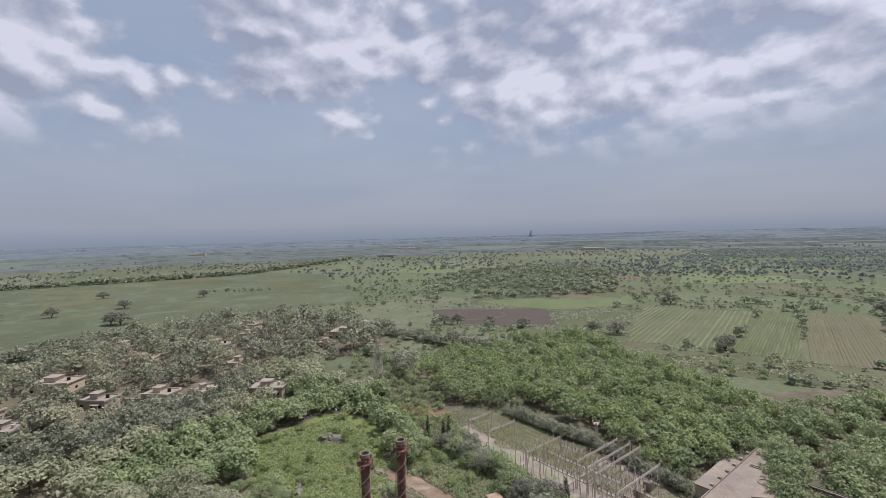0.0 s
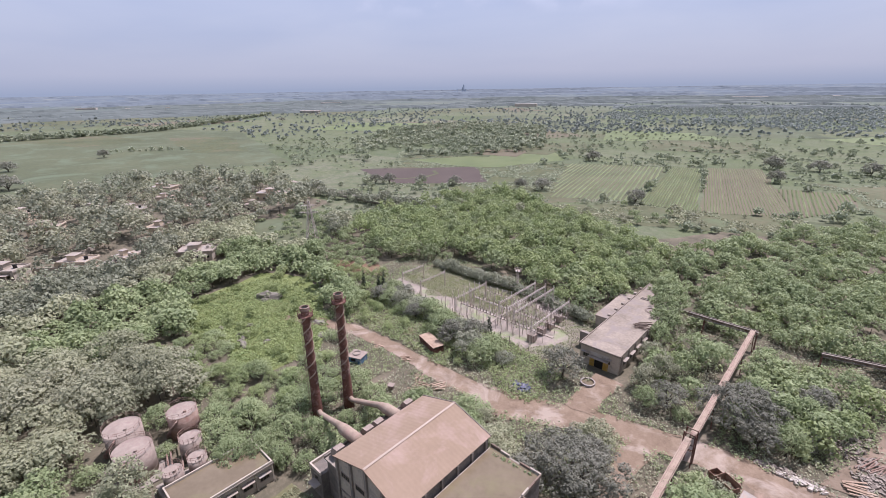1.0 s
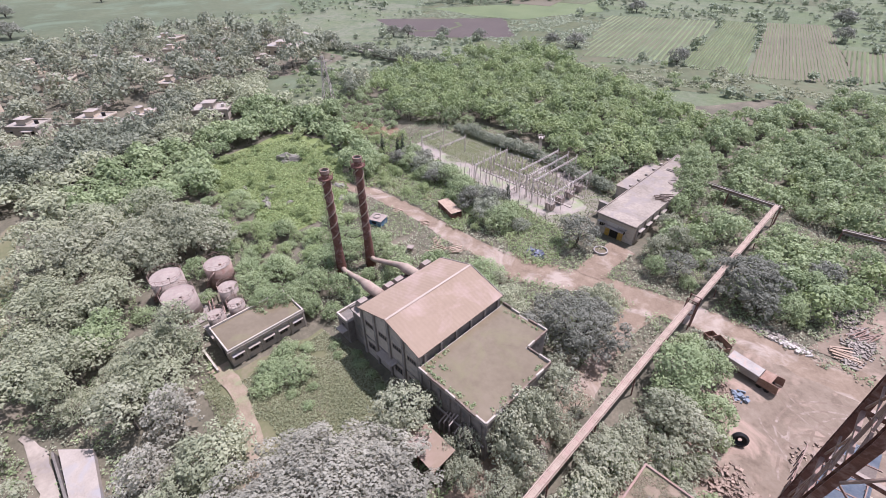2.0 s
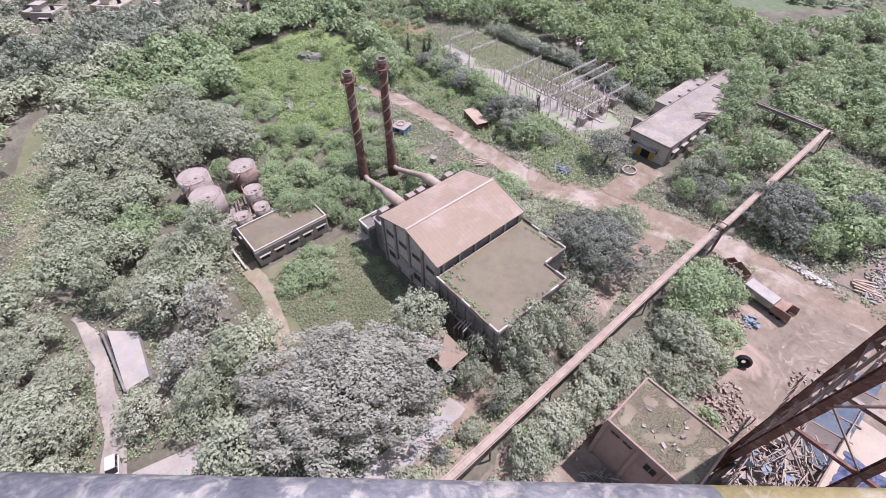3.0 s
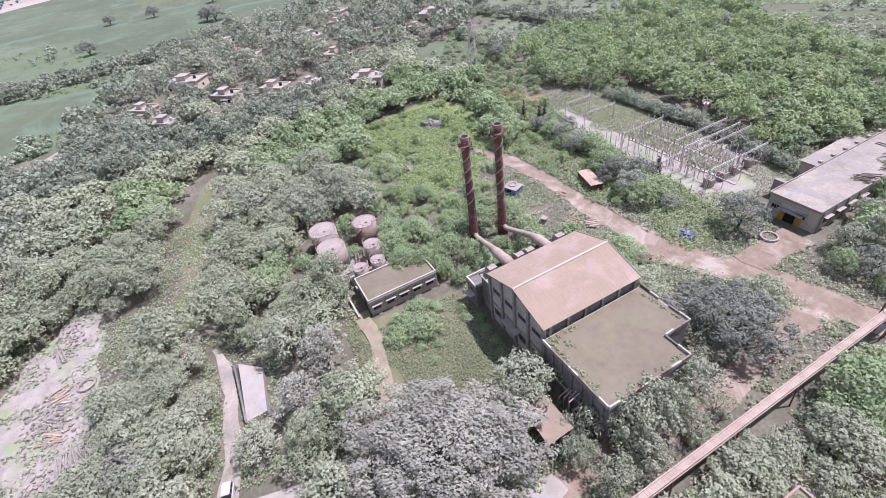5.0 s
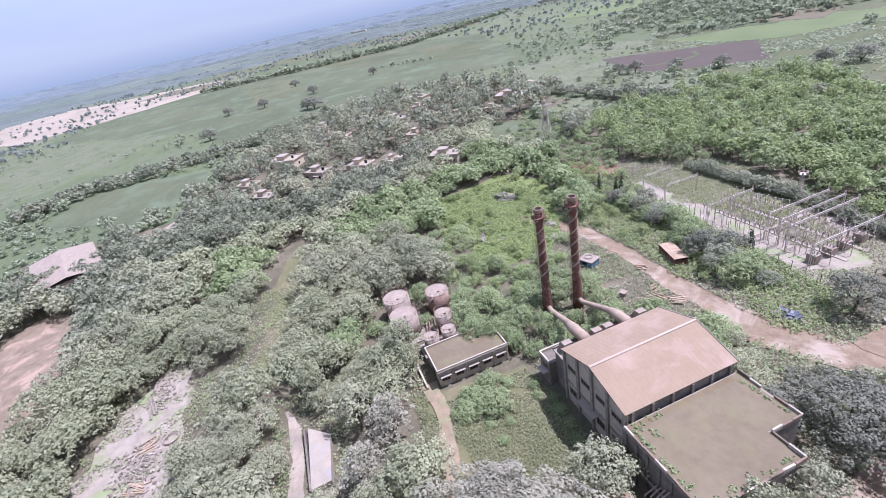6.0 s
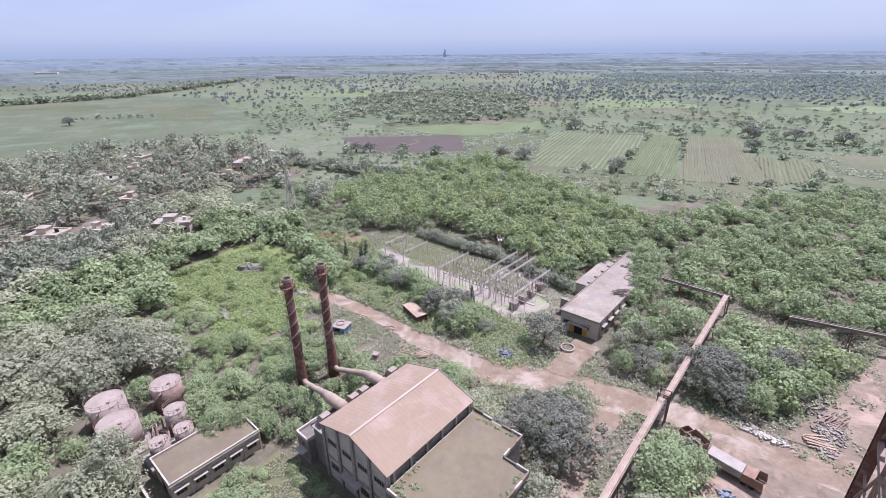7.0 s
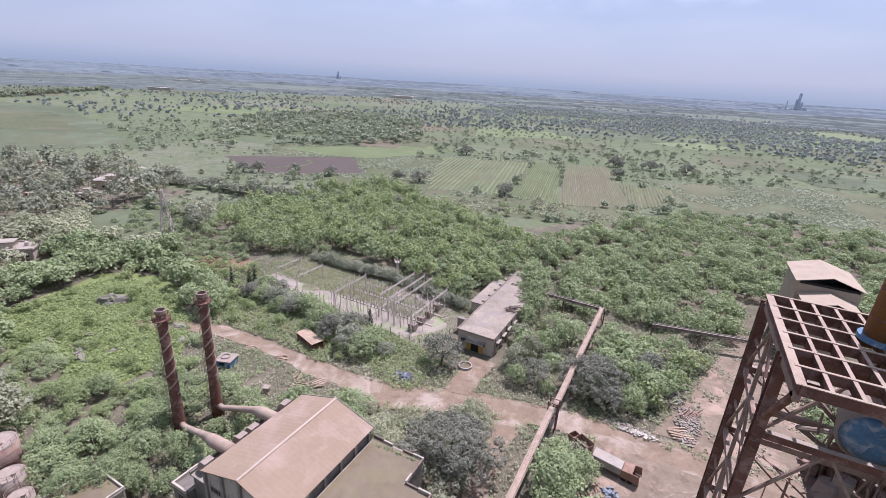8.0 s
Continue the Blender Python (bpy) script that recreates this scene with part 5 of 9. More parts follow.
# ---------------------------------------------------------------- steel tower
def steel_tower():
    ob = thing("steel_tower", "rusted open steel tower with a bare grating deck", "tower")
    x0, x1, y0, yc, y1, top = 7.9, 24.0, 26.9, 31.5, 40.0, 50.0
    leg = lambda z: yc if z > 36 else yc + (36 - z) * 0.225

    for x in (x0, 15.8, x1):
        for a, b in (((x, yc, 36), (x, yc, top - 0.6)), ((x, leg(0), 0), (x, yc, 36)) if x != 15.8 else ((x, yc, 36), (x, yc, 37.4)), ((x, y1, 0), (x, y1, top - 0.6))):
            bm = bmesh.new()
            beam(bm, a, b, 0.1, 0.72)
            for s in (-1, 1):
                off = Vector((0, s * 0.35, 0))
                beam(bm, Vector(a) + off, Vector(b) + off, 0.66, 0.08)
            part("column", bm, RUST, ob, "dark rusted column")
        part("knee_strut", beam(bmesh.new(), (x, yc, top - 5.5), (x, y0 + 0.4, top - 0.7), 0.3, 0.34), RUST, ob, "rusty strut under the deck edge")
        part("cantilever", beam(bmesh.new(), (x, y0, top - 0.75), (x, yc, top - 0.75), 0.3, 0.5), RUST_PALE, ob)
    levels = [0.3, 8, 16, 24, 31, 37.5, 43.5, 49.2]
    for za, z in zip(levels, levels[1:]):
        for y in ((yc, y1) if z > 36 else (y1,)):
            part("girder", beam(bmesh.new(), (x0, y, z), (x1, y, z), 0.34, 0.5), RUST, ob)
            if z > 20:
                part("flange", beam(bmesh.new(), (x0 + 0.4, y, z + 0.27), (x1, y, z + 0.27), 0.4, 0.05), PLATE, ob, "dust-covered girder top")
        for x in (x0, 15.8, x1):
            part("girder", beam(bmesh.new(), (x, leg(z), z), (x, y1, z), 0.3, 0.45), RUST_PALE, ob)
        zm = (za + z) / 2
        ym = (leg(zm) + y1) / 2
        for a, b, w in (((x0, leg(za), za), (x0, ym, z), 0.17), ((x0, y1, za), (x0, ym, z), 0.17), ((x0, ym, za), (x0, ym, z), 0.24), ((x0, leg(zm), zm), (x0, y1, zm), 0.17), ((15.8, yc, za), (11.8, yc, z), 0.18), ((x0, yc, za), (11.8, yc, z), 0.18), ((15.8, y1, za), (x0, y1, z), 0.16)):
            if z < 37 and a[0] != b[0] and a[1] < y1:
                continue
            part("brace", beam(bmesh.new(), a, b, w, w), RUST_PALE, ob, "dusty pale brace")
    # open deck grid
    for k in range(13):
        x = x0 + (x1 - x0) * k / 12
        web = part("deck_beam", beam(bmesh.new(), (x, y0, top - 0.25), (x, y1, top - 0.25), 0.12, 0.6), RUST, ob, "rusty deck beam")
        part("flange", beam(bmesh.new(), (x, y0, top + 0.08), (x, y1, top + 0.08), 0.22 if k not in (0, 6, 12) else 0.5, 0.05), GALLERY, web, "dust-covered top flange")
    for k in range(7):
        y = y0 + (y1 - y0) * k / 6
        web = part("deck_beam", beam(bmesh.new(), (x0, y, top - 0.22), (x1, y, top - 0.22), 0.12, 0.62), RUST, ob, "rusty deck beam")
        part("flange", beam(bmesh.new(), (x0, y, top + 0.13), (x1, y, top + 0.13), 0.2, 0.05), GALLERY, web, "dust-covered top flange")
    # loose bars and torn pipes hanging in the frame
    rnd, tangle = random.Random(31), bmesh.new()
    for k in range(150):
        z = rnd.uniform(33, 47)
        p = Vector((rnd.uniform(11.5, 22.5), rnd.uniform(32.2, 39.6), z))
        if k % 3:
            q = p + Vector((rnd.uniform(-0.6, 0.6), rnd.uniform(-0.6, 0.6), rnd.uniform(-3.5, -1.0)))
        else:
            q = p + Vector((rnd.uniform(-3.5, 3.5), rnd.uniform(-3.5, 3.5), rnd.uniform(-0.6, 0.6)))
        q.x = max(8.3, min(23.5, q.x))
        beam(tangle, p, q, rnd.uniform(0.05, 0.14), rnd.uniform(0.05, 0.14))
    tang = part("bar_tangle", tangle, RUST_PALE, ob, "dusty tangle of torn bars and pipes")
    tagged(tang, "dusty tangle of torn bars and pipes", kind="stuff")
    return ob


steel_tower()


# ---------------------------------------------------------------- lookout railing under the camera
def lookout():
    deck = EYE - 0.35 - 0.03 - 1.05
    along, out = Vector((0.665, 0.747, 0)), Vector((-0.747, 0.665, 0))
    base = Vector((0, 0, 0))
    r, drop = 0.03, 0.35
    line = base + out * (0.279 * drop - r * 1.02) + Vector((0, 0, EYE - drop - 0.005 - r * 0.28))
    ob = thing("railing", "worn pipe railing painted in black and yellow bands", "railing")
    marks = [-2.0, -1.2, -0.46, 0.185, 0.85, 1.5, 2.2]
    for i, (a, b) in enumerate(zip(marks, marks[1:])):
        bm = rod(bmesh.new(), line + along * a, line + along * b, r, seg=32)
        yellow = i % 2 == 1
        part("rail", bm, RAIL_YELLOW if yellow else RAIL_BLACK, ob, "chipped yellow paint" if yellow else "worn black paint with rust flecks", True)
    for s in (-1.95, -0.95, 1.0, 2.1):
        foot = line + along * s - out * 0.04
        part("post", rod(bmesh.new(), (foot.x, foot.y, deck), (foot.x, foot.y, line.z - r * 0.5), 0.024, seg=12), RAIL_YELLOW, ob)
    part("mid_rail", rod(bmesh.new(), line + along * -2 - out * 0.04 + Vector((0, 0, -0.5)), line + along * 2.2 - out * 0.04 + Vector((0, 0, -0.5)), 0.018, seg=12), RAIL_YELLOW, ob)
    m = Matrix.Identity(4)
    m.col[0][:3], m.col[1][:3] = along, out
    bm = box(bmesh.new(), (-2.2, -4.0, deck - 0.15), (2.4, 0.07, deck))
    bm.transform(m)
    lone("lookout_deck", bm, CONCRETE, "concrete lookout deck at the tower top", "deck", kind="structure")
    bm = box(bmesh.new(), (-2.0, -3.8, 0), (2.2, -0.35, deck - 0.15))
    bm.transform(m)
    lone("tower_shaft", bm, CONCRETE, "plain concrete tower shaft below the lookout", "wall", kind="structure")


lookout()


# ---------------------------------------------------------------- switch house
def switch_house():
    ob = thing("switch_house", "long flat-roofed switch house with yellow doors", "building")
    x0, x1, y0, y1, h = -42.0, -31.8, 93.2, 139.5, 5.2
    part("wall", box(bmesh.new(), (x0 + 0.25, y0 + 0.3, 0), (x1 - 0.25, y1 - 0.2, h - 0.25)), CREAM_WALL, ob, "stained cream plaster wall")
    part("roof_slab", box(bmesh.new(), (x0, y0 - 0.2, h - 0.25), (x1, y1, h)), STAINED_ROOF, ob, "pale patchy concrete roof")
    for lo, hi in (((x0, y0 - 0.2, h), (x0 + 0.22, y1, h + 0.3)), ((x1 - 0.22, y0 - 0.2, h), (x1, y1, h + 0.3)), ((x0 + 0.22, y0 - 0.2, h), (x1 - 0.22, y0, h + 0.22))):
        part("parapet", box(bmesh.new(), lo, hi, 0.03), STAINED_ROOF, ob)
    for k in range(12):
        y = y0 + 1.2 + k * 4.0
        if y < y1 - 1:
            part("pilaster", box(bmesh.new(), (x1 - 0.26, y - 0.2, 0), (x1 + 0.08, y + 0.2, h - 0.25)), CONCRETE, ob)
            window_set(ob, x1 - 0.25, y + 2.0, 1.6, 1.8, 1.4, "+x", CONCRETE, True)
    for x, w in ((-39.6, 1.5), (-34.4, 1.5)):
        window_set(ob, x - 0.6, y0 + 0.28, 2.0, w, 1.2, "-y", WHITE, True)
    part("doorway", box(bmesh.new(), (-38.0, y0 + 0.22, 0), (-35.9, y0 + 0.42, 2.6)), DARK, ob, "dark open doorway")
    for a, b in ((-39.2, -38.05), (-35.85, -34.6)):
        bm = box(bmesh.new(), (a, y0 + 0.1, 0.05), (b, y0 + 0.2, 2.6))
        for k in range(5):
            box(bm, (a + 0.05, y0 + 0.07, 0.3 + k * 0.48), (b - 0.05, y0 + 0.1, 0.36 + k * 0.48))
        part("door", bm, YELLOW, ob, "folded-back yellow metal door")
    part("sign_panel", box(bmesh.new(), (-39.4, y0 + 0.16, 3.0), (-34.6, y0 + 0.24, 3.9)), WHITE, ob, "whitewashed panel over the door")
    part("canopy", box(bmesh.new(), (-39.4, y0 - 0.9, 2.75), (-34.4, y0 + 0.2, 2.9)), CONCRETE_PALE, ob)
    part("side_bay", box(bmesh.new(), (-45.2, 100.0, 0), (-41.7, 101.0, 4.2)), CONCRETE, ob, "grey blast wall")
    part("side_bay", box(bmesh.new(), (-46.5, 112, 0), (-41.8, 131, 3.6)), CREAM_WALL, ob)
    part("side_roof", box(bmesh.new(), (-46.8, 111.7, 3.6), (-41.9, 131.3, 3.8)), STAINED_ROOF, ob)
    rnd = random.Random(4)
    heap = thing("pipe_heap", "heap of old pipes lying on the switch house roof", "pipes")
    for k in range(16):
        a = Vector((-33.4 + rnd.uniform(-1.2, 1.2), 111 + rnd.uniform(-2, 2), h + 0.12 + rnd.random() * 0.5))
        d = Vector((rnd.uniform(0.6, 1), rnd.uniform(0.2, 0.8), rnd.uniform(-0.02, 0.05))) * rnd.uniform(2, 3.2)
        part("pipe", rod(bmesh.new(), a - d * 0.4, a + d * 0.6, rnd.uniform(0.07, 0.13), seg=7), BARE_WOOD, heap)
    coil = ring(bmesh.new(), (-35, 121, h + 0.1), 1.5, 0.07, 24)
    ring(coil, (-34.9, 121.1, h + 0.2), 1.4, 0.07, 24)
    lone("cable_coil", coil, PLATE, "faded cable coil on the roof", "cable")
    for k in range(6):
        bm = box(bmesh.new(), (-42.6, 110 + k * 4.5, h + 0.31), (-41.9, 110.8 + k * 4.5, h + 0.85), 0.05)
        lone("roof_block", bm, RUBBLE, "grey concrete block on the roof edge", "block", group="roof blocks")


switch_house()
bm = bmesh.new()
for k in range(28):
    a = 2 * math.pi * k / 28
    box(bm, (1.35, -0.17, 0), (1.65, 0.17, 0.75), 0, Matrix.Translation((-35.9, 85.9, 0)) @ Matrix.Rotation(a, 4, "Z"))
well = thing("well", "round concrete well ring with dark water", "well")
part("curb", bm, CONCRETE_PALE, well)
part("water", rod(bmesh.new(), (-35.9, 85.9, 0.26), (-35.9, 85.9, 0.4), 1.36, seg=24), WATER, well, "dark well water")


# ---------------------------------------------------------------- substation
def insulator_post(bm, x, y, h, head=True):
    rod(bm, (x, y, 0.1), (x, y, h), 0.09, 0.07, 6)
    if head:
        for k in range(4):
            rod(bm, (x, y, h + k * 0.2), (x, y, h + k * 0.2 + 0.1), 0.16, 0.1, 7)


GALV = material("dusty_galvanised_steel", [(0.74, 0.66, 0.62), (0.84, 0.77, 0.73), (0.90, 0.84, 0.80)], 0.7, 5, 0.75, 0.1, 0.05, 0, ((0.34, 0.24, 0.19), 0.9, 0.5))


def gantry(x, y0, y1, z, inner):
    ob = thing("gantry", "dusty steel gantry of the substation", "gantry", group="substation gantries")
    for y in (y0, y1) + ((0.5 * (y0 + y1),) if inner else ()):
        bm = bmesh.new()
        for dx in (-0.22, 0.22):
            beam(bm, (x + dx, y, 0.1), (x + dx * 0.6, y, z + 0.9), 0.1)
        for k in range(int(z / 0.9)):
            beam(bm, (x - 0.22, y, 0.3 + k * 0.9), (x + 0.2, y, 1.2 + k * 0.9), 0.05)
        part("post", bm, GALV, ob)
    bm = bmesh.new()
    for dz in (-0.2, 0.2):
        beam(bm, (x, y0, z + dz), (x, y1, z + dz), 0.13)
    n = int((y1 - y0) / 0.9)
    for k in range(n):
        ya, yb = y0 + (y1 - y0) * k / n, y0 + (y1 - y0) * (k + 1) / n
        beam(bm, (x, ya, z - 0.2), (x, yb, z + 0.2), 0.05)
    part("beam", bm, GALV, ob)
    for k in range(3):
        y = y0 + (y1 - y0) * (k + 0.7) / 3.4
        bm = bmesh.new()
        for j in range(5):
            rod(bm, (x, y, z - 0.3 - j * 0.18), (x, y, z - 0.42 - j * 0.18), 0.13, 0.08, 7)
        part("insulator", bm, PLATE, ob, "string of disc insulators")


def substation():
    for x, y0, y1, z, inner in ((-67.2, 94.5, 113.3, 7, False), (-63.6, 93.5, 113.3, 7, False), (-60.8, 92.5, 113.3, 7, False), (-54.6, 91.2, 111.5, 5.4, True), (-81, 91.5, 106.5, 5.2, True), (-97.5, 93.5, 105, 5.2, False), (-107.3, 94.5, 104.5, 5.2, False)):
        gantry(x, y0, y1, z, inner)
    bm = bmesh.new()
    for y in (97.5, 101.5, 105.5, 109.5):
        for xa, xb, za, zb in ((-107.3, -97.5, 4.7, 4.7), (-97.5, -81, 4.7, 4.7), (-81, -67.2, 4.7, 6.4), (-67.2, -63.6, 6.4, 6.4), (-63.6, -60.8, 6.4, 6.4), (-60.8, -54, 6.4, 3.4)):
            if y < 106 or xb > -70:
                xm = (xa + xb) / 2
                beam(bm, (xa, y, za), (xm, y, (za + zb) / 2 - 0.3), 0.035)
                beam(bm, (xm, y, (za + zb) / 2 - 0.3), (xb, y, zb), 0.035)
    lone("busbar_wires", bm, GALV, "slack overhead wires of the substation", "wires", kind="stuff")
    rnd = random.Random(6)
    post = bmesh.new()
    insulator_post(post, 0, 0, 2.4)
    first = None
    for i in range(17):
        for j in range(7):
            x, y = -88 + i * 2.1 + rnd.uniform(-0.4, 0.4), 92.6 + j * 2.9 + rnd.uniform(-0.3, 0.3)
            if y > 112 - (x + 110) * 0.02 or rnd.random() < 0.1:
                continue
            if first is None:
                first = lone("insulator_post", post, GALV, "dusty post insulator on the gravel yard", "insulator", (x, y, 0.02), 0, "substation posts")
            else:
                copy_thing(first, pose(x, y, rnd.uniform(-0.4, 0.1), 0, 0, rnd.uniform(0, 90)))
    for k in range(24):
        x, y = -80 + (k % 8) * 3.7, 94.5 + (k // 8) * 6.2
        ob = thing("isolator", "dusty isolator frame of the substation", "isolator", (x, y, 0.05), 0, "substation isolators")
        bm = bmesh.new()
        for dx in (-1.3, 1.3):
            beam(bm, (dx, 0, 0), (dx, 0, 2.6), 0.12)
        beam(bm, (-1.5, 0, 2.6), (1.5, 0, 2.6), 0.16)
        part("frame", bm, GALV, ob)
        for dx in (-1.1, 0, 1.1):
            bm = bmesh.new()
            for q in range(5):
                rod(bm, (dx, 0, 2.7 + q * 0.17), (dx, 0, 2.82 + q * 0.17), 0.14, 0.09, 7)
            beam(bm, (dx, -0.6, 3.6), (dx, 0.6, 3.6), 0.06)
            part("insulator", bm, PLATE, ob)
    for k in range(4):
        ob = thing("transformer", "weathered grey transformer with cooling fins", "transformer", (-55.5, 93.5 + k * 4.6, 0.1), 0, "transformers")
        part("body", box(bmesh.new(), (-1.0, -0.8, 0.2), (1.0, 0.8, 2.1), 0.05), PLATE, ob)
        for s in range(6):
            part("fin", box(bmesh.new(), (-0.9 + s * 0.34, 0.8, 0.4), (-0.82 + s * 0.34, 1.25, 1.9)), PLATE, ob)
        for dx in (-0.6, 0, 0.6):
            bm = bmesh.new()
            for q in range(5):
                rod(bm, (dx, 0, 2.1 + q * 0.16), (dx, 0, 2.22 + q * 0.16), 0.14, 0.08, 7)
            part("bushing", bm, WHITE, ob)
    # fence
    ob = thing("fence", "wire fence round the substation yard", "fence")
    rim = [(-114, 95), (-50, 88), (-46, 97)]
    for a, b in zip(rim, rim[1:]):
        a, b = Vector((*a, 0)), Vector((*b, 0))
        n = max(2, int((b - a).length / 3.2))
        for k in range(n + 1):
            p = a + (b - a) * k / n
            part("post", beam(bmesh.new(), p, p + Vector((0, 0, 1.9)), 0.11), CONCRETE, ob)
        for z in (0.6, 1.2, 1.8):
            part("wire", beam(bmesh.new(), a + Vector((0, 0, z)), b + Vector((0, 0, z)), 0.03), GALV, ob)
    # cable trenches
    for y in (98.6, 104.6):
        lone("trench_cover", box(bmesh.new(), (-84, y - 0.5, 0.1), (-52, y + 0.5, 0.28), 0.02), CONCRETE_PALE, "pale concrete cable-trench covers", "slab", kind="structure")
    lone("trench_cover", box(bmesh.new(), (-70.5, 91, 0.1), (-69.6, 112, 0.3), 0.02), CONCRETE_PALE, "pale concrete cable-trench covers", "slab", kind="structure")
    # lamp mast with basket
    mast = thing("light_mast", "lattice light mast with a round basket", "mast", (-76.2, 117.2, 0))
    bm = bmesh.new()
    for a in range(4):
        c, s = math.cos(a * 1.571 + 0.78), math.sin(a * 1.571 + 0.78)
        beam(bm, (c * 0.55, s * 0.55, 0), (c * 0.3, s * 0.3, 7.4), 0.09)
        c2, s2 = math.cos((a + 1) * 1.571 + 0.78), math.sin((a + 1) * 1.571 + 0.78)
        for k in range(7):
            beam(bm, (c * 0.5, s * 0.5, k * 1.0), (c2 * 0.45, s2 * 0.45, k * 1.0 + 1.0), 0.05)
    part("lattice", bm, GALV, mast)
    part("basket", ring(rod(bmesh.new(), (0, 0, 7.4), (0, 0, 7.55), 1.0, 1.0, 14), (0, 0, 8.1), 1.1, 0.06, 16), GALV, mast, "round service basket")
    for a in range(6):
        c, s = math.cos(a * 1.047), math.sin(a * 1.047)
        part("floodlight", box(bmesh.new(), (c * 1.0 - 0.16, s * 1.0 - 0.16, 7.55), (c * 1.0 + 0.16, s * 1.0 + 0.16, 8.0), 0.03), PLATE, mast, "dull floodlight")
    part("spike", rod(bmesh.new(), (0, 0, 8.1), (0, 0, 10.2), 0.05, seg=6), GALV, mast)


substation()


def pylon(x, y, h, turn):
    ob = thing("pylon", "pale lattice transmission pylon above the trees", "pylon", (x, y, 0), turn)
    bm = bmesh.new()
    levels = [0, h * 0.22, h * 0.42, h * 0.6, h * 0.76, h * 0.9, h]
    half = lambda z: 2.0 * (1 - z / h) ** 1.2 + 0.35
    for za, zb in zip(levels, levels[1:]):
        a, b = half(za), half(zb)
        for k in range(4):
            c0, c1 = [(-1, -1), (1, -1), (1, 1), (-1, 1)][k], [(1, -1), (1, 1), (-1, 1), (-1, -1)][k]
            beam(bm, (c0[0] * a, c0[1] * a, za), (c0[0] * b, c0[1] * b, zb), 0.2)
            beam(bm, (c0[0] * a, c0[1] * a, za), (c1[0] * b, c1[1] * b, zb), 0.11)
            beam(bm, (c1[0] * a, c1[1] * a, za), (c0[0] * b, c0[1] * b, zb), 0.11)
    part("lattice", bm, GALV, ob)
    for z, w in ((h * 0.72, 4.4), (h * 0.88, 3.8)):
        bm = bmesh.new()
        for s in (-1, 1):
            beam(bm, (0, 0.3, z), (s * w, 0, z + 0.2), 0.15)
            beam(bm, (0, -0.3, z), (s * w, 0, z + 0.2), 0.15)
            beam(bm, (0, 0, z + 0.9), (s * w, 0, z + 0.25), 0.12)
        part("cross_arm", bm, GALV, ob)


pylon(-174.5, 101.5, 19.0, 45)

# ---------------------------------------------------------------- vehicles and loose things
def trailer():
    ob = thing("trailer", "abandoned tipping trailer, white body with a rusty open tail", "trailer", (0.6, 71.3, 0.32), -7)
    bm = bmesh.new()
    v = [bm.verts.new(p) for p in ((-4.0, -1.25, 0.9), (1.2, -1.25, 0.9), (1.2, 1.25, 0.9), (-4.0, 1.25, 0.9), (-4.0, -1.2, 2.45), (1.2, -1.2, 2.25), (1.2, 1.2, 2.25), (-4.0, 1.2, 2.45))]
    for f in ((0, 1, 5, 4), (2, 3, 7, 6), (3, 0, 4, 7), (4, 5, 6, 7), (0, 3, 2, 1), (1, 2, 6, 5)):
        bm.faces.new([v[i] for i in f])
    bmesh.ops.recalc_face_normals(bm, faces=bm.faces[:])
    bmesh.ops.bevel(bm, geom=bm.edges[:], offset=0.06, segments=1, affect="EDGES")
    part("body", bm, TRAILER_WHITE, ob, "dusty off-white sheet body")
    bm = bmesh.new()
    for s in (-1, 1):
        q = [bm.verts.new(p) for p in ((1.24, s * 1.25, 0.7), (4.3, s * 1.3, 0.9), (4.1, s * 1.35, 2.5), (1.24, s * 1.25, 2.2), (1.24, s * 1.15, 0.7), (4.3, s * 1.2, 0.9), (4.1, s * 1.25, 2.5), (1.24, s * 1.15, 2.2))]
        for f in ((0, 1, 2, 3), (4, 5, 6, 7), (3, 2, 6, 7), (1, 5, 6, 2), (0, 3, 7, 4)):
            bm.faces.new([q[i] for i in f])
    box(bm, (1.24, -1.2, 0.65), (4.3, 1.2, 0.75))
    q = [bm.verts.new(p) for p in ((1.3, -1.2, 2.22), (3.0, -1.22, 2.36), (3.0, 1.22, 2.36), (1.3, 1.2, 2.22))]
    bm.faces.new(q)
    bmesh.ops.recalc_face_normals(bm, faces=bm.faces[:])
    part("hopper", bm, RUST_ORANGE, ob, "rusty open hopper tail")
    bm = bmesh.new()
    for s in (-0.5, 0.5):
        beam(bm, (-4.1, s, 0.78), (4.0, s, 0.62), 0.16, 0.22)
    part("chassis", bm, RUST_DARK, ob)
    for x in (-2.8, 1.7, 2.9):
        for s in (-1, 1):
            part("wheel", rod(bmesh.new(), (x, s * 1.12, 0.46), (x, s * 0.82, 0.46), 0.46, seg=16), DARK, ob, "black tyre")


trailer()


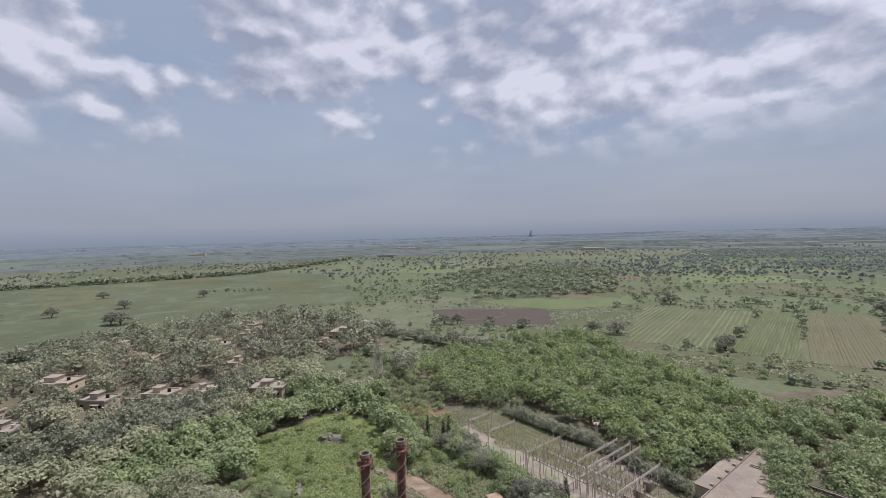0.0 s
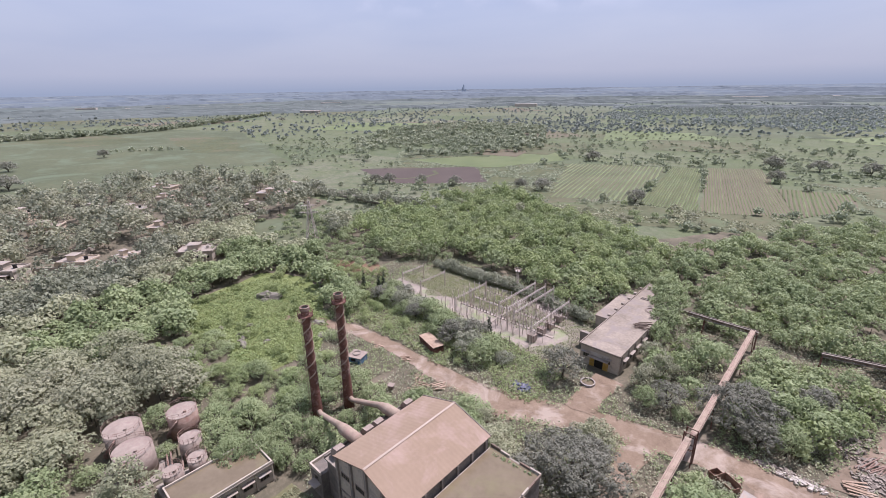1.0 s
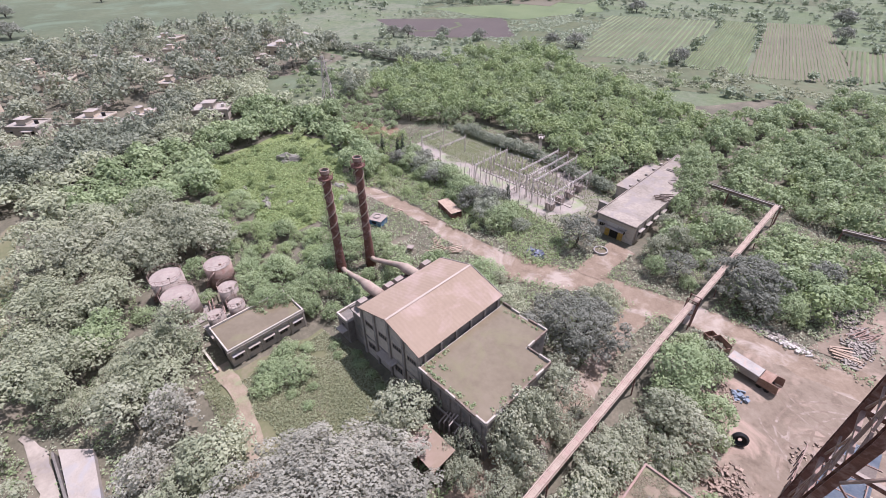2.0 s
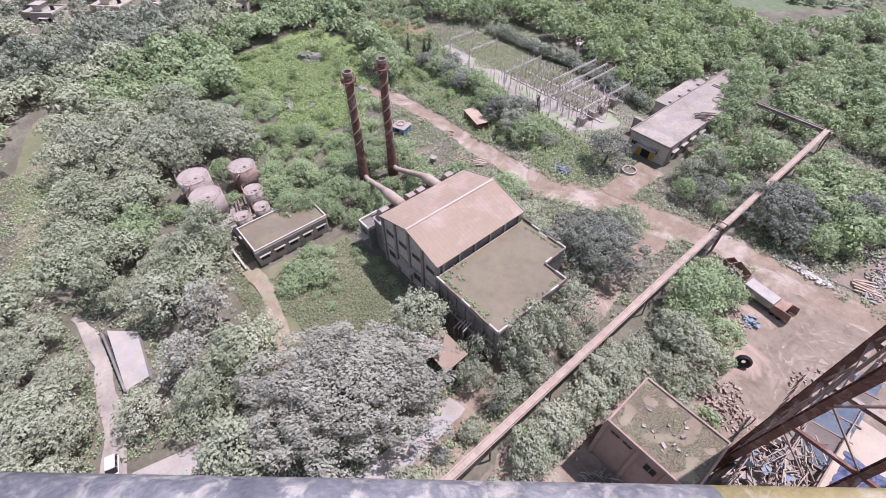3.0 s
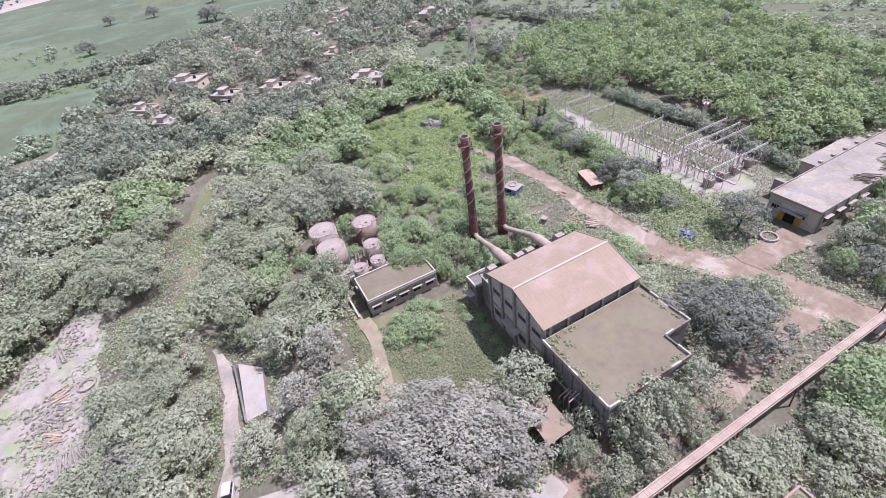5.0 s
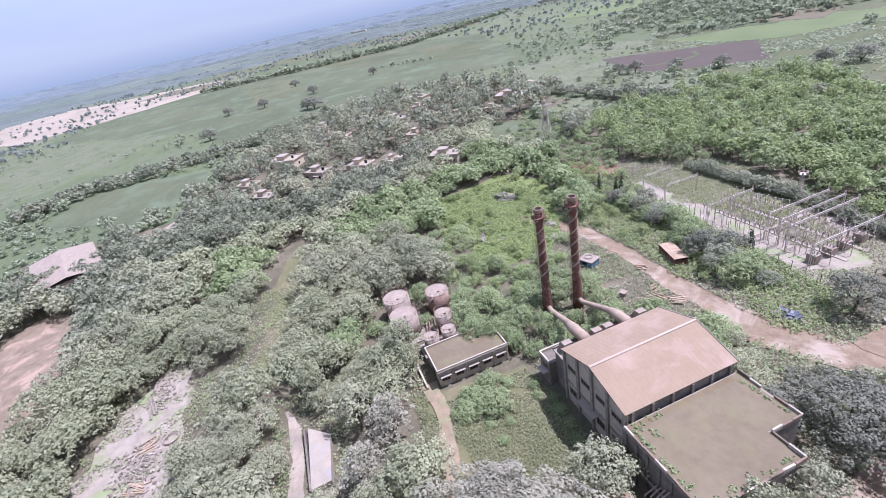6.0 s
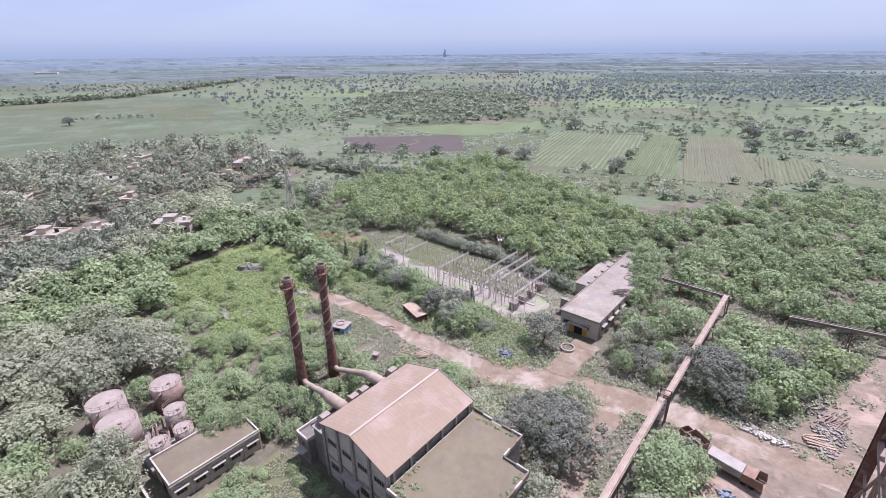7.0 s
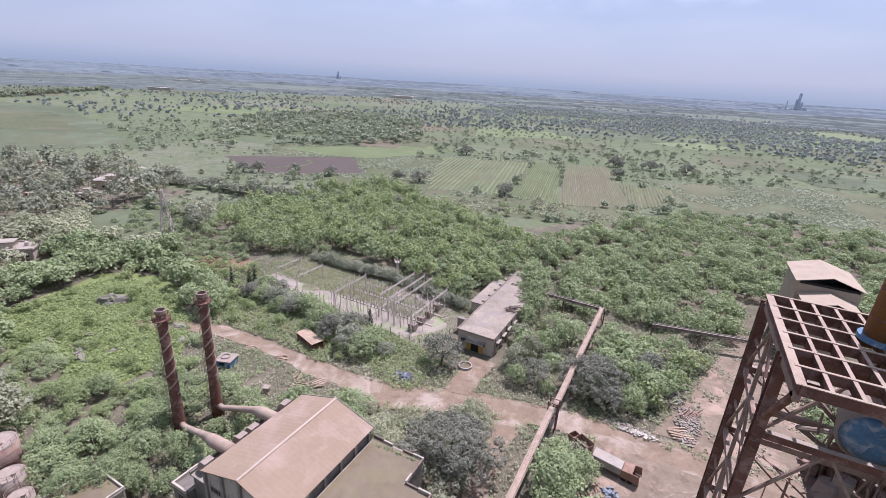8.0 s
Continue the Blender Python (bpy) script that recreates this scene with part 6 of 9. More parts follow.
def skip_box(x, y, turn, l, w, h, name, label, mat, z=0.17, roof=False):
    """An open or roofed rusty steel body."""
    ob = thing(name, label, "skip", (x, y, z), turn)
    for lo, hi in (((-l / 2, -w / 2, 0.35), (l / 2, -w / 2 + 0.08, h)), ((-l / 2, w / 2 - 0.08, 0.35), (l / 2, w / 2, h)), ((-l / 2, -w / 2 + 0.08, 0.35), (-l / 2 + 0.08, w / 2 - 0.08, h)), ((l / 2 - 0.08, -w / 2 + 0.08, 0.35), (l / 2, w / 2 - 0.08, h * 0.75)), ((-l / 2, -w / 2, 0.27), (l / 2, w / 2, 0.35))):
        part("side", box(bmesh.new(), lo, hi), mat, ob)
    for k in range(int(l / 1.1)):
        for s in (-1, 1):
            part("rib", box(bmesh.new(), (-l / 2 + 0.4 + k * 1.1, s * (w / 2 + 0.04) - 0.04, 0.3), (-l / 2 + 0.55 + k * 1.1, s * (w / 2 + 0.04) + 0.04, h)), RUST, ob)
    for s in (-1, 1):
        part("skid", box(bmesh.new(), (-l / 2, s * w * 0.3 - 0.1, 0), (l / 2, s * w * 0.3 + 0.1, 0.27)), RUST_DARK, ob)
    if roof:
        rnd = random.Random(2)
        for k in range(7):
            x0 = -l / 2 - 0.1 + k * (l + 0.2) / 7
            part("plank", box(bmesh.new(), (x0, -w / 2 - 0.1, h + rnd.uniform(0.0, 0.06)), (x0 + (l + 0.2) / 7 - 0.03, w / 2 + 0.1, h + 0.1)), PLANK, ob, "sun-bleached timber plank")
    return ob


skip_box(-73.5, 73.6, -17, 7.6, 3.0, 2.1, "truck_body", "rusty abandoned truck body with a planked top", RUST, 0.05, True)
skip_box(-5.6, 74.3, -30, 3.0, 2.2, 1.7, "skip", "small rusty open skip", RUST_ORANGE, 0.33)
skip_box(-7.6, 75.4, -30, 1.4, 1.9, 1.5, "skip", "small rusty open skip", RUST_ORANGE, 0.17)
cabin = thing("blue_cabin", "blue steel cabin with a round tank on its pale roof", "cabin", (-82.9, 56.9, 0), 20)
part("body", box(bmesh.new(), (-1.8, -1.6, 0.2), (1.8, 1.6, 1.9), 0.04), BLUE, cabin)
part("roof", box(bmesh.new(), (-2.0, -1.8, 1.9), (2.0, 1.8, 2.05), 0.03), PLATE, cabin, "dusty pale roof plate")
bm = bmesh.new()
ring(bm, (-0.3, 0.2, 2.18), 0.95, 0.13, 18)
part("ring", bm, CONCRETE, cabin, "round collar")
part("window", box(bmesh.new(), (-0.9, -1.64, 0.9), (0.4, -1.59, 1.6)), DARK, cabin)
bm = box(bmesh.new(), (-0.6, -0.55, 0), (0.6, 0.55, 1.2), 0.15)
box(bm, (-0.75, -0.7, 1.2), (0.75, 0.7, 1.32), 0.04)
lone("white_tank", bm, PLATE, "small white plastic tank among the weeds", "tank", (-68, 54.9, 0), 25)


def car(name, x, y, turn, label, long_roof):
    """A small boxy car: lower body, tapered cabin with glass all round, bumpers, lamps and wheels."""
    ob = thing(name, label, "car", (x, y, 0.3), turn, "parked cars")
    ob.scale = (0.88, 0.88, 0.92)

    def shell(rows, bevel):
        """A hull lofted through upright rectangles: x, half width, low, high."""
        bm = bmesh.new()
        loops = [[bm.verts.new((px, sy * w, z)) for sy, z in ((-1, lo), (1, lo), (1, hi), (-1, hi))] for px, w, lo, hi in rows]
        for a, b in zip(loops, loops[1:]):
            for q in range(4):
                bm.faces.new((a[q], a[(q + 1) % 4], b[(q + 1) % 4], b[q]))
        bm.faces.new(loops[0])
        bm.faces.new(loops[-1][::-1])
        bmesh.ops.recalc_face_normals(bm, faces=bm.faces[:])
        bmesh.ops.bevel(bm, geom=bm.edges[:], offset=bevel, segments=2, affect="EDGES")
        return bm

    back = -1.95 if long_roof else -1.2
    part("body", shell([(-2.0, 0.78, 0.42, 0.95), (-1.9, 0.84, 0.32, 1.02), (0.75, 0.85, 0.3, 1.02), (1.85, 0.80, 0.32, 0.92), (2.0, 0.72, 0.42, 0.8)], 0.05), WHITE, ob, "dusty white body")
    part("cabin", shell([(back, 0.74, 1.0, 1.3), (back + 0.18, 0.70, 1.0, 1.72), (0.15, 0.70, 1.0, 1.74), (0.85, 0.74, 1.0, 1.08)], 0.03), DARK, ob, "dark glass all round")
    part("roof", shell([(back + 0.1, 0.69, 1.71, 1.79), (back + 0.4, 0.71, 1.72, 1.83), (0.12, 0.70, 1.72, 1.82), (0.3, 0.64, 1.64, 1.7)], 0.02), WHITE, ob, "dusty white roof")
    for sy in (-1, 1):
        for px in ([back + 0.25, -0.75, 0.1] if long_roof else [back + 0.25, 0.1]):
            part("pillar", beam(bmesh.new(), (px, sy * 0.735, 1.0), (px, sy * 0.70, 1.74), 0.09, 0.04), WHITE, ob)
        for px in (-1.25, 1.25):
            wheel = part("wheel", rod(bmesh.new(), (px, sy * 0.86, 0.33), (px, sy * 0.62, 0.33), 0.33, seg=18), DARK, ob, "black tyre")
            part("rim", rod(bmesh.new(), (px, sy * 0.87, 0.33), (px, sy * 0.84, 0.33), 0.18, seg=12), PLATE, wheel)
        part("headlight", box(bmesh.new(), (1.93, sy * 0.58 - 0.12, 0.66), (2.02, sy * 0.58 + 0.12, 0.8), 0.02), PLATE, ob, "dull headlight")
    for px in (-2.05, 2.03):
        part("bumper", box(bmesh.new(), (px - 0.06, -0.74, 0.4), (px + 0.06, 0.74, 0.56), 0.03), DARK, ob, "dark bumper")


car("jeep", -43.0, -20.4, -14, "small dusty white utility car on the lane", True)
car("saloon_car", -37.3, -20.6, -12, "small white car parked beside the apron", False)
bm = bmesh.new()
ring(bm, (0, 0, 0.75), 0.85, 0.36, 24)
ring(bm, (0, 0, 0.75), 0.42, 0.14, 20)
bm.transform(pose(0, 0, 1.15, 70, 0, 0) @ pose(0, 0, -0.75))
lone("tyre", bm, DARK, "large black loader tyre leaning in the weeds", "tyre", (3.3, 56.9, 0.32), 25)

# shed roofs beside the annex
shed = thing("lean_to", "brown-roofed lean-to shed under the great tree", "shed")
bm = bmesh.new()
v = [bm.verts.new(p) for p in ((-31.2, 20.8, 3.9), (-23.8, 20.6, 3.9), (-23.6, 24.6, 4.9), (-31.2, 24.6, 4.9), (-31.2, 20.8, 4.0), (-23.8, 20.6, 4.0), (-23.6, 24.6, 5.0), (-31.2, 24.6, 5.0))]
for f in ((0, 3, 2, 1), (4, 5, 6, 7), (0, 1, 5, 4), (1, 2, 6, 5), (2, 3, 7, 6), (3, 0, 4, 7)):
    bm.faces.new([v[i] for i in f])
part("roof", bm, ROOF, shed, "dusty brown roof sheet")
for x in (-31, -27.4, -24):
    for y, z in ((21, 3.85), (24.4, 4.8)):
        part("post", beam(bmesh.new(), (x, y, 0), (x, y, z), 0.16), RUST, shed)
part("back_wall", box(bmesh.new(), (-31, 24.45, 0), (-24, 24.6, 4.6)), DARK_WALL, shed)
bm = bmesh.new()
for k in range(9):
    x = -28.5 + k * 0.7
    pipe_along(bm, [(x, 26.2 + (k % 3) * 0.3, 0), (x, 26.2 + (k % 3) * 0.3, 4.5 + (k % 4) * 0.5), (x, 28.0, 5.2 + (k % 4) * 0.5)], 0.11, 7)
lone("riser_pipes", bm, PLATE, "row of dusty pipes rising along the annex wall", "pipes")
lone("low_wall", box(bmesh.new(), (-66.6, -16.2, 0), (-53.3, -15.85, 1.35), 0.03), DARK_WALL, "low dark wall along the lane", "wall", kind="structure")


# ---------------------------------------------------------------- rubble, timber, rock
def rubble(name, centre, spread, count, size, mat, label, seed, z=0.1):
    """Uncounted broken pieces lying in a heap."""
    rnd = random.Random(seed)
    bm = bmesh.new()
    for k in range(count):
        r = rnd.random() ** 0.7
        a = rnd.uniform(0, 6.283)
        x, y = spread[0] * r * math.cos(a), spread[1] * r * math.sin(a)
        s = size * rnd.uniform(0.4, 1.5)
        m = pose(x, y, z + s * 0.2 + (1 - r) * size * 0.5, rnd.uniform(-25, 25), rnd.uniform(-25, 25), rnd.uniform(0, 180))
        w = (s * rnd.uniform(0.7, 1.6), s * rnd.uniform(0.5, 1.0), s * rnd.uniform(0.3, 0.8))
        box(bm, (-w[0] / 2, -w[1] / 2, -w[2] / 2), (w[0] / 2, w[1] / 2, w[2] / 2), 0, m)
    return lone(name, bm, mat, label, "rubble", (*centre, 0), kind="stuff")


for i, (c, s, n, size) in enumerate([((-48, 73.6), (3.6, 1.8), 60, 0.5), ((1.5, 84.6), (6, 1.2), 130, 0.6), ((8.8, 104), (3, 8), 200, 0.6), ((12, 92), (2.6, 7), 170, 0.6), ((10, 116), (2.2, 6), 90, 0.5), ((-46, 61.5), (5, 2.2), 60, 0.5),
                                     ((-56, 55.0), (3.5, 3), 60, 0.45), ((-0.5, 62.5), (2.2, 3), 70, 0.4), ((-74, -47), (8, 5), 160, 0.55), ((-95, -46), (7, 3), 90, 0.5), ((-60, -46), (5, 5), 120, 0.5), ((4.5, 49), (2, 5), 90, 0.5),
                                     ((-39.5, 50.2), (8, 0.9), 60, 0.6), ((16, 52), (5, 6), 150, 0.6), ((-88, -28), (2.5, 2), 30, 0.6), ((12, 60), (3, 6), 60, 0.5), ((-20, 50), (2.5, 4), 70, 0.4), ((-52, -12), (2.5, 2), 40, 0.35)]):
    rubble("rubble", c, s, int(n * 1.5), size * 0.72, SPOIL if c[0] > -6 and c[1] < 66 or i in (5, 6, 16) else RUBBLE, "heap of broken concrete and stones", 40 + i, 0.34 if c[0] > -5 and c[1] < 80 else 0.16)
rubble("rubble", (-2.0, 63.5), (3.0, 4.0), 160, 0.3, SPOIL, "scattered brown debris on the yard", 61, 0.33)
rubble("rubble", (7, 49), (6, 3.5), 200, 0.32, SPOIL, "scattered brown debris round the store", 62, 0.08)
rubble("rubble", (-6.5, 30), (2.5, 6), 120, 0.3, SPOIL, "scattered brown debris round the store", 63, 0.08)
rubble("rubble", (2, 33.5), (4.6, 3.6), 26, 0.3, RUBBLE, "bits of broken slab on the grassy roof", 64, 10.0)


def root_heap(x, y, wide, count, seed, label):
    """Curled pale offcuts thrown on a heap."""
    rnd = random.Random(seed)
    bm = bmesh.new()
    for k in range(count):
        a, r = rnd.uniform(0, 6.28), wide * math.sqrt(rnd.random())
        p = Vector((x + r * math.cos(a), y + r * math.sin(a), 0.2 + rnd.random() * (1.4 - r / wide)))
        way, pts = Vector((rnd.uniform(-1, 1), rnd.uniform(-1, 1), rnd.uniform(-0.2, 0.4))), [p]
        for q in range(4):
            way = (way + Vector((rnd.uniform(-0.8, 0.8), rnd.uniform(-0.8, 0.8), rnd.uniform(-0.4, 0.3)))).normalized()
            nxt = pts[-1] + way * 0.5
            nxt.z = max(0.15, nxt.z)
            pts.append(nxt)
        pipe_along(bm, pts, [0.07, 0.075, 0.07, 0.06, 0.04], 6)
    lone("root_heap", bm, RUBBLE, label, "debris", kind="stuff", smooth=True)


root_heap(-0.2, 26.2, 2.0, 70, 5, "heap of pale curled offcuts beside the store")
root_heap(4.6, 27.0, 1.6, 50, 6, "heap of pale curled offcuts beside the store")


def ruts(name, way, gauge, label, seed):
    """A pair of tyre tracks pressed into the yard."""
    for s in (-1, 1):
        line = []
        for k, (p, q) in enumerate(zip(way, way[1:] + [(2 * way[-1][0] - way[-2][0], 2 * way[-1][1] - way[-2][1])])):
            d = (Vector(q) - Vector(p)).normalized()
            line.append(tuple(Vector(p) + Vector((-d.y, d.x)) * gauge * s / 2))
        sheet(name, ribbon(line, 0.34), 0.335 + seed * 0.003, TRACK_SOIL, label, "track", 0.05, 0.7)


TRACK_SOIL = material("pressed_soil", [(0.26, 0.20, 0.152), (0.31, 0.245, 0.19)], 0.5, 3, 0.95, 0, 0.5, 0, ((0.35, 0.28, 0.22), 0.5, 0.5))
for i, (cx, cy, r, a0, a1) in enumerate(((20, 66, 13, 100, 240), (22, 67, 10.5, 110, 250), (17, 60, 9, 60, 190), (14, 78, 12, 190, 300), (26, 60, 17, 120, 200), (10, 66, 5.5, 200, 330))):
    ruts("tyre_track", [(cx + r * math.cos(radians(a0 + (a1 - a0) * k / 11)), cy + 0.8 * r * math.sin(radians(a0 + (a1 - a0) * k / 11))) for k in range(12)], 1.7, "faint tyre tracks in the dusty yard", i)
rubble("plastic_waste", (-46.2, 74.6), (2.4, 1.3), 40, 0.7, SHEET, "blue plastic sheeting waste beside the road", 71, 0.2)
rubble("plastic_waste", (0.8, 66.0), (1.2, 1.5), 30, 0.5, BLUE_SHEET, "faded blue sacks on the yard", 72, 0.35)
rubble("plastic_waste", (3.5, 83.9), (3.6, 0.8), 70, 0.45, WHITE, "white plastic waste beside the road", 73, 0.2)
rubble("plastic_waste", (18.5, 46.5), (2.4, 2.2), 60, 0.9, SHEET, "dark blue tarpaulin heap", 74, 0.5)


def timber_pile(x, y, turn, count, long, spread, label, seed, mat=PLANK, z=0.12, r=0.0):
    rnd = random.Random(seed)
    ob = thing("timber_pile" if not r else "pipe_pile", label, "timber" if not r else "pipes", (x, y, 0), turn)
    for k in range(count):
        a = radians(rnd.uniform(-14, 14))
        l = long * rnd.uniform(0.6, 1.1)
        cx, cy, cz = rnd.uniform(-0.6, 0.6), (k / count - 0.5) * spread + rnd.uniform(-0.2, 0.2), z + 0.1 + (k % 3) * 0.14
        d = Vector((math.cos(a), math.sin(a), rnd.uniform(-0.02, 0.03))) * l / 2
        c = Vector((cx, cy, cz))
        if r:
            part("pipe", rod(bmesh.new(), c - d, c + d, r, seg=9), mat, ob)
        else:
            part("plank", beam(bmesh.new(), c - d, c + d, rnd.uniform(0.18, 0.4), 0.08), mat, ob)


timber_pile(-83.5, 75.0, 60, 9, 3.0, 2.6, "stack of weathered planks beside the road", 1)
timber_pile(-64.0, 60.0, 20, 10, 3.4, 2.6, "scattered weathered planks by the road", 2)
timber_pile(-60.6, 62.6, 60, 12, 3.0, 2.4, "stack of weathered timber", 3)
timber_pile(-66.5, 61.8, 100, 6, 2.6, 1.8, "stack of weathered timber", 4)
timber_pile(-74.5, 65.2, 30, 7, 2.4, 1.6, "pile of old boards at the road edge", 5, PLANK, 0.2)
timber_pile(-84.0, 64.4, 10, 7, 2.0, 1.6, "pile of old boards at the road edge", 6, PLANK, 0.2)
timber_pile(-63.5, -42.5, 15, 14, 6.5, 4.5, "stack of grey concrete poles", 7, CONCRETE, 0.15, 0.14)
timber_pile(-91, -47.2, 20, 5, 7.0, 1.4, "row of long grey pipes", 8, CONCRETE, 0.15, 0.16)
timber_pile(-70, -46, 60, 8, 5.0, 3.0, "stack of pale boards", 9)
timber_pile(-80, -46, 100, 6, 4.0, 3.0, "stack of pale boards", 10)
timber_pile(12.2, 96, 70, 10, 5.0, 3.0, "heap of old beams and pipes", 11, RUST_PALE, 0.3, 0.12)
timber_pile(10.5, 88.5, 20, 9, 4.0, 3.0, "heap of old beams", 12, PLANK, 0.3)
timber_pile(-41.5, 55.5, -20, 2, 4.0, 0.6, "pale pipe lying beside the hall", 13, WHITE, 0.2, 0.16)
for x, y, t in ((-106.2, -50.2, 20), (-107.6, -48.2, 55)):
    bm = bmesh.new()
    pipe_along(bm, [(-1.5, 0, 0.9), (-1.3, 0, 0.9), (1.3, 0, 0.9), (1.5, 0, 0.9)], [0.35, 0.8, 0.8, 0.35], 18)
    box(bm, (-1, -0.5, 0), (-0.8, 0.5, 0.5))
    box(bm, (0.8, -0.5, 0), (1.0, 0.5, 0.5))
    lone("drum_tank", bm, WHITE, "pale horizontal drum tank on cradles", "tank", (x, y, 0.12), t, "drum tanks")
bm = bmesh.new()
ring(bm, (0, 0, 0.3), 1.6, 0.12, 20)
ring(bm, (0.3, 0.1, 0.45), 1.35, 0.12, 20)
lone("hose_coil", bm, PLATE, "coil of pale hose on the storage ground", "hose", (-79.5, -41.6, 0.12))


def rock(x, y, r, h, seed):
    bm = bmesh.new()
    bmesh.ops.create_icosphere(bm, subdivisions=3, radius=1.0)
    for v in bm.verts:
        k = 1 + 0.6 * noise.noise(v.co * 1.4 + Vector((seed, 0, 0))) + 0.25 * noise.noise(v.co * 3.5 + Vector((0, seed, 0)))
        v.co = Vector((v.co.x * r * k, v.co.y * r * 0.5 * k, max(v.co.z * h * k, -0.1)))
    lone("boulder", bm, STONE, "pale rock outcrop in the meadow", "rock", (x, y, 0.05), seed * 40, "meadow boulders")


for i, (x, y, r, h) in enumerate([(-134.8, 59.5, 4.2, 2.2), (-118, 43.7, 1.7, 0.9), (-115, 42.3, 1.6, 0.8), (-112, 41.0, 1.9, 0.9), (-107.4, 61.5, 2.4, 0.7), (-121, 47, 1.2, 0.7), (-109, 46, 1.2, 0.6), (-101, 58, 1.8, 0.5), (-126, 41, 1.2, 0.6)]):
    rock(x, y, r, h, i + 1)


# ---------------------------------------------------------------- outlying buildings
HOUSE_CREAM = material("sunlit_cream_plaster", [(0.80, 0.68, 0.54), (0.88, 0.76, 0.61), (0.93, 0.83, 0.68)], 0.4, 5, 0.9, 0, 0.1, 0, ((0.40, 0.35, 0.28), 0.5, 0.5))


def house(x, y, size, turn, mat, tall, label, seed):
    rnd = random.Random(seed)
    ob = thing("house", label, "house", (x, y, 0), turn, "settlement houses")
    w, d = size, size * 0.62
    bm = box(bmesh.new(), (-w / 2, -d / 2, 0), (w / 2, d / 2, tall))
    part("wall", bm, mat, ob)
    part("roof", box(bmesh.new(), (-w / 2 - 0.4, -d / 2 - 0.4, tall), (w / 2 + 0.4, d / 2 + 0.4, tall + 0.22)), CONCRETE_PALE, ob, "pale flat roof slab")
    for lo, hi in (((-w / 2 - 0.4, -d / 2 - 0.4, tall + 0.22), (w / 2 + 0.4, -d / 2 - 0.15, tall + 0.75)), ((-w / 2 - 0.4, d / 2 + 0.15, tall + 0.22), (w / 2 + 0.4, d / 2 + 0.4, tall + 0.75)), ((w / 2 + 0.15, -d / 2 - 0.15, tall + 0.22), (w / 2 + 0.4, d / 2 + 0.15, tall + 0.75))):
        part("parapet", box(bmesh.new(), lo, hi), mat, ob)
    part("stair_head", box(bmesh.new(), (-w * 0.2, -d * 0.2, tall + 0.22), (w * 0.08, d * 0.25, tall + 2.3)), mat, ob)
    part("stair_roof", box(bmesh.new(), (-w * 0.24, -d * 0.24, tall + 2.3), (w * 0.12, d * 0.29, tall + 2.45)), CONCRETE_PALE, ob)
    part("water_tank", rod(bmesh.new(), (w * 0.3, 0.4, tall + 0.22), (w * 0.3, 0.4, tall + 1.5), 0.65, seg=12), DARK if seed % 2 else WHITE, ob)
    for s in (-1, 1):
        for k in range(max(2, int(w / 3.5))):
            cx = -w / 2 + (k + 0.5) * w / max(2, int(w / 3.5))
            bm = box(bmesh.new(), (cx - 0.6, s * d / 2 - 0.04, 1.0), (cx + 0.6, s * d / 2 + 0.04, 2.2))
            win = part("window", bm, DARK, ob)
            part("sunshade", box(bmesh.new(), (cx - 0.8, s * (d / 2 + 0.3) - 0.3, 2.3), (cx + 0.8, s * (d / 2 + 0.3) + 0.3, 2.4)), CONCRETE_PALE, win)
    for s in (-1, 1):
        part("window", box(bmesh.new(), (s * w / 2 - 0.04, -0.7, 1.0), (s * w / 2 + 0.04, 0.7, 2.2)), DARK, ob)
    part("porch", box(bmesh.new(), (w * 0.1, -d / 2 - 2.0, 2.5), (w * 0.4, -d / 2, 2.65)), CONCRETE_PALE, ob)
    for xx in (0.12, 0.38):
        part("porch_post", box(bmesh.new(), (w * xx - 0.1, -d / 2 - 1.9, 0), (w * xx + 0.1, -d / 2 - 1.7, 2.5)), mat, ob)


for i, (x, y, s) in enumerate(HOUSES_AT[:12] + HOUSES_AT[13:]):
    house(x, y, s, (35, 48, 130, 40, 50, 42, 60, 44, 20, 55, 48, 30)[i % 12], (HOUSE_CREAM, CREAM_WALL, HOUSE_CREAM)[i % 3], 3.4 if i % 3 else 4.2, "cream flat-roofed house among trees" if i % 3 == 0 else "pale concrete house among trees" if i % 3 == 1 else "sunlit cream flat-roofed house among trees", i)
lone("compound_wall", box(bmesh.new(), (-14, -0.2, 0), (14, 0.2, 1.9), 0.02), CREAM_WALL, "pale compound wall in the settlement", "wall", (-222, 14, 0), 45, kind="structure")
lone("compound_wall", box(bmesh.new(), (-10, -0.2, 0), (10, 0.2, 1.9), 0.02), CREAM_WALL, "pale compound wall in the settlement", "wall", (-236, 30, 0), 135, kind="structure")
lone("compound_wall", box(bmesh.new(), (-38, -0.2, 0), (38, 0.2, 1.2), 0.02), CONCRETE_PALE, "long low pale wall behind the plantation", "wall", (-218, 165, 0), 3, kind="structure")
lone("compound_wall", box(bmesh.new(), (-20, -0.25, 0), (20, 0.25, 2.0), 0.02), WHITE, "long pale wall beside the pasture", "wall", (-345, -75, 0), 75, kind="structure")

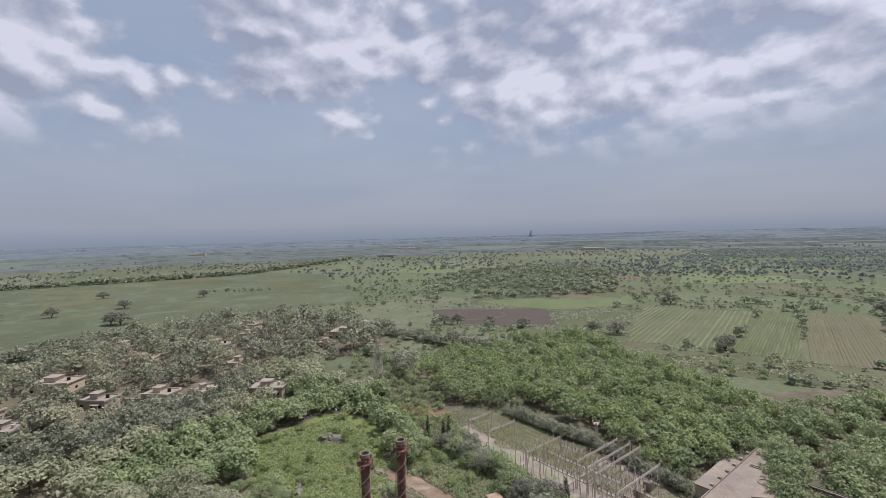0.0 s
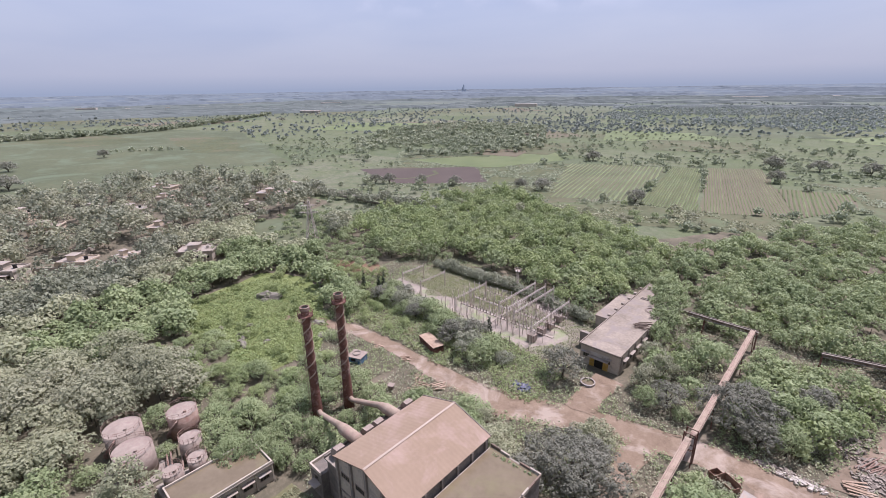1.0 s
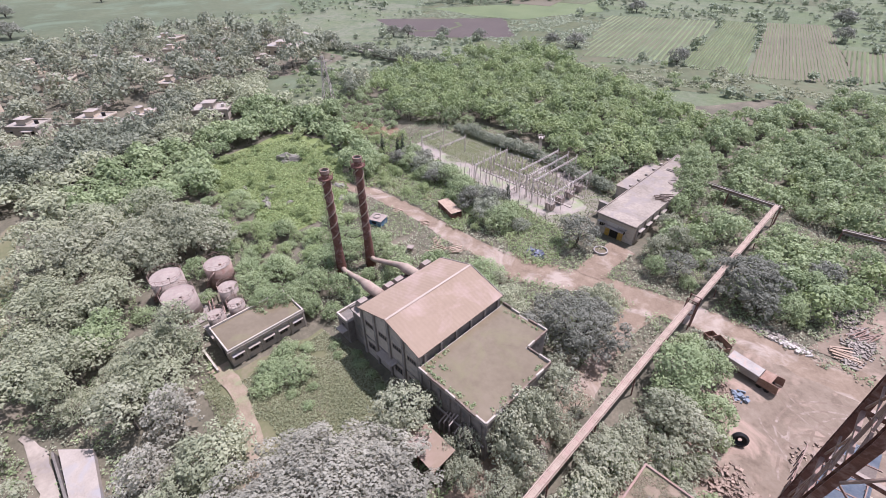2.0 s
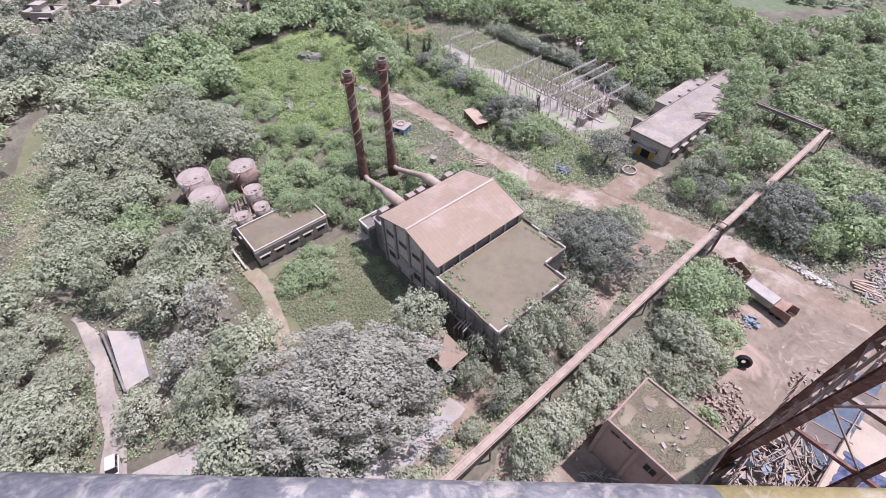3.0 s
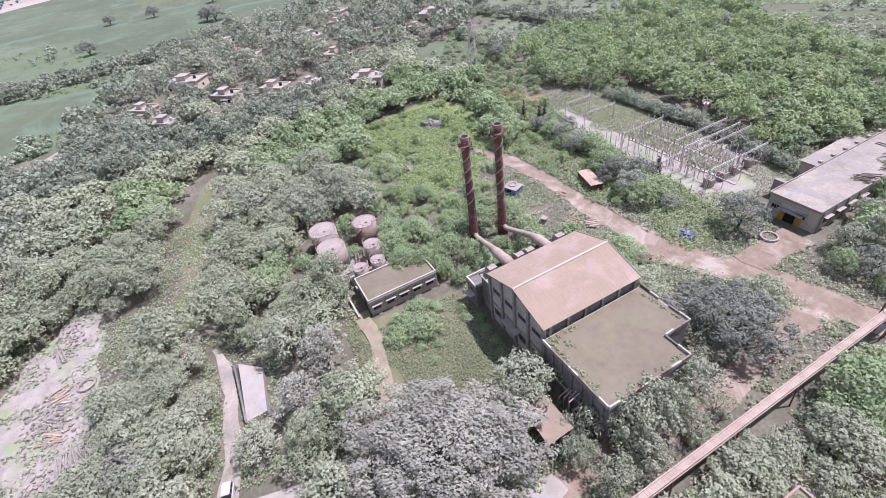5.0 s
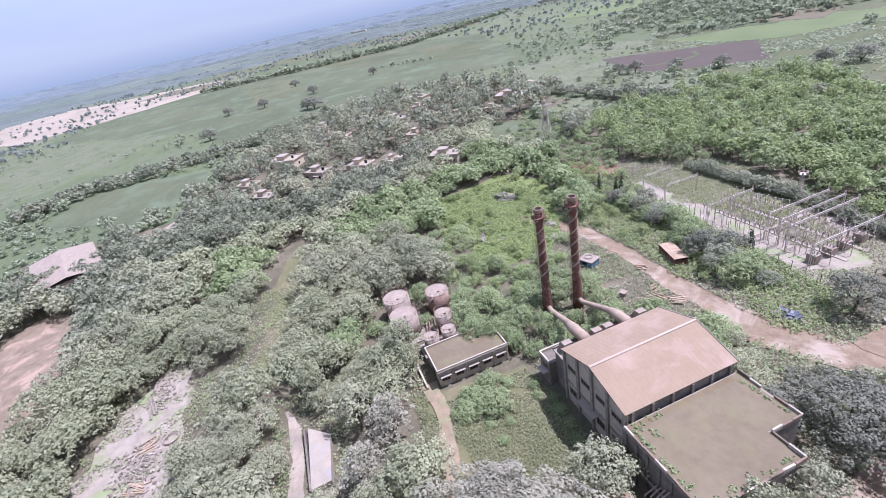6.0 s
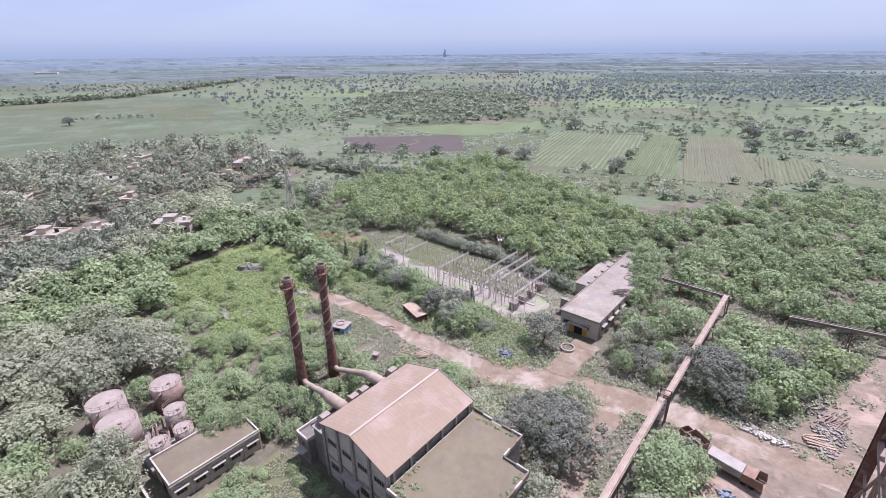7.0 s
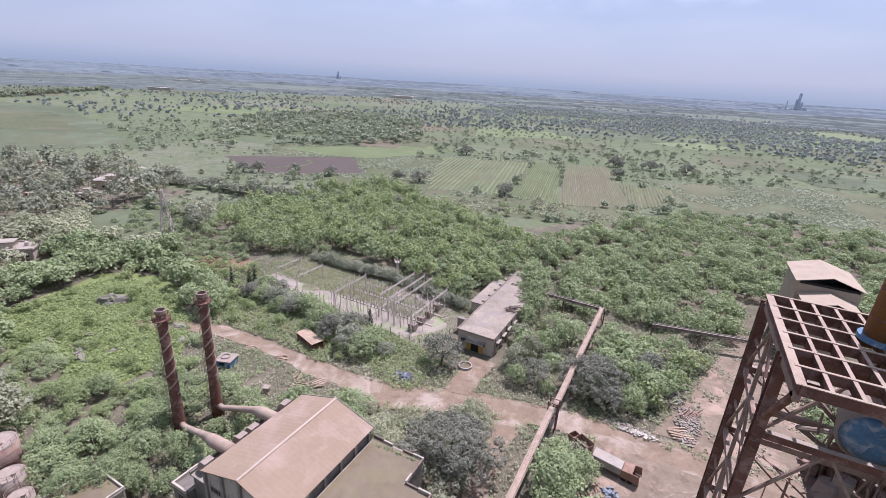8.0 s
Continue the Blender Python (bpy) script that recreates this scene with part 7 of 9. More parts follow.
ware = thing("warehouse", "pale dusty warehouse with a shallow pitched pale roof", "building", (-186, -93, 0), 22)
part("wall", box(bmesh.new(), (-18, -10, 0), (18, 10, 6.5)), PLATE, ware)
for s in (-1, 1):
    bm = bmesh.new()
    v = [bm.verts.new(p) for p in ((-18.6, s * 10.8, 6.4), (18.6, s * 10.8, 6.4), (18.6, 0, 8.0), (-18.6, 0, 8.0), (-18.6, s * 10.8, 6.55), (18.6, s * 10.8, 6.55), (18.6, 0, 8.15), (-18.6, 0, 8.15))]
    for f in ((0, 1, 2, 3), (4, 5, 6, 7), (0, 1, 5, 4), (1, 2, 6, 5), (3, 0, 4, 7)):
        bm.faces.new([v[i] for i in f])
    bmesh.ops.recalc_face_normals(bm, faces=bm.faces[:])
    part("roof_slope", bm, PLATE, ware, "pale dusty roof sheets")
for k in range(5):
    for z in (1.2, 4.0):
        part("window", box(bmesh.new(), (17.96, -8 + k * 3.6, z), (18.06, -6.4 + k * 3.6, z + 1.3)), DARK, ware)
        part("window", box(bmesh.new(), (-14 + k * 6, 9.96, z), (-12 + k * 6, 10.06, z + 1.3)), DARK, ware)
part("gable", prism(bmesh.new(), -10, 10, -0.1, 0.2, 6.3, 6.45, 8.0), PLATE, ware)
ware.children[-1].matrix_local = pose(17.9, 0, 0, 0, 0, 90)
arch = thing("barrel_shed", "pale barrel-roofed shed among the trees", "shed", (-199, -63, 0), -35)
bm = bmesh.new()
for k in range(12):
    a0, a1 = math.pi * k / 12, math.pi * (k + 1) / 12
    q = [bm.verts.new((x, 4.5 * math.cos(a), 2.2 + 2.6 * math.sin(a))) for x, a in ((-9, a0), (9, a0), (9, a1), (-9, a1))]
    bm.faces.new(q)
bmesh.ops.remove_doubles(bm, verts=bm.verts[:], dist=0.001)
bmesh.ops.recalc_face_normals(bm, faces=bm.faces[:])
bmesh.ops.solidify(bm, geom=bm.faces[:], thickness=0.12)
part("roof", bm, PLATE, arch, "pale curved roof")
part("wall", box(bmesh.new(), (-8.8, -4.3, 0), (8.8, 4.3, 2.3)), CREAM_WALL, arch)


def grey_shed():
    ob = thing("crusher_house", "tall tan sheet-clad house with a pitched roof", "building")
    x0, x1, y0, y1 = 33.2, 46.6, 142.0, 157.0
    part("wall", box(bmesh.new(), (x0, y0, 0), (x1, y1, 19.5)), CLADDING, ob, "dusty tan cladding")
    for x in (x0 + 0.2, x1 - 0.2):
        part("post", box(bmesh.new(), (x - 0.15, y0, 19.5), (x + 0.15, y1, 20.3)), CLADDING, ob)
    # A solid near-black block stands in for the shade under the open roof.
    part("dark_loft", box(bmesh.new(), (x0 + 0.6, y0 + 0.3, 19.5), (x1 - 0.6, y1 - 0.3, 20.1)), DARK, ob, "dark gap below the roof")
    xm = (x0 + x1) / 2
    for a, b in ((x0 - 0.7, xm), (x1 + 0.7, xm)):
        part("roof_slope", roof_slope(a, b, y0 - 0.7, y1 + 0.7, 20.3, 22.6, 0.12, 10), CLADDING, ob, "dusty pale roof sheets")
    part("lower_wall", box(bmesh.new(), (x0 + 1.0, y0 - 9, 0), (x1 - 1.5, y0 - 0.02, 17.0)), CLADDING, ob)
    for a, b in ((x0 + 0.5, xm), (x1 - 1.0, xm)):
        part("roof_slope", roof_slope(a, b, y0 - 9.6, y0 - 0.1, 17.0, 18.9, 0.12, 8), CLADDING, ob, "dusty pale roof sheets")
    lone("far_wall", box(bmesh.new(), (-12, -0.3, 0), (12, 0.3, 2.6), 0.02), WHITE, "long whitish wall in the scrub", "wall", (25, 188, 0), 10, kind="structure")


grey_shed()


# ---------------------------------------------------------------- gear on and under the steel tower
TARP = material("blue_tarpaulin", [(0.055, 0.065, 0.13), (0.10, 0.115, 0.20), (0.21, 0.22, 0.29)], 0.9, 5, 0.6, 0, 0.3, 0, ((0.10, 0.11, 0.20), 0.8, 0.6))


def tower_gear():
    ob = thing("exhaust_stack", "orange rusty vent stack with a blue flange", "stack", (13.4, 35.4, 50.17))
    part("pipe", rod(bmesh.new(), (0, 0, 0), (0, 0, 8.5), 1.1, 1.05, 22), ORANGE, ob, "", True)
    part("flange", rod(bmesh.new(), (0, 0, 0), (0, 0, 0.3), 1.35, 1.35, 22), BLUE, ob, "blue flange")
    for k in range(4):
        part("band", ring(bmesh.new(), (0, 0, 1.6 + k * 1.9), 1.1, 0.05, 22), RUST, ob)
    ob = thing("blue_vessel", "horizontal vessel with a domed blue end", "vessel", (13.9, 32.9, 42.3), -15)
    bm = bmesh.new()
    pipe_along(bm, [(0, 0, 2.2), (0, 5.5, 2.2)], [1.8, 1.8], 28)
    part("shell", bm, PLATE, ob, "dusty cream shell", True)
    bm = bmesh.new()
    pipe_along(bm, [(0, -0.55, 2.2), (0, -0.4, 2.2), (0, -0.02, 2.2)], [0.5, 1.2, 1.6], 28)
    part("end_cap", bm, BLUE, ob, "blue painted end", True)
    for y in (0.8, 4.4):
        part("saddle", box(bmesh.new(), (-1.5, y - 0.2, -0.1), (1.5, y + 0.2, 0.5)), RUST, ob)
    for y in (33.0, 37.0):
        lone("vessel_beam", beam(bmesh.new(), (7.9, y, 42.0), (24.0, y, 42.0), 0.35, 0.45), RUST_PALE, "dusty beam carrying the vessel", "beam", kind="structure")
    rnd = random.Random(9)
    for z in (37.8,):
        bm = bmesh.new()
        box(bm, (12.5, 32.6, z + 0.25), (23.0, 39.6, z + 0.32))
        lone("floor_plate", bm, RUST_PALE, "dusty steel floor plate inside the tower", "floor", kind="structure")
    for k in range(46):
        z = 38.2
        x, y = rnd.uniform(12.9, 22.0), rnd.uniform(33.2, 39.2)
        kind = rnd.randrange(3)
        if kind == 0:
            bm = box(bmesh.new(), (-rnd.uniform(0.4, 0.9), -0.5, 0), (0.6, rnd.uniform(0.3, 0.7), rnd.uniform(0.5, 1.9)), 0.06)
            lone("machine_box", bm, rnd.choice((PLATE, RUST_PALE, RUST)), "dusty equipment casing on the tower floor", "machine", (x, y, z - 0.05), rnd.uniform(0, 90), "tower machines")
        elif kind == 1:
            lone("drum", rod(bmesh.new(), (0, 0, 0), (0, 0, rnd.uniform(1, 2.2)), 0.7, 0.55, 16), rnd.choice((PLATE, RUST)), "dusty steel drum on the tower floor", "drum", (x, y, z - 0.05), 0, "tower drums")
        else:
            bm = bmesh.new()
            pipe_along(bm, [(0, 0, 0), (0, 0, 2.5), (rnd.uniform(-2, 2), rnd.uniform(-2, 2), 3.6), (rnd.uniform(-2, 3), rnd.uniform(-2, 2), 5.2)], 0.2, 8)
            lone("bent_pipe", bm, rnd.choice((PLATE, RUST_PALE)), "dusty bent process pipe", "pipe", (x, y, z - 0.05), 0, "tower pipes")
    rubble("deck_debris", (16.2, 34.5), (2.0, 4.0), 60, 0.9, PLATE, "torn dusty sheets lying on the tower deck", 75, 50.15)
    # low works at its foot: a broken roof littered with scrap
    low = thing("low_works", "low broken works building littered with scrap metal", "building")
    part("wall", box(bmesh.new(), (8.5, 31.9, 0), (23.5, 39.6, 8.0)), CONCRETE, low, "dusty grey concrete wall")
    part("wall", box(bmesh.new(), (15.2, 39.6, 0), (23.5, 52.0, 8.0)), CONCRETE, low)
    part("roof_slab", box(bmesh.new(), (15.2, 33.0, 8.0), (23.6, 52.2, 10.0), 0.05), CLADDING, low, "cream dusty roof slab")
    for k in range(3):
        x = (8.7, 11.4, 14.9)[k]
        for z in (9.2, 10.3):
            part("rail_beam", beam(bmesh.new(), (x, 31.0, z), (x + 0.3, 54.0, z), 0.2 if z < 10 else 0.12, 0.2), RUST_PALE, low, "dusty long beam")
        for q in range(19):
            y = 31.4 + q * 1.2
            part("upright", beam(bmesh.new(), (x + 0.01 * q, y, 8.0), (x + 0.01 * q, y + (0.5 if q % 2 else 0.0), 10.3), 0.1), RUST_PALE, low)
    scrap = bmesh.new()
    for k in range(170):
        p = Vector((rnd.uniform(8.8, 15.0), rnd.uniform(31.5, 46.0), rnd.uniform(8.1, 10.2)))
        d = Vector((rnd.gauss(0, 0.6), rnd.gauss(0, 1.0), rnd.gauss(0, 0.25))).normalized() * rnd.uniform(0.8, 3.2)
        beam(scrap, p, p + d, rnd.uniform(0.05, 0.16), rnd.uniform(0.05, 0.3))
    lone("scrap_bars", scrap, GALLERY, "tangle of dusty bars and angle irons on the low roof", "scrap", kind="stuff")
    rubble("scrap_plates", (11.8, 36.5), (3.2, 5.0), 90, 0.9, PLATE, "torn dusty plates on the low roof", 76, 8.1)
    rubble("scrap_plates", (12.4, 43.0), (2.6, 4.0), 60, 0.7, RUBBLE, "pale broken sheets on the low roof", 77, 8.6)
    rubble("scrap_plates", (11.0, 37.5), (2.4, 3.4), 7, 0.8, BLUE_SHEET, "bits of faded blue sheet on the low roof", 78, 9.0)
    ladder = thing("ladder", "pale steel ladder lying on the low roof", "ladder")
    for sx in (0.0, 0.6):
        part("stile", beam(bmesh.new(), (9.6 + sx, 37.6, 10.2), (11.2 + sx, 42.2, 10.4), 0.09), PLATE, ladder)
    for q in range(12):
        f = (q + 0.5) / 12
        part("rung", beam(bmesh.new(), (9.6 + 1.6 * f, 37.6 + 4.6 * f, 10.22 + 0.2 * f), (10.2 + 1.6 * f, 37.6 + 4.6 * f, 10.22 + 0.2 * f), 0.06), PLATE, ladder)
    cloth = bmesh.new()
    grid = []
    for a in range(34):
        row = []
        for b in range(40):
            x, y = 15.9 + 6.6 * a / 33, 37.2 + 9.6 * b / 39
            edge = min(a, 33 - a, b, 39 - b) / 6.0
            fold = abs(noise.noise(Vector((x * 0.9, y * 0.9, 3.0)))) + 0.5 * abs(noise.noise(Vector((x * 2.3, y * 2.3, 7.0))))
            row.append(cloth.verts.new((x + 0.5 * noise.noise(Vector((x, y, 1.0))), y + 0.5 * noise.noise(Vector((x, y, 2.0))), 10.03 + min(1.0, edge) * (0.15 + 1.5 * fold))))
        grid.append(row)
    for a in range(33):
        for b in range(39):
            cloth.faces.new((grid[a][b], grid[a + 1][b], grid[a + 1][b + 1], grid[a][b + 1]))
    lone("tarpaulin", cloth, TARP, "crumpled dark blue tarpaulin on the cream roof slab", "tarpaulin", smooth=True)
    # sheds leaning against its foot
    ob = thing("conveyor_shed", "sloping shed of broken blue sheets and rusty beams", "shed")
    for k in range(6):
        y = 43.0 + k * 2.6
        bm = bmesh.new()
        v = [bm.verts.new(p) for p in ((11.2, y, 8.6 + k * 0.2), (15.6, y, 9.6 + k * 0.2), (15.6, y + 2.5, 9.7 + k * 0.2), (11.2, y + 2.5, 8.8 + k * 0.2))]
        bm.faces.new(v)
        bmesh.ops.solidify(bm, geom=bm.faces[:], thickness=0.06)
        part("roof_sheet", bm, BLUE_SHEET if k not in (1, 4) else PLATE, ob, "faded blue roof sheet" if k not in (1, 4) else "grey roof sheet")
        for x, z in ((11.3, 8.5), (15.5, 9.5)):
            part("post", beam(bmesh.new(), (x, y, 0.3), (x, y, z + k * 0.2), 0.2), RUST, ob)
        part("rafter", beam(bmesh.new(), (11.0, y, 8.5 + k * 0.2), (16, y, 9.6 + k * 0.2), 0.18), RUST_PALE, ob)
        if k:
            part("brace", beam(bmesh.new(), (11.2, y - 2.6, 3), (11.2, y, 8.3 + k * 0.2), 0.13), RUST_PALE, ob)
    for k in range(6):
        part("wall_beam", beam(bmesh.new(), (9.4, 40.5, 2.0 + k * 1.3), (11.0, 58.5, 2.0 + k * 1.3), 0.14), RUST_PALE, ob)
    ob = thing("access_stair", "steep rusty access stair", "stair")
    for s in (-0.5, 0.5):
        part("stringer", beam(bmesh.new(), (10.6 + s, 38.8, 0.3), (11.2 + s, 47.0, 7.6), 0.1, 0.25), RUST, ob)
    for k in range(26):
        f = (k + 0.5) / 26
        part("tread", box(bmesh.new(), (10.1 + 0.6 * f, 38.8 + 8.2 * f - 0.12, 0.3 + 7.3 * f), (11.1 + 0.6 * f, 38.8 + 8.2 * f + 0.12, 0.35 + 7.3 * f)), RUST_PALE, ob)
    for i, (x, y, t) in enumerate(((9.4, 37.9, 70), (12.5, 40.6, 80), (17.5, 44.5, 60))):
        timber_pile(x, y + 3, t, 8, 5.5, 2.0, "tangle of fallen steel bars at the tower foot", 60 + i, RUST_PALE, 0.6, 0.08)
    for k in range(9):
        bm = rod(bmesh.new(), (0, 0, 0), (rnd.uniform(-1.5, 1.5), rnd.uniform(-4, 4), rnd.uniform(4, 8)), 0.09, seg=6)
        lone("leaning_bar", bm, RUST_PALE, "rusty bar leaning at the tower foot", "bar", (rnd.uniform(8.5, 11), rnd.uniform(40, 50), 0.3), 0, "leaning bars")


tower_gear()


# ---------------------------------------------------------------- far distance
def far_things():
    bm = box(bmesh.new(), (-30, -9, 0), (30, 9, 6), 0.3)
    ob = thing("far_shed", "long white shed on the plain", "shed", (-1284, 790, 0), 30)
    part("wall", bm, WHITE, ob)
    part("roof", box(bmesh.new(), (-31, -10, 6), (31, 10, 7)), WHITE, ob)
    for x, y, l, t in ((-420, 2350, 130, 3), (-120, 2500, 80, 8), (-1850, 1250, 90, 40), (-860, 1330, 70, 25), (-2300, 420, 70, 60)):
        lone("far_building", box(bmesh.new(), (-l / 2, -10, 0), (l / 2, 10, 9), 0.3), WHITE, "long pale building far on the plain", "building", (x, y, 4), t)
    # The pale blue carries the haze that lies before the works.
    grey = material("distant_grey", [(0.66, 0.78, 0.95), (0.72, 0.84, 0.99)], 0.01, 0.1)

    def works(x, y, high, turn, label):
        ob = thing("cement_works", label, "factory", (x, y, 10), turn)
        for dx, w, h in ((0, 14, 1.0), (-10, 12, 0.7), (14, 14, 0.55), (34, 22, 0.28), (-34, 26, 0.2), (-80, 14, 0.28), (70, 40, 0.15)):
            part("block", box(bmesh.new(), (dx - w / 2, -12, 0), (dx + w / 2, 12, h * high), 0.5), grey, ob)
            if h > 0.5:
                part("top_house", box(bmesh.new(), (dx - w / 3, -8, h * high), (dx + w / 3, 8, h * high * 1.06), 0.4), grey, ob)
        part("stack", rod(bmesh.new(), (-52, 0, 0), (-52, 0, high * 0.6), 4, 3, 12), grey, ob)

    far = lambda t, d: (-d * math.sin(radians(t)), d * math.cos(radians(t)))
    works(*far(40.3, 4200), 82, 40, "distant cement works tower in the haze")
    works(*far(-8.6, 3300), 100, -9, "distant cement works on the horizon")
    for k, (a, l) in enumerate(((75, 12), (78, 8), (71, 10), (66, 7), (62, 9), (58, 6), (52, 8))):
        x, y = far(a, 2300 + k * 60)
        for j in range(4):
            lone("far_house", box(bmesh.new(), (-l, -5, 0), (l, 5, 5 + j), 0.2), (WHITE, CREAM_WALL)[j % 2], "pale house of a distant village", "house", (x + j * 45, y + j * 60, 1), 30 * j, "distant village")


far_things()
quarry = material("pale_quarry", [(0.38, 0.32, 0.27), (0.48, 0.42, 0.36), (0.54, 0.48, 0.42)], 0.01, 0.12, 0.95, 0, 0.3, 0, ((0.20, 0.18, 0.12), 0.02, 0.7))
sheet("quarry", [(-1600, -700), (-1330, -345), (-1262, -150), (-1100, -90), (-960, -150), (-847, -290), (-806, -365), (-1000, -500)], 0.15, quarry, "pale bare quarry land on the plain", "quarry", 12, 40)


# ---------------------------------------------------------------- cypresses and the bare tree
def cypress(x, y, h, seed):
    rng = np.random.default_rng(seed)
    ob = thing("cypress", "dark columnar tree beside the substation", "tree", (x, y, 0), 0, "columnar trees")
    blobs = [(rng.uniform(-0.15, 0.15), rng.uniform(-0.15, 0.15), 0.8 + (h - 1.2) * k / 13, 0.75 * (1 - 0.6 * (k / 13) ** 2)) for k in range(14)]
    new("crown", tri_mesh("crown", leaves_on(rng, blobs, 0.3, 0.6, -0.9), LEAF_CYPRESS)).parent = ob
    new("trunk", mesh_of("trunk", rod(bmesh.new(), (0, 0, 0), (0, 0, h * 0.8), 0.16, 0.05, 7), BARK)).parent = ob


LEAF_CYPRESS = leaf_material("cypress_leaves", [(0.045, 0.055, 0.035), (0.065, 0.078, 0.048), (0.09, 0.10, 0.065)])
for i, (x, y, h) in enumerate(((-115.0, 84.0, 7.8), (-110.2, 86.4, 7.2), (-109.0, 87.6, 8.4), (-66.0, 88.5, 6.0))):
    cypress(x, y, h, 90 + i)


def bare_tree(x, y, h, seed, label):
    rnd = random.Random(seed)
    ob = thing("tree", label, "tree", (x, y, 0))
    bm = bmesh.new()

    def grow(p, way, long, r, level):
        q = p + way * long
        rod(bm, p, q, r, r * 0.65, 6)
        if level < 4:
            for _ in range(3 if level < 2 else 2):
                turn = Vector((rnd.uniform(-1, 1), rnd.uniform(-1, 1), rnd.uniform(-0.1, 0.7)))
                grow(q, (way * 0.9 + turn * 0.75).normalized(), long * rnd.uniform(0.6, 0.8), r * 0.6, level + 1)

    grow(Vector((0, 0, 0)), Vector((0.05, 0.05, 1)), h * 0.3, 0.2, 0)
    part("branches", bm, BARE_WOOD, ob, "pale leafless branches")


bare_tree(-20.8, 38.0, 8.0, 1, "leafless pale tree beside the lane")
bare_tree(-40.5, 163.5, 9.0, 2, "pale half-dead tree standing above the scrub")
bare_tree(-68.0, 2.0, 8.0, 3, "leafless grey tree in the thicket")


def far_belts():
    """Belts of distant woodland that close the plain towards the horizon."""
    rnd = random.Random(77)
    # Haze is put into these colours: the farther belt is bluer and paler.
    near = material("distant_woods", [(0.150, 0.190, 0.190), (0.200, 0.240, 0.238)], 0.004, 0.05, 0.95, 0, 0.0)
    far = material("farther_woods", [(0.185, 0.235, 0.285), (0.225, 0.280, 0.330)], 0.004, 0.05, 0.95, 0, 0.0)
    for band, (r0, r1, count, mat, word) in enumerate(((1500, 2600, 90, near, "haze-tinted belt of distant woodland on the plain"), (2500, 4600, 130, far, "belt of far woodland blued with haze"))):
        tris = []
        for k in range(count):
            r, t = rnd.uniform(r0, r1), rnd.uniform(-0.35, 2.1)
            lift = 0.0 if r < 1800 else 52.0 * ((r - 1800) / 3050) ** 1.25
            half = rnd.uniform(60, 420) / r
            n = max(6, int(half * 2 * r / 22))
            wob = rnd.uniform(0, 99)
            last = None
            for i in range(n + 1):
                f = i / n
                a = t + half * (2 * f - 1)
                rr = r + 60 * noise.noise(Vector((f * 4, wob, 0)))
                h = (4 + 9 * math.sqrt(max(0.0, f * (1 - f)))) * rnd.uniform(0.6, 1.15)
                x, y = -math.sin(a), math.cos(a)
                now = [np.array((x * (rr - 14), y * (rr - 14), lift - 1.5)), np.array((x * rr, y * rr, lift + h)), np.array((x * (rr + 70), y * (rr + 70), lift + h * 0.8)), np.array((x * (rr + 95), y * (rr + 95), lift))]
                if last is not None:
                    for q in range(3):
                        tris.append((last[q], now[q], now[q + 1]))
                        tris.append((last[q], now[q + 1], last[q + 1]))
                last = now
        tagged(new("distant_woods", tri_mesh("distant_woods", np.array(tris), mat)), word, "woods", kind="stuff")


far_belts()


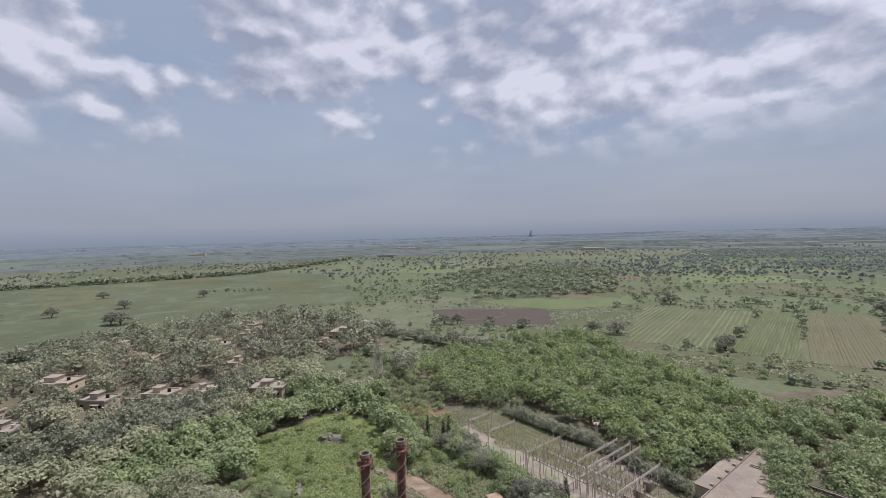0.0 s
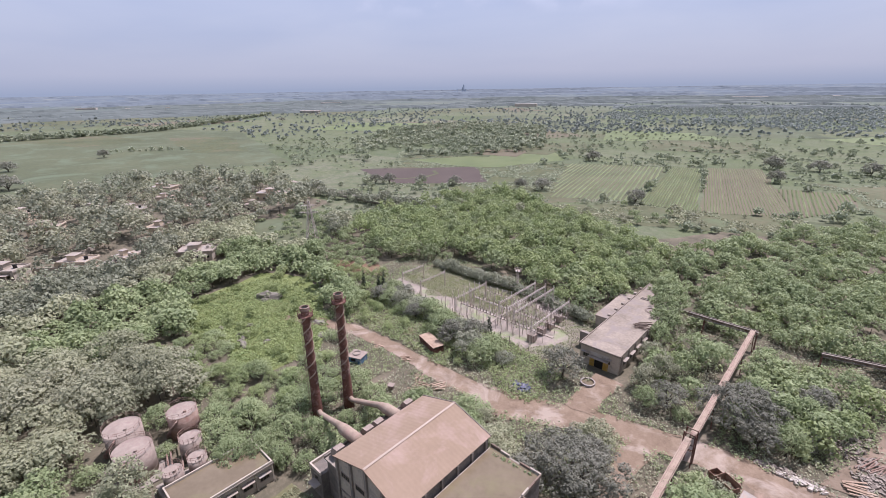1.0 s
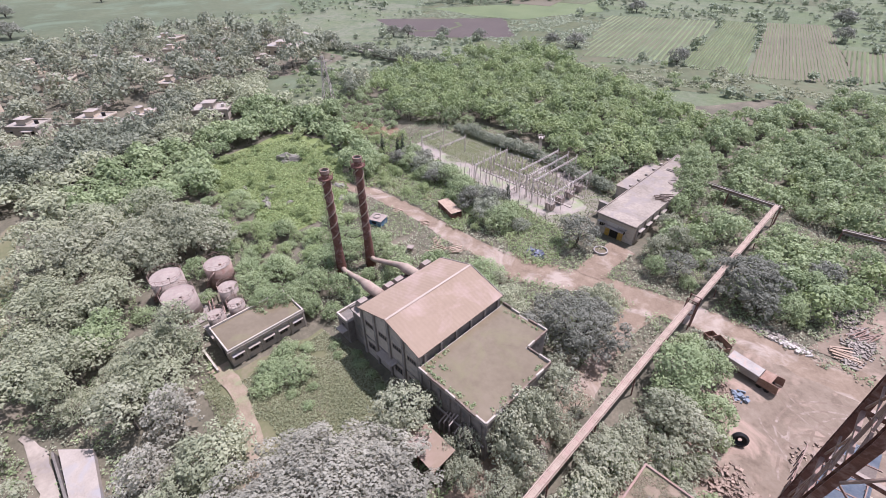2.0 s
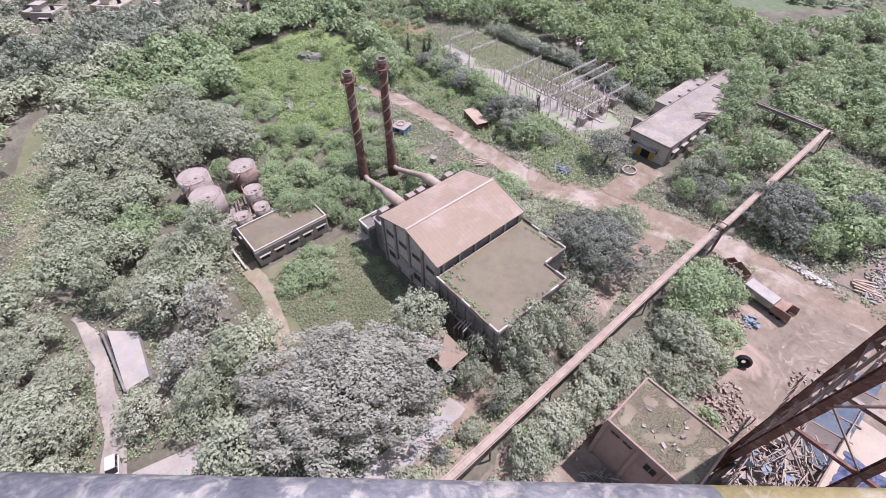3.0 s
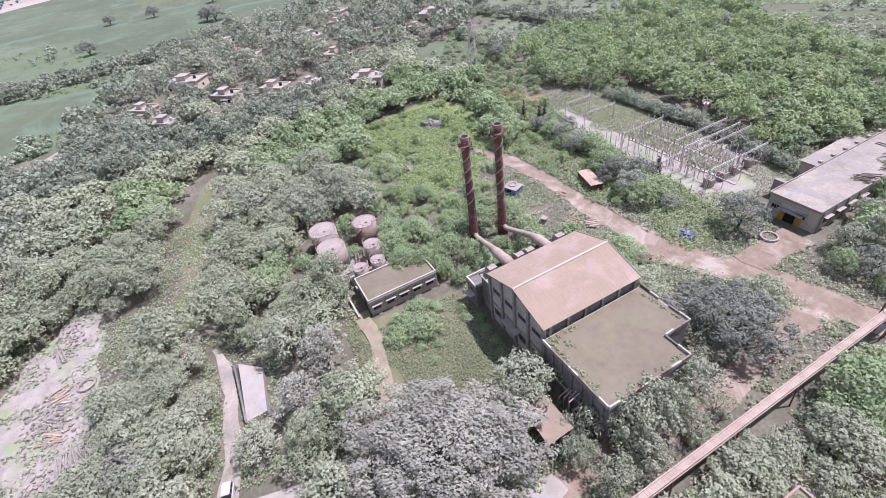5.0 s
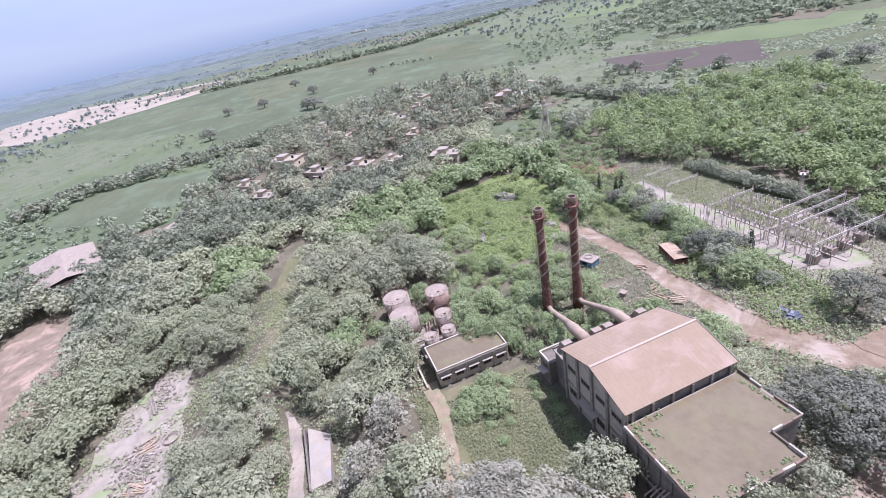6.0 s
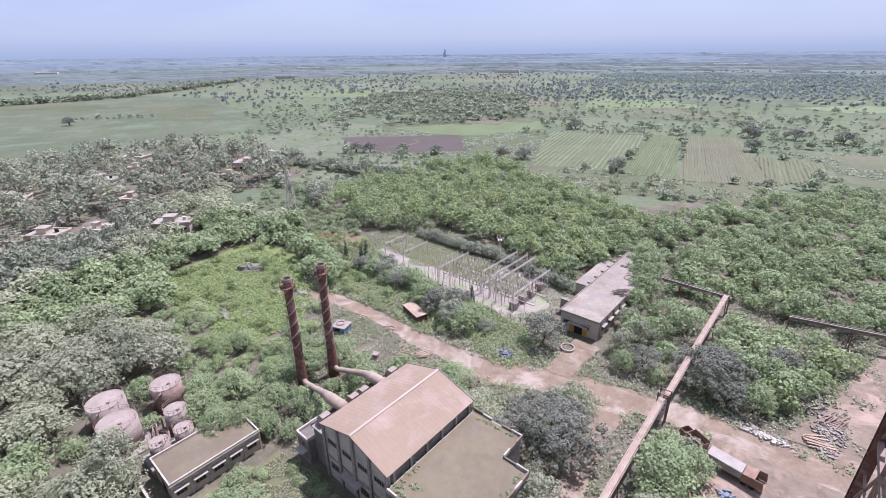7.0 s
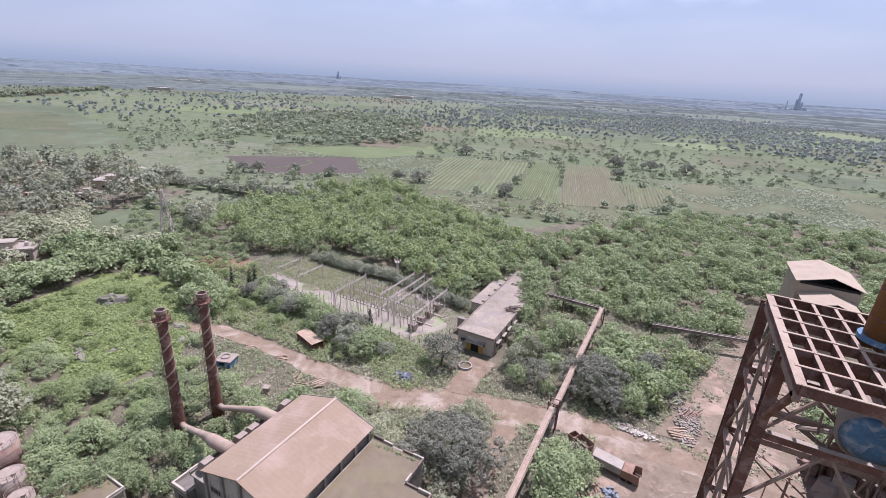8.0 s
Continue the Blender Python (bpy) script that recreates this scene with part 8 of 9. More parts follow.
# ---------------------------------------------------------------- planting
def plant_all():
    """Notable trees one by one, the rest of the near wood as things, the far wood as uncounted stuff."""
    rnd = random.Random(11)
    notable = [
        ("broad", LEAF_DUSTY, -18.8, 36.8, 1.1, 1.5, "dusty tree growing past the annex roof"),
        ("broad", LEAF_DUSTY, -33.2, -21.8, 0.95, 0.9, "dusty tree hanging over the parked car"),
        ("broad", LEAF_DUSTY, -31.0, -13.5, 1.1, 0.95, "brownish dusty tree beside the apron"),
        ("umbrella", LEAF_DUSTY, -20.0, 31.2, 0.95, 1.6, "dusty tree leaning over the annex parapet"),
        ("broad", LEAF_DUSTY, -19.8, 34.6, 1.05, 1.65, "dusty tree leaning over the annex parapet"),
        ("tall", LEAF_DUSTY, -19.4, 42.6, 1.1, 1.05, "tall dusty tree beside the annex"),
        ("sparse", LEAF_DUSTY, -22.6, 46.2, 0.9, 1.1, "thin dusty tree beside the annex"),
        ("broad", LEAF_DUSTY, -33.0, -7.0, 1.35, 0.95, "brownish dusty tree beside the lane"),
        ("tall", LEAF_GREY, -56.0, -1.0, 1.35, 0.9, "tall tree grey with dust"),
        ("tall", LEAF_GREY, -50.0, -7.0, 1.3, 0.85, "tall tree grey with dust"),
        ("tall", LEAF_DUSTY, -63.0, -6.0, 1.3, 0.9, "tall tree grey with dust"),
        ("broad", LEAF_GREEN, -7.8, 61.0, 1.55, 0.8, "dense green tree beside the gallery"),
        ("broad", LEAF_DUSTY, -5.6, 51.5, 1.35, 0.85, "dense dusty green tree beside the gallery"),
        ("bushy", LEAF_GREEN, -9.5, 69.5, 1.1, 0.8, "green bush beside the gallery"),
        ("broad", LEAF_FEATHER, -25.5, 67.8, 1.15, 0.9, "dusty green tree at the road fork"),
        ("bushy", LEAF_DUSTY, -29.4, 69.4, 0.9, 0.8, "dusty green bush at the road fork"),
        ("bushy", LEAF_FEATHER, -23.2, 63.2, 0.9, 0.8, "dusty green bush at the road fork"),
        ("broad", LEAF_SLATE, -41.4, 84.2, 1.35, 0.95, "dark tree in front of the switch house"),
    ]
    placed = []
    for i, (kind, leaf, x, y, s, tall, label) in enumerate(notable):
        plant(kind, leaf, x, y, s, 7 + i % 3, label, "", "tree", rnd.uniform(0, 360), tall)
        placed.append((x, y, KINDS[kind][0] * s))
    # great trees, each with its own crown
    for seed, x, y, rad, base, top, clumps, leaf, size, cover, wide, turn, label in (
            (3, -29.6, 8.0, 10.6, 1.5, 11.8, 210, LEAF_GREY, 0.25, 0.85, 1.40, 55, "huge domed tree with large leaves grey from dust"),
            (4, -25.2, 57.0, 8.4, 1.0, 8.8, 150, LEAF_SLATE, 0.25, 0.8, 1.08, 30, "wide dark grey-green tree dulled by dust"),
            (5, -8.0, 92.8, 7.4, 1.0, 8.2, 130, LEAF_SLATE, 0.27, 0.75, 1.1, 60, "large dark spreading tree beside the gallery")):
        rng = np.random.default_rng(seed)
        great = thing("tree", label, "tree", (x, y, 0), turn)
        great.scale = (wide, 0.98, 1.0)
        new("crown", tri_mesh("crown", leaves_on(rng, crown_blobs(rng, rad, base, top, clumps, 0.098), size, cover), leaf)).parent = great
        new("trunk", mesh_of("trunk", trunk_bm(rng, rad, base + 1, top, 8, 0.42), BARK)).parent = great
        placed.append((x, y, rad * 1.05))
    # trees and bushes along the gallery and by the switch house
    for k in range(13):
        plant("bushy" if k % 3 else "broad", (LEAF_DUSTY, LEAF_GREEN, LEAF_DUSTY)[k % 3], -8.6 + rnd.uniform(-0.8, 0.8), 22 + k * 1.9, rnd.uniform(0.85, 1.15), k % 4, "dusty bush below the gallery", "gallery bushes", "shrub", rnd.uniform(0, 360), 0.85)
    for k in range(8):
        plant("shrub" if k % 2 else "bushy", (LEAF_DUSTY, LEAF_SLATE)[k % 2], -16.0 + rnd.uniform(-0.6, 0.4), 8 + k * 5.2, rnd.uniform(0.75, 1.05), k % 4, "dusty bush between lane and gallery", "gallery bushes", "shrub", rnd.uniform(0, 360), 0.8)
    for x, y, s in ((-30.0, 113, 0.95), (-30.6, 119, 1.2), (-32.0, 125, 1.35), (-33.4, 131, 1.45), (-35.6, 137, 1.5), (-28.6, 104, 0.85), (-42.8, 141.5, 1.0), (-24, 98, 1.0), (-26, 92.5, 0.9)):
        plant("broad", LEAF_GREEN if y > 110 else LEAF_DUSTY, x, y, s, int(y) % 4, "green tree crowding the switch house", "switch house trees", "tree", rnd.uniform(0, 360), 1.1)
    for x, y, s, k in ((-2.2, 52.5, 1.1, "broad"), (-1.0, 57.5, 1.0, "broad"), (-4.5, 66.5, 1.05, "broad"), (0.6, 48.8, 0.8, "bushy"), (-3.2, 46.0, 1.0, "broad"), (-6.5, 57, 1.1, "broad"), (-3.5, 42.5, 0.9, "bushy"), (1.0, 43.0, 0.7, "bushy"), (1.2, 54.5, 0.8, "bushy")):
        plant(k, LEAF_GREEN if y > 54 else LEAF_DUSTY, x, y, s, int(y) % 4, "dense leafy tree beside the yard", "yard trees", "tree", rnd.uniform(0, 360), 0.85)
    for i, (x, y, s) in enumerate(((-16.5, 87, 0.8), (-3.6, 88.2, 1.0), (0.6, 89.5, 1.05), (3.0, 94.5, 1.0), (1.6, 100.5, 1.1), (3.2, 107, 1.0), (-1.5, 95, 1.1), (-20, 89.5, 0.95), (-23.5, 86.5, 0.8), (-3.0, 103, 1.1))):
        plant("broad" if i % 3 else "bushy", LEAF_SLATE if i % 2 else LEAF_GREEN, x, y, s, i % 4, "dark leafy tree beside the dirt road", "roadside trees", "tree", rnd.uniform(0, 360), 0.95)
    for i, (x, y, s, tall) in enumerate(((-17.0, 30.5, 0.95, 1.25), (-16.6, 25.5, 0.8, 1.1), (-19.5, 31.5, 0.8, 1.3), (-16.0, 38.8, 0.8, 1.1), (-21.5, 24.0, 0.7, 1.2), (-16.4, 44.0, 0.75, 1.0))):
        plant("sparse" if i % 2 else "broad", LEAF_DUSTY, x, y, s, i % 3, "dusty tree hanging over the lane", "lane trees", "tree", rnd.uniform(0, 360), tall)
    clumps = [p for p in wood_places(MEADOW_AT, 3.0, 19) if noise.noise(Vector((p[0] * 0.12, p[1] * 0.12, 3.0))) + rnd.uniform(-0.25, 0.25) > 0.05]
    woodland("meadow_clumps", clumps, ("shrub", "bushy"), MEADOW_LEAF, 0.34, 0.45, "low lush shrubs and weeds in the meadow", 47, (0.3, 0.7), False)
    hedge_rows = [(-112 + k * 0.9, 116.2 + 0.02 * k + rnd.uniform(-0.5, 0.5)) for k in range(44)] + [(-73 + k * 1.0, 117 - 0.2 * k + rnd.uniform(-0.5, 0.5)) for k in range(25)]
    woodland("creeper_hedge", hedge_rows, ("shrub", "bushy"), LEAF_DARK, 0.34, 0.5, "grey-green creeper hedge along the yard", 36, (0.75, 1.05), False)
    for x, y, s in ((-57.5, 14.0, 1.0), (-54.5, 16.5, 1.15), (-55.5, 12.0, 0.9), (-60, 18.0, 0.9), (-51.5, 14.5, 0.8), (-58.5, 21.5, 0.8), (-53.0, 24.5, 0.8), (-48.5, 26.0, 0.8), (-42, 25.4, 0.7), (-45.2, 26.2, 0.8), (-38.5, 26.4, 0.75), (-36, 25.6, 0.6), (-51, 27.0, 0.8), (-55.4, 25.4, 0.85), (-47.5, 15.1, 0.75), (-50.2, 17.6, 0.7)):
        plant("bushy" if s > 0.85 else "shrub", LEAF_GREEN, x, y, s, int(x * 2) % 4, "sprawling green shrub on the rough lawn", "lawn shrubs", "shrub", rnd.uniform(0, 360), 0.7)
    for x, y, s, k in ((-73.5, 22.0, 0.95, "broad"), (-70.5, 26.8, 1.0, "broad"), (-66.0, 27.6, 0.9, "bushy"), (-84.5, 13.5, 0.7, "bushy"), (-93.5, 15.5, 0.9, "broad"), (-87.5, 3.0, 0.8, "bushy"), (-79.0, 21.5, 1.0, "broad"), (-84, 23, 1.0, "broad"), (-62.2, 29.5, 0.9, "bushy"), (-60, 34.5, 1.0, "broad"), (-60.5, 40, 1.0, "bushy"), (-61, 46, 1.05, "broad"), (-66.5, 41.5, 0.8, "bushy"), (-66, 48.5, 1.0, "broad"), (-75.5, 42, 1.0, "broad"), (-75, 36, 1.0, "broad"), (-66, 34.5, 1.0, "broad"), (-73, 49.5, 1.0, "broad"), (-70.5, 31.5, 1.05, "broad"), (-80, 28, 1.1, "broad"), (-77, 31, 1.0, "bushy")):
        plant(k, LEAF_GREEN, x, y, s, int(-x) % 4, "leafy green tree crowding the plant", "plant trees", "tree", rnd.uniform(0, 360), 0.9)
    for x, y, s in ((-25.2, 30.6, 0.6), (-23.5, 33, 0.8)):
        plant("sparse", LEAF_DUSTY, x, y - 6, s, 2, "thin dusty tree beside the annex", "", "tree", rnd.uniform(0, 360), 1.3)

    for x, y, s, tall in ((-71.2, 20.6, 0.72, 1.35), (-69.2, 24.6, 0.7, 1.3), (-66.0, 26.6, 0.62, 1.25)):
        plant("umbrella", LEAF_GREEN, x, y, s, int(-y) % 3, "green tree spreading over the pump house roof", "plant trees", "tree", rnd.uniform(0, 360), tall)

    def blocked(x, y, r):
        return any((x - a) ** 2 + (y - b) ** 2 < (0.8 * c + 0.75 * r) ** 2 for a, b, c in placed)

    count, rest = 0, {k: [] for k in ("green", "dusty", "grey", "feather", "green_far", "dusty_far", "grey_far", "feather_far")}
    for x, y in wood_places(WEST_WOOD, 4.4, 1):
        if not open_ground(x, y, 2.6) or blocked(x, y, 2.6):
            continue
        d = math.hypot(x, y)
        mood = noise.noise(Vector((x * 0.022, y * 0.022, 3.0))) + 0.004 * (y - 12) - (0.25 if d < 62 else 0) - (0.55 if x < -165 else 0)
        leaf = LEAF_GREEN if mood > 0.0 else LEAF_FEATHER if mood > -0.3 else LEAF_DUSTY if mood > -0.6 else LEAF_GREY
        if -128 < x < -76 and 24 < y < 64:
            plant("bushy" if rnd.random() < 0.7 else "broad", LEAF_BRIGHT if rnd.random() < 0.55 else LEAF_GREEN, x, y, rnd.uniform(0.6, 0.95), rnd.randrange(4), "low bright green bush beside the meadow", "meadow bushes", "shrub", rnd.uniform(0, 360), rnd.uniform(0.6, 0.8))
            continue
        if d < 80 and count < 300 and y > -0.6 * abs(x) - 8:
            kind = rnd.choice(("broad", "umbrella", "umbrella", "tall") if leaf is not LEAF_GREEN else ("broad", "bushy", "bushy"))
            word = {"green_leaves": "green leafy tree in the thicket", "feathery_leaves": "pale feathery tree in the thicket", "dusty_leaves": "dusty green tree in the thicket", "grey_dusted_leaves": "grey-dusted tree in the thicket"}[leaf.name]
            plant(kind, leaf, x, y, rnd.uniform(0.65, 1.3), rnd.randrange(4), word, "thicket trees", "tree", rnd.uniform(0, 360), rnd.uniform(0.75, 1.15))
            count += 1
        else:
            rest[("green" if leaf is LEAF_GREEN else "feather" if leaf is LEAF_FEATHER else "dusty" if leaf is LEAF_DUSTY else "grey") + ("_far" if d > 135 else "")].append((x, y))
    for far, size, cover in (("", 0.33, 0.5), ("_far", 0.6, 0.5)):
        woodland("woodland", rest["green" + far], ("broad", "bushy", "broad"), LEAF_GREEN, size, cover, "green wood of leafy trees", 21)
        woodland("woodland", rest["feather" + far], ("umbrella", "bushy", "umbrella"), LEAF_FEATHER, size, cover, "pale feathery wood", 35)
        woodland("woodland", rest["dusty" + far], ("umbrella", "tall", "broad"), LEAF_DUSTY, size, cover, "dusty green wood", 22)
        woodland("woodland", rest["grey" + far], ("tall", "broad", "sparse"), LEAF_GREY if not far else LEAF_DARK, size, cover, "grey dusty wood", 23)
    rows = [p for p in wood_places(FOREST, 5.0, 2) if open_ground(*p, 2.0)]
    woodland("forest", rows[::2], ("broad", "tall"), LEAF_BRIGHT, 0.44, 0.5, "dense bright green plantation", 24, (0.9, 1.3))
    woodland("forest", rows[1::2], ("broad", "bushy"), LEAF_GREEN, 0.44, 0.5, "dense green plantation", 25, (0.9, 1.3))
    rows = [p for p in wood_places(EAST_SCRUB, 4.9, 3) if open_ground(*p, 2.0) and rnd.random() < (0.92 if p[1] < 215 else 0.55)]
    woodland("scrub", rows[::2], ("bushy", "broad"), LEAF_GREEN, 0.43, 0.5, "dense green thorn scrub", 26, (0.8, 1.3))
    woodland("scrub", rows[1::3], ("bushy", "shrub"), LEAF_BRIGHT, 0.43, 0.5, "bright green scrub", 27, (0.8, 1.3))
    woodland("scrub", [r for i, r in enumerate(rows) if i % 2 and i % 3 != 1], ("broad", "bushy"), LEAF_GREEN, 0.42, 0.5, "dusty green scrub", 28, (0.8, 1.2))
    rows = [p for p in wood_places(GALLERY_SCRUB, 3.2, 4) if open_ground(*p, 1.0) and not blocked(*p, 1.2)]
    for x, y in rows:
        plant("shrub", rnd.choice((LEAF_DUSTY, LEAF_GREEN)), x, y, rnd.uniform(0.8, 1.4), rnd.randrange(3), "dusty green shrub below the gallery", "gallery shrubs", "shrub", rnd.uniform(0, 360))
    # rows between the road and the substation
    for k in range(13):
        x, y = -108 + k * 4.3, 91.0 - k * 0.68
        for dx, dy in ((0, -2.5), (2, -6.2)):
            if (k, dy) not in ((5, -6.2), (6, -6.2), (9, -6.2), (12, -6.2)):
                plant("broad" if k % 3 else "bushy", (LEAF_DARK, LEAF_GREEN, LEAF_SLATE, LEAF_GREEN)[(k + int(dx)) % 4], x + dx + rnd.uniform(-1.4, 1.4), y + dy + rnd.uniform(-1, 1), rnd.uniform(0.9, 1.3), rnd.randrange(4), "dark tree beside the substation fence", "substation trees", "tree", rnd.uniform(0, 360), rnd.uniform(0.75, 0.95))
    # bushes thinning out over the fallow strip, and low growth round the pylon
    strip = [p for p in wood_places(FIELD_F, 4.2, 14) if open_ground(*p, 1.5) and rnd.random() < 0.42 * max(0.12, min(1.0, (258 + 0.3 * p[0] - p[1]) / 26))]
    woodland("scrub", strip[::2], ("bushy", "shrub", "broad"), LEAF_DUSTY, 0.5, 0.48, "scattered thorn bushes on the fallow strip", 41, (0.5, 1.2))
    woodland("scrub", strip[1::2], ("bushy", "shrub"), LEAF_GREEN, 0.5, 0.48, "scattered green bushes on the fallow strip", 42, (0.5, 1.1))
    verge = [p for p in wood_places([(-152, 68), (-148, 92), (-118, 98), (-112, 93), (-106, 84), (-60, 76), (-60, 72), (-104, 70), (-123, 74)], 2.8, 18) if open_ground(*p, 1.0) and rnd.random() < (0.8 if p[0] < -105 else 0.5)]
    woodland("low_bushes", verge, ("shrub", "bushy"), LEAF_BRIGHT, 0.36, 0.48, "low bright green bushes on the verge", 46, (0.4, 0.8), False)
    low = [p for p in wood_places([(-226, 92), (-228, 126), (-206, 132), (-140, 112), (-128, 100), (-150, 84), (-190, 78)], 3.0, 15) if rnd.random() < (0.16 if inside(PADDOCK_AT, *p) and p[0] < -176 else 0.75)]
    woodland("low_bushes", low, ("shrub", "bushy"), LEAF_GREEN, 0.42, 0.48, "low green bushes round the pylon", 43, (0.5, 1.0), False)
    row = [(-262 + k * 3.1 + rnd.uniform(-1.5, 1.5), 158 + 0.35 * k + rnd.uniform(-3.5, 3.5)) for k in range(34)]
    woodland("tree_row", row, ("broad", "bushy"), LEAF_DARK, 0.5, 0.52, "dark row of trees behind the plantation", 52, (0.8, 1.4))
    # settlement and hedges further out
    town = [(-222, -60), (-222, 120), (-262, 165), (-330, 150), (-378, 100), (-372, 20), (-300, -40), (-262, -45)]
    rows = [p for p in wood_places(town, 8.2, 5) if open_ground(*p, 3.0)]
    # Besides dust, the pale leaf colours here suggest haze over the houses.
    woodland("settlement_trees", rows[::2], ("broad", "tall", "bushy"), LEAF_DUSTY, 0.62, 0.45, "dusty grey trees among the houses, paled for haze", 29, (0.8, 1.8))
    woodland("settlement_trees", rows[1::2], ("broad", "tall"), LEAF_DARK, 0.62, 0.45, "dark trees among the houses", 30, (0.7, 1.9))
    hedge = [(-312, -160), (-337, -138), (-339, -107), (-346, -56), (-372, 20)]
    rows = [p for p in wood_places([(-420, -180), (-420, 60), (-290, 60), (-290, -180)], 6, 6) if near_line(hedge, *p, 9)]
    woodland("hedge", rows, ("broad", "bushy"), LEAF_DARK, 0.9, 0.42, "dark hedge of trees across the pasture", 31, (0.9, 1.3))
    line = [(-1270, 640), (-1080, 430), (-930, 250), (-935, 77), (-960, -120)]
    rows = [p for p in wood_places([(-1300, -150), (-1300, 660), (-880, 660), (-880, -150)], 9, 16) if near_line(line, *p, 12)]
    woodland("hedge", rows, ("broad", "bushy"), LEAF_SCRUB, 1.8, 0.5, "line of trees across the far pasture", 44, (0.8, 1.7), False, -0.6, 0.4)
    rows = [(-648 + 3.6 * k + rnd.uniform(-2, 2), 130 + 5 * k + rnd.uniform(-3, 3)) for k in range(14) if k % 5 != 3]
    woodland("hedge", rows, ("bushy", "shrub"), LEAF_SCRUB, 1.2, 0.5, "broken hedge across the pasture", 45, (0.6, 1.3), False, -0.6, 0.5)
    woodland("far_wood", [p for p in wood_places(FAR_WOOD, 9.5, 21) if noise.noise(Vector((p[0] * 0.012, p[1] * 0.012, 8.0))) + rnd.uniform(-0.3, 0.3) > -0.28], ("bushy", "broad"), LEAF_SCRUB, 1.5, 0.5, "dense dark wood beyond the pasture", 48, (0.8, 1.5), False, -0.2, 0.35)
    woodland("far_wood", [p for p in wood_places(FAR_FOREST, 13, 23) if noise.noise(Vector((p[0] * 0.005, p[1] * 0.005, 2.0))) + rnd.uniform(-0.3, 0.3) > -0.32], ("bushy", "broad"), LEAF_HAZED, 2.2, 0.55, "dense forest far on the plain, blue-green from haze tint", 49, (0.7, 1.2), False, 0.0, 0.2)
    # far scrub
    far_rng = random.Random(8)
    far, dark, lone_far = [], [], []
    for k in range(30000):
        ang, r = far_rng.uniform(-0.45, 2.2), 230 * (13.0 ** far_rng.random())
        x, y = -r * math.sin(ang), r * math.cos(ang)
        if any(inside(p, x, y) for p in (FIELD_A, FIELD_B, FIELD_C, FIELD_E, FIELD_G, FIELD_H, FIELD_J, FIELD_K, FAR_WOOD, FAR_FOREST, FIELD_F, FIELD_I, WEST_WOOD, FOREST, EAST_SCRUB, town)):
            continue
        if inside(FIELD_D, x, y) and far_rng.random() < 0.9:
            continue
        mood = noise.noise(Vector((x * 0.0035, y * 0.0035, 9.0))) + noise.noise(Vector((x * 0.012, y * 0.012, 4.0))) * 0.6
        mood += 0.5 * max(0.0, 1 - math.hypot(x + 440, y - 400) / 220) + 0.5 * max(0.0, 1 - math.hypot(x + 120, y - 1000) / 500)
        if mood + far_rng.uniform(-0.45, 0.45) > (0.0 if r < 850 else -0.25):
            (dark if mood + far_rng.uniform(-0.3, 0.3) > 0.35 else far).append((x, y))
    for leaf, rows, seed, word in ((LEAF_SCRUB, far, 32, "scattered thorn bushes on the plain"), (LEAF_SCRUB, dark, 33, "dense bushes on the plain")):
        near = [p for p in rows if math.hypot(*p) < 700][:5200]
        woodland("far_scrub", near, ("bushy", "broad"), leaf, 1.5, 0.5, word, seed, (0.22, 0.6), False, -0.3, 0.3)
        woodland("far_scrub", near[::9], ("broad", "bushy"), leaf, 1.0, 0.45, word, seed + 50, (0.6, 1.15), False, -0.5, 0.6)
        woodland("far_scrub", [p for p in rows if math.hypot(*p) >= 700][:3600], ("bushy", "broad"), LEAF_HAZED, 2.6, 0.5, word, seed, (0.4, 1.0), False, -0.3, 0.2)
    solo = [(-595, 113), (-166, 254), (-153, 260), (-93, 262), (-43, 376), (-54, 438), (-25, 445), (4, 446), (-209, 237), (-258, 206), (-985, 533), (-183, 397), (-557, 34), (-552, -59), (-541, -21), (-452, 18), (-445, 24), (-681, 21), (-421, -66), (-230, 225), (-250, 212)]
    for x, y in solo:
        s = 2.7 if math.hypot(x, y) > 350 else 2.1
        plant("bushy", LEAF_SLATE, x, y, s * rnd.uniform(0.85, 1.15), rnd.randrange(3), "lone dark tree standing in the fields", "field trees", "tree", rnd.uniform(0, 360), 0.9)


def weeds(name, poly, gap, seed, leaf, size, label, keep, high=0.5):
    """Knee-high uncounted weeds over open ground."""
    rng = np.random.default_rng(seed)
    rows = [p for p in wood_places(poly, gap, seed, 0.5) if keep(*p)]
    made = []
    for x, y in rows:
        k = int(rng.integers(4, 9))
        r = gap * 0.6
        c = np.stack([x + rng.normal(0, r * 0.6, k), y + rng.normal(0, r * 0.6, k), rng.uniform(0.15, high, k)], 1)
        nor = rng.normal(size=(k, 3)) * 0.5 + np.array([0, 0, 0.9])
        nor /= np.linalg.norm(nor, axis=1, keepdims=True)
        a = np.cross(nor, rng.normal(size=(k, 3)))
        a /= np.linalg.norm(a, axis=1, keepdims=True) + 1e-9
        b = np.cross(nor, a)
        s = size * rng.uniform(0.6, 1.5, (k, 1))
        made.append(np.stack([c - a * s * 0.5 - b * s * 0.4, c + a * s * 0.5 - b * s * 0.4, c + b * s * 0.75], 1))
    if made:
        tagged(new(name, tri_mesh(name, np.concatenate(made), leaf)), label, "weeds", kind="stuff")


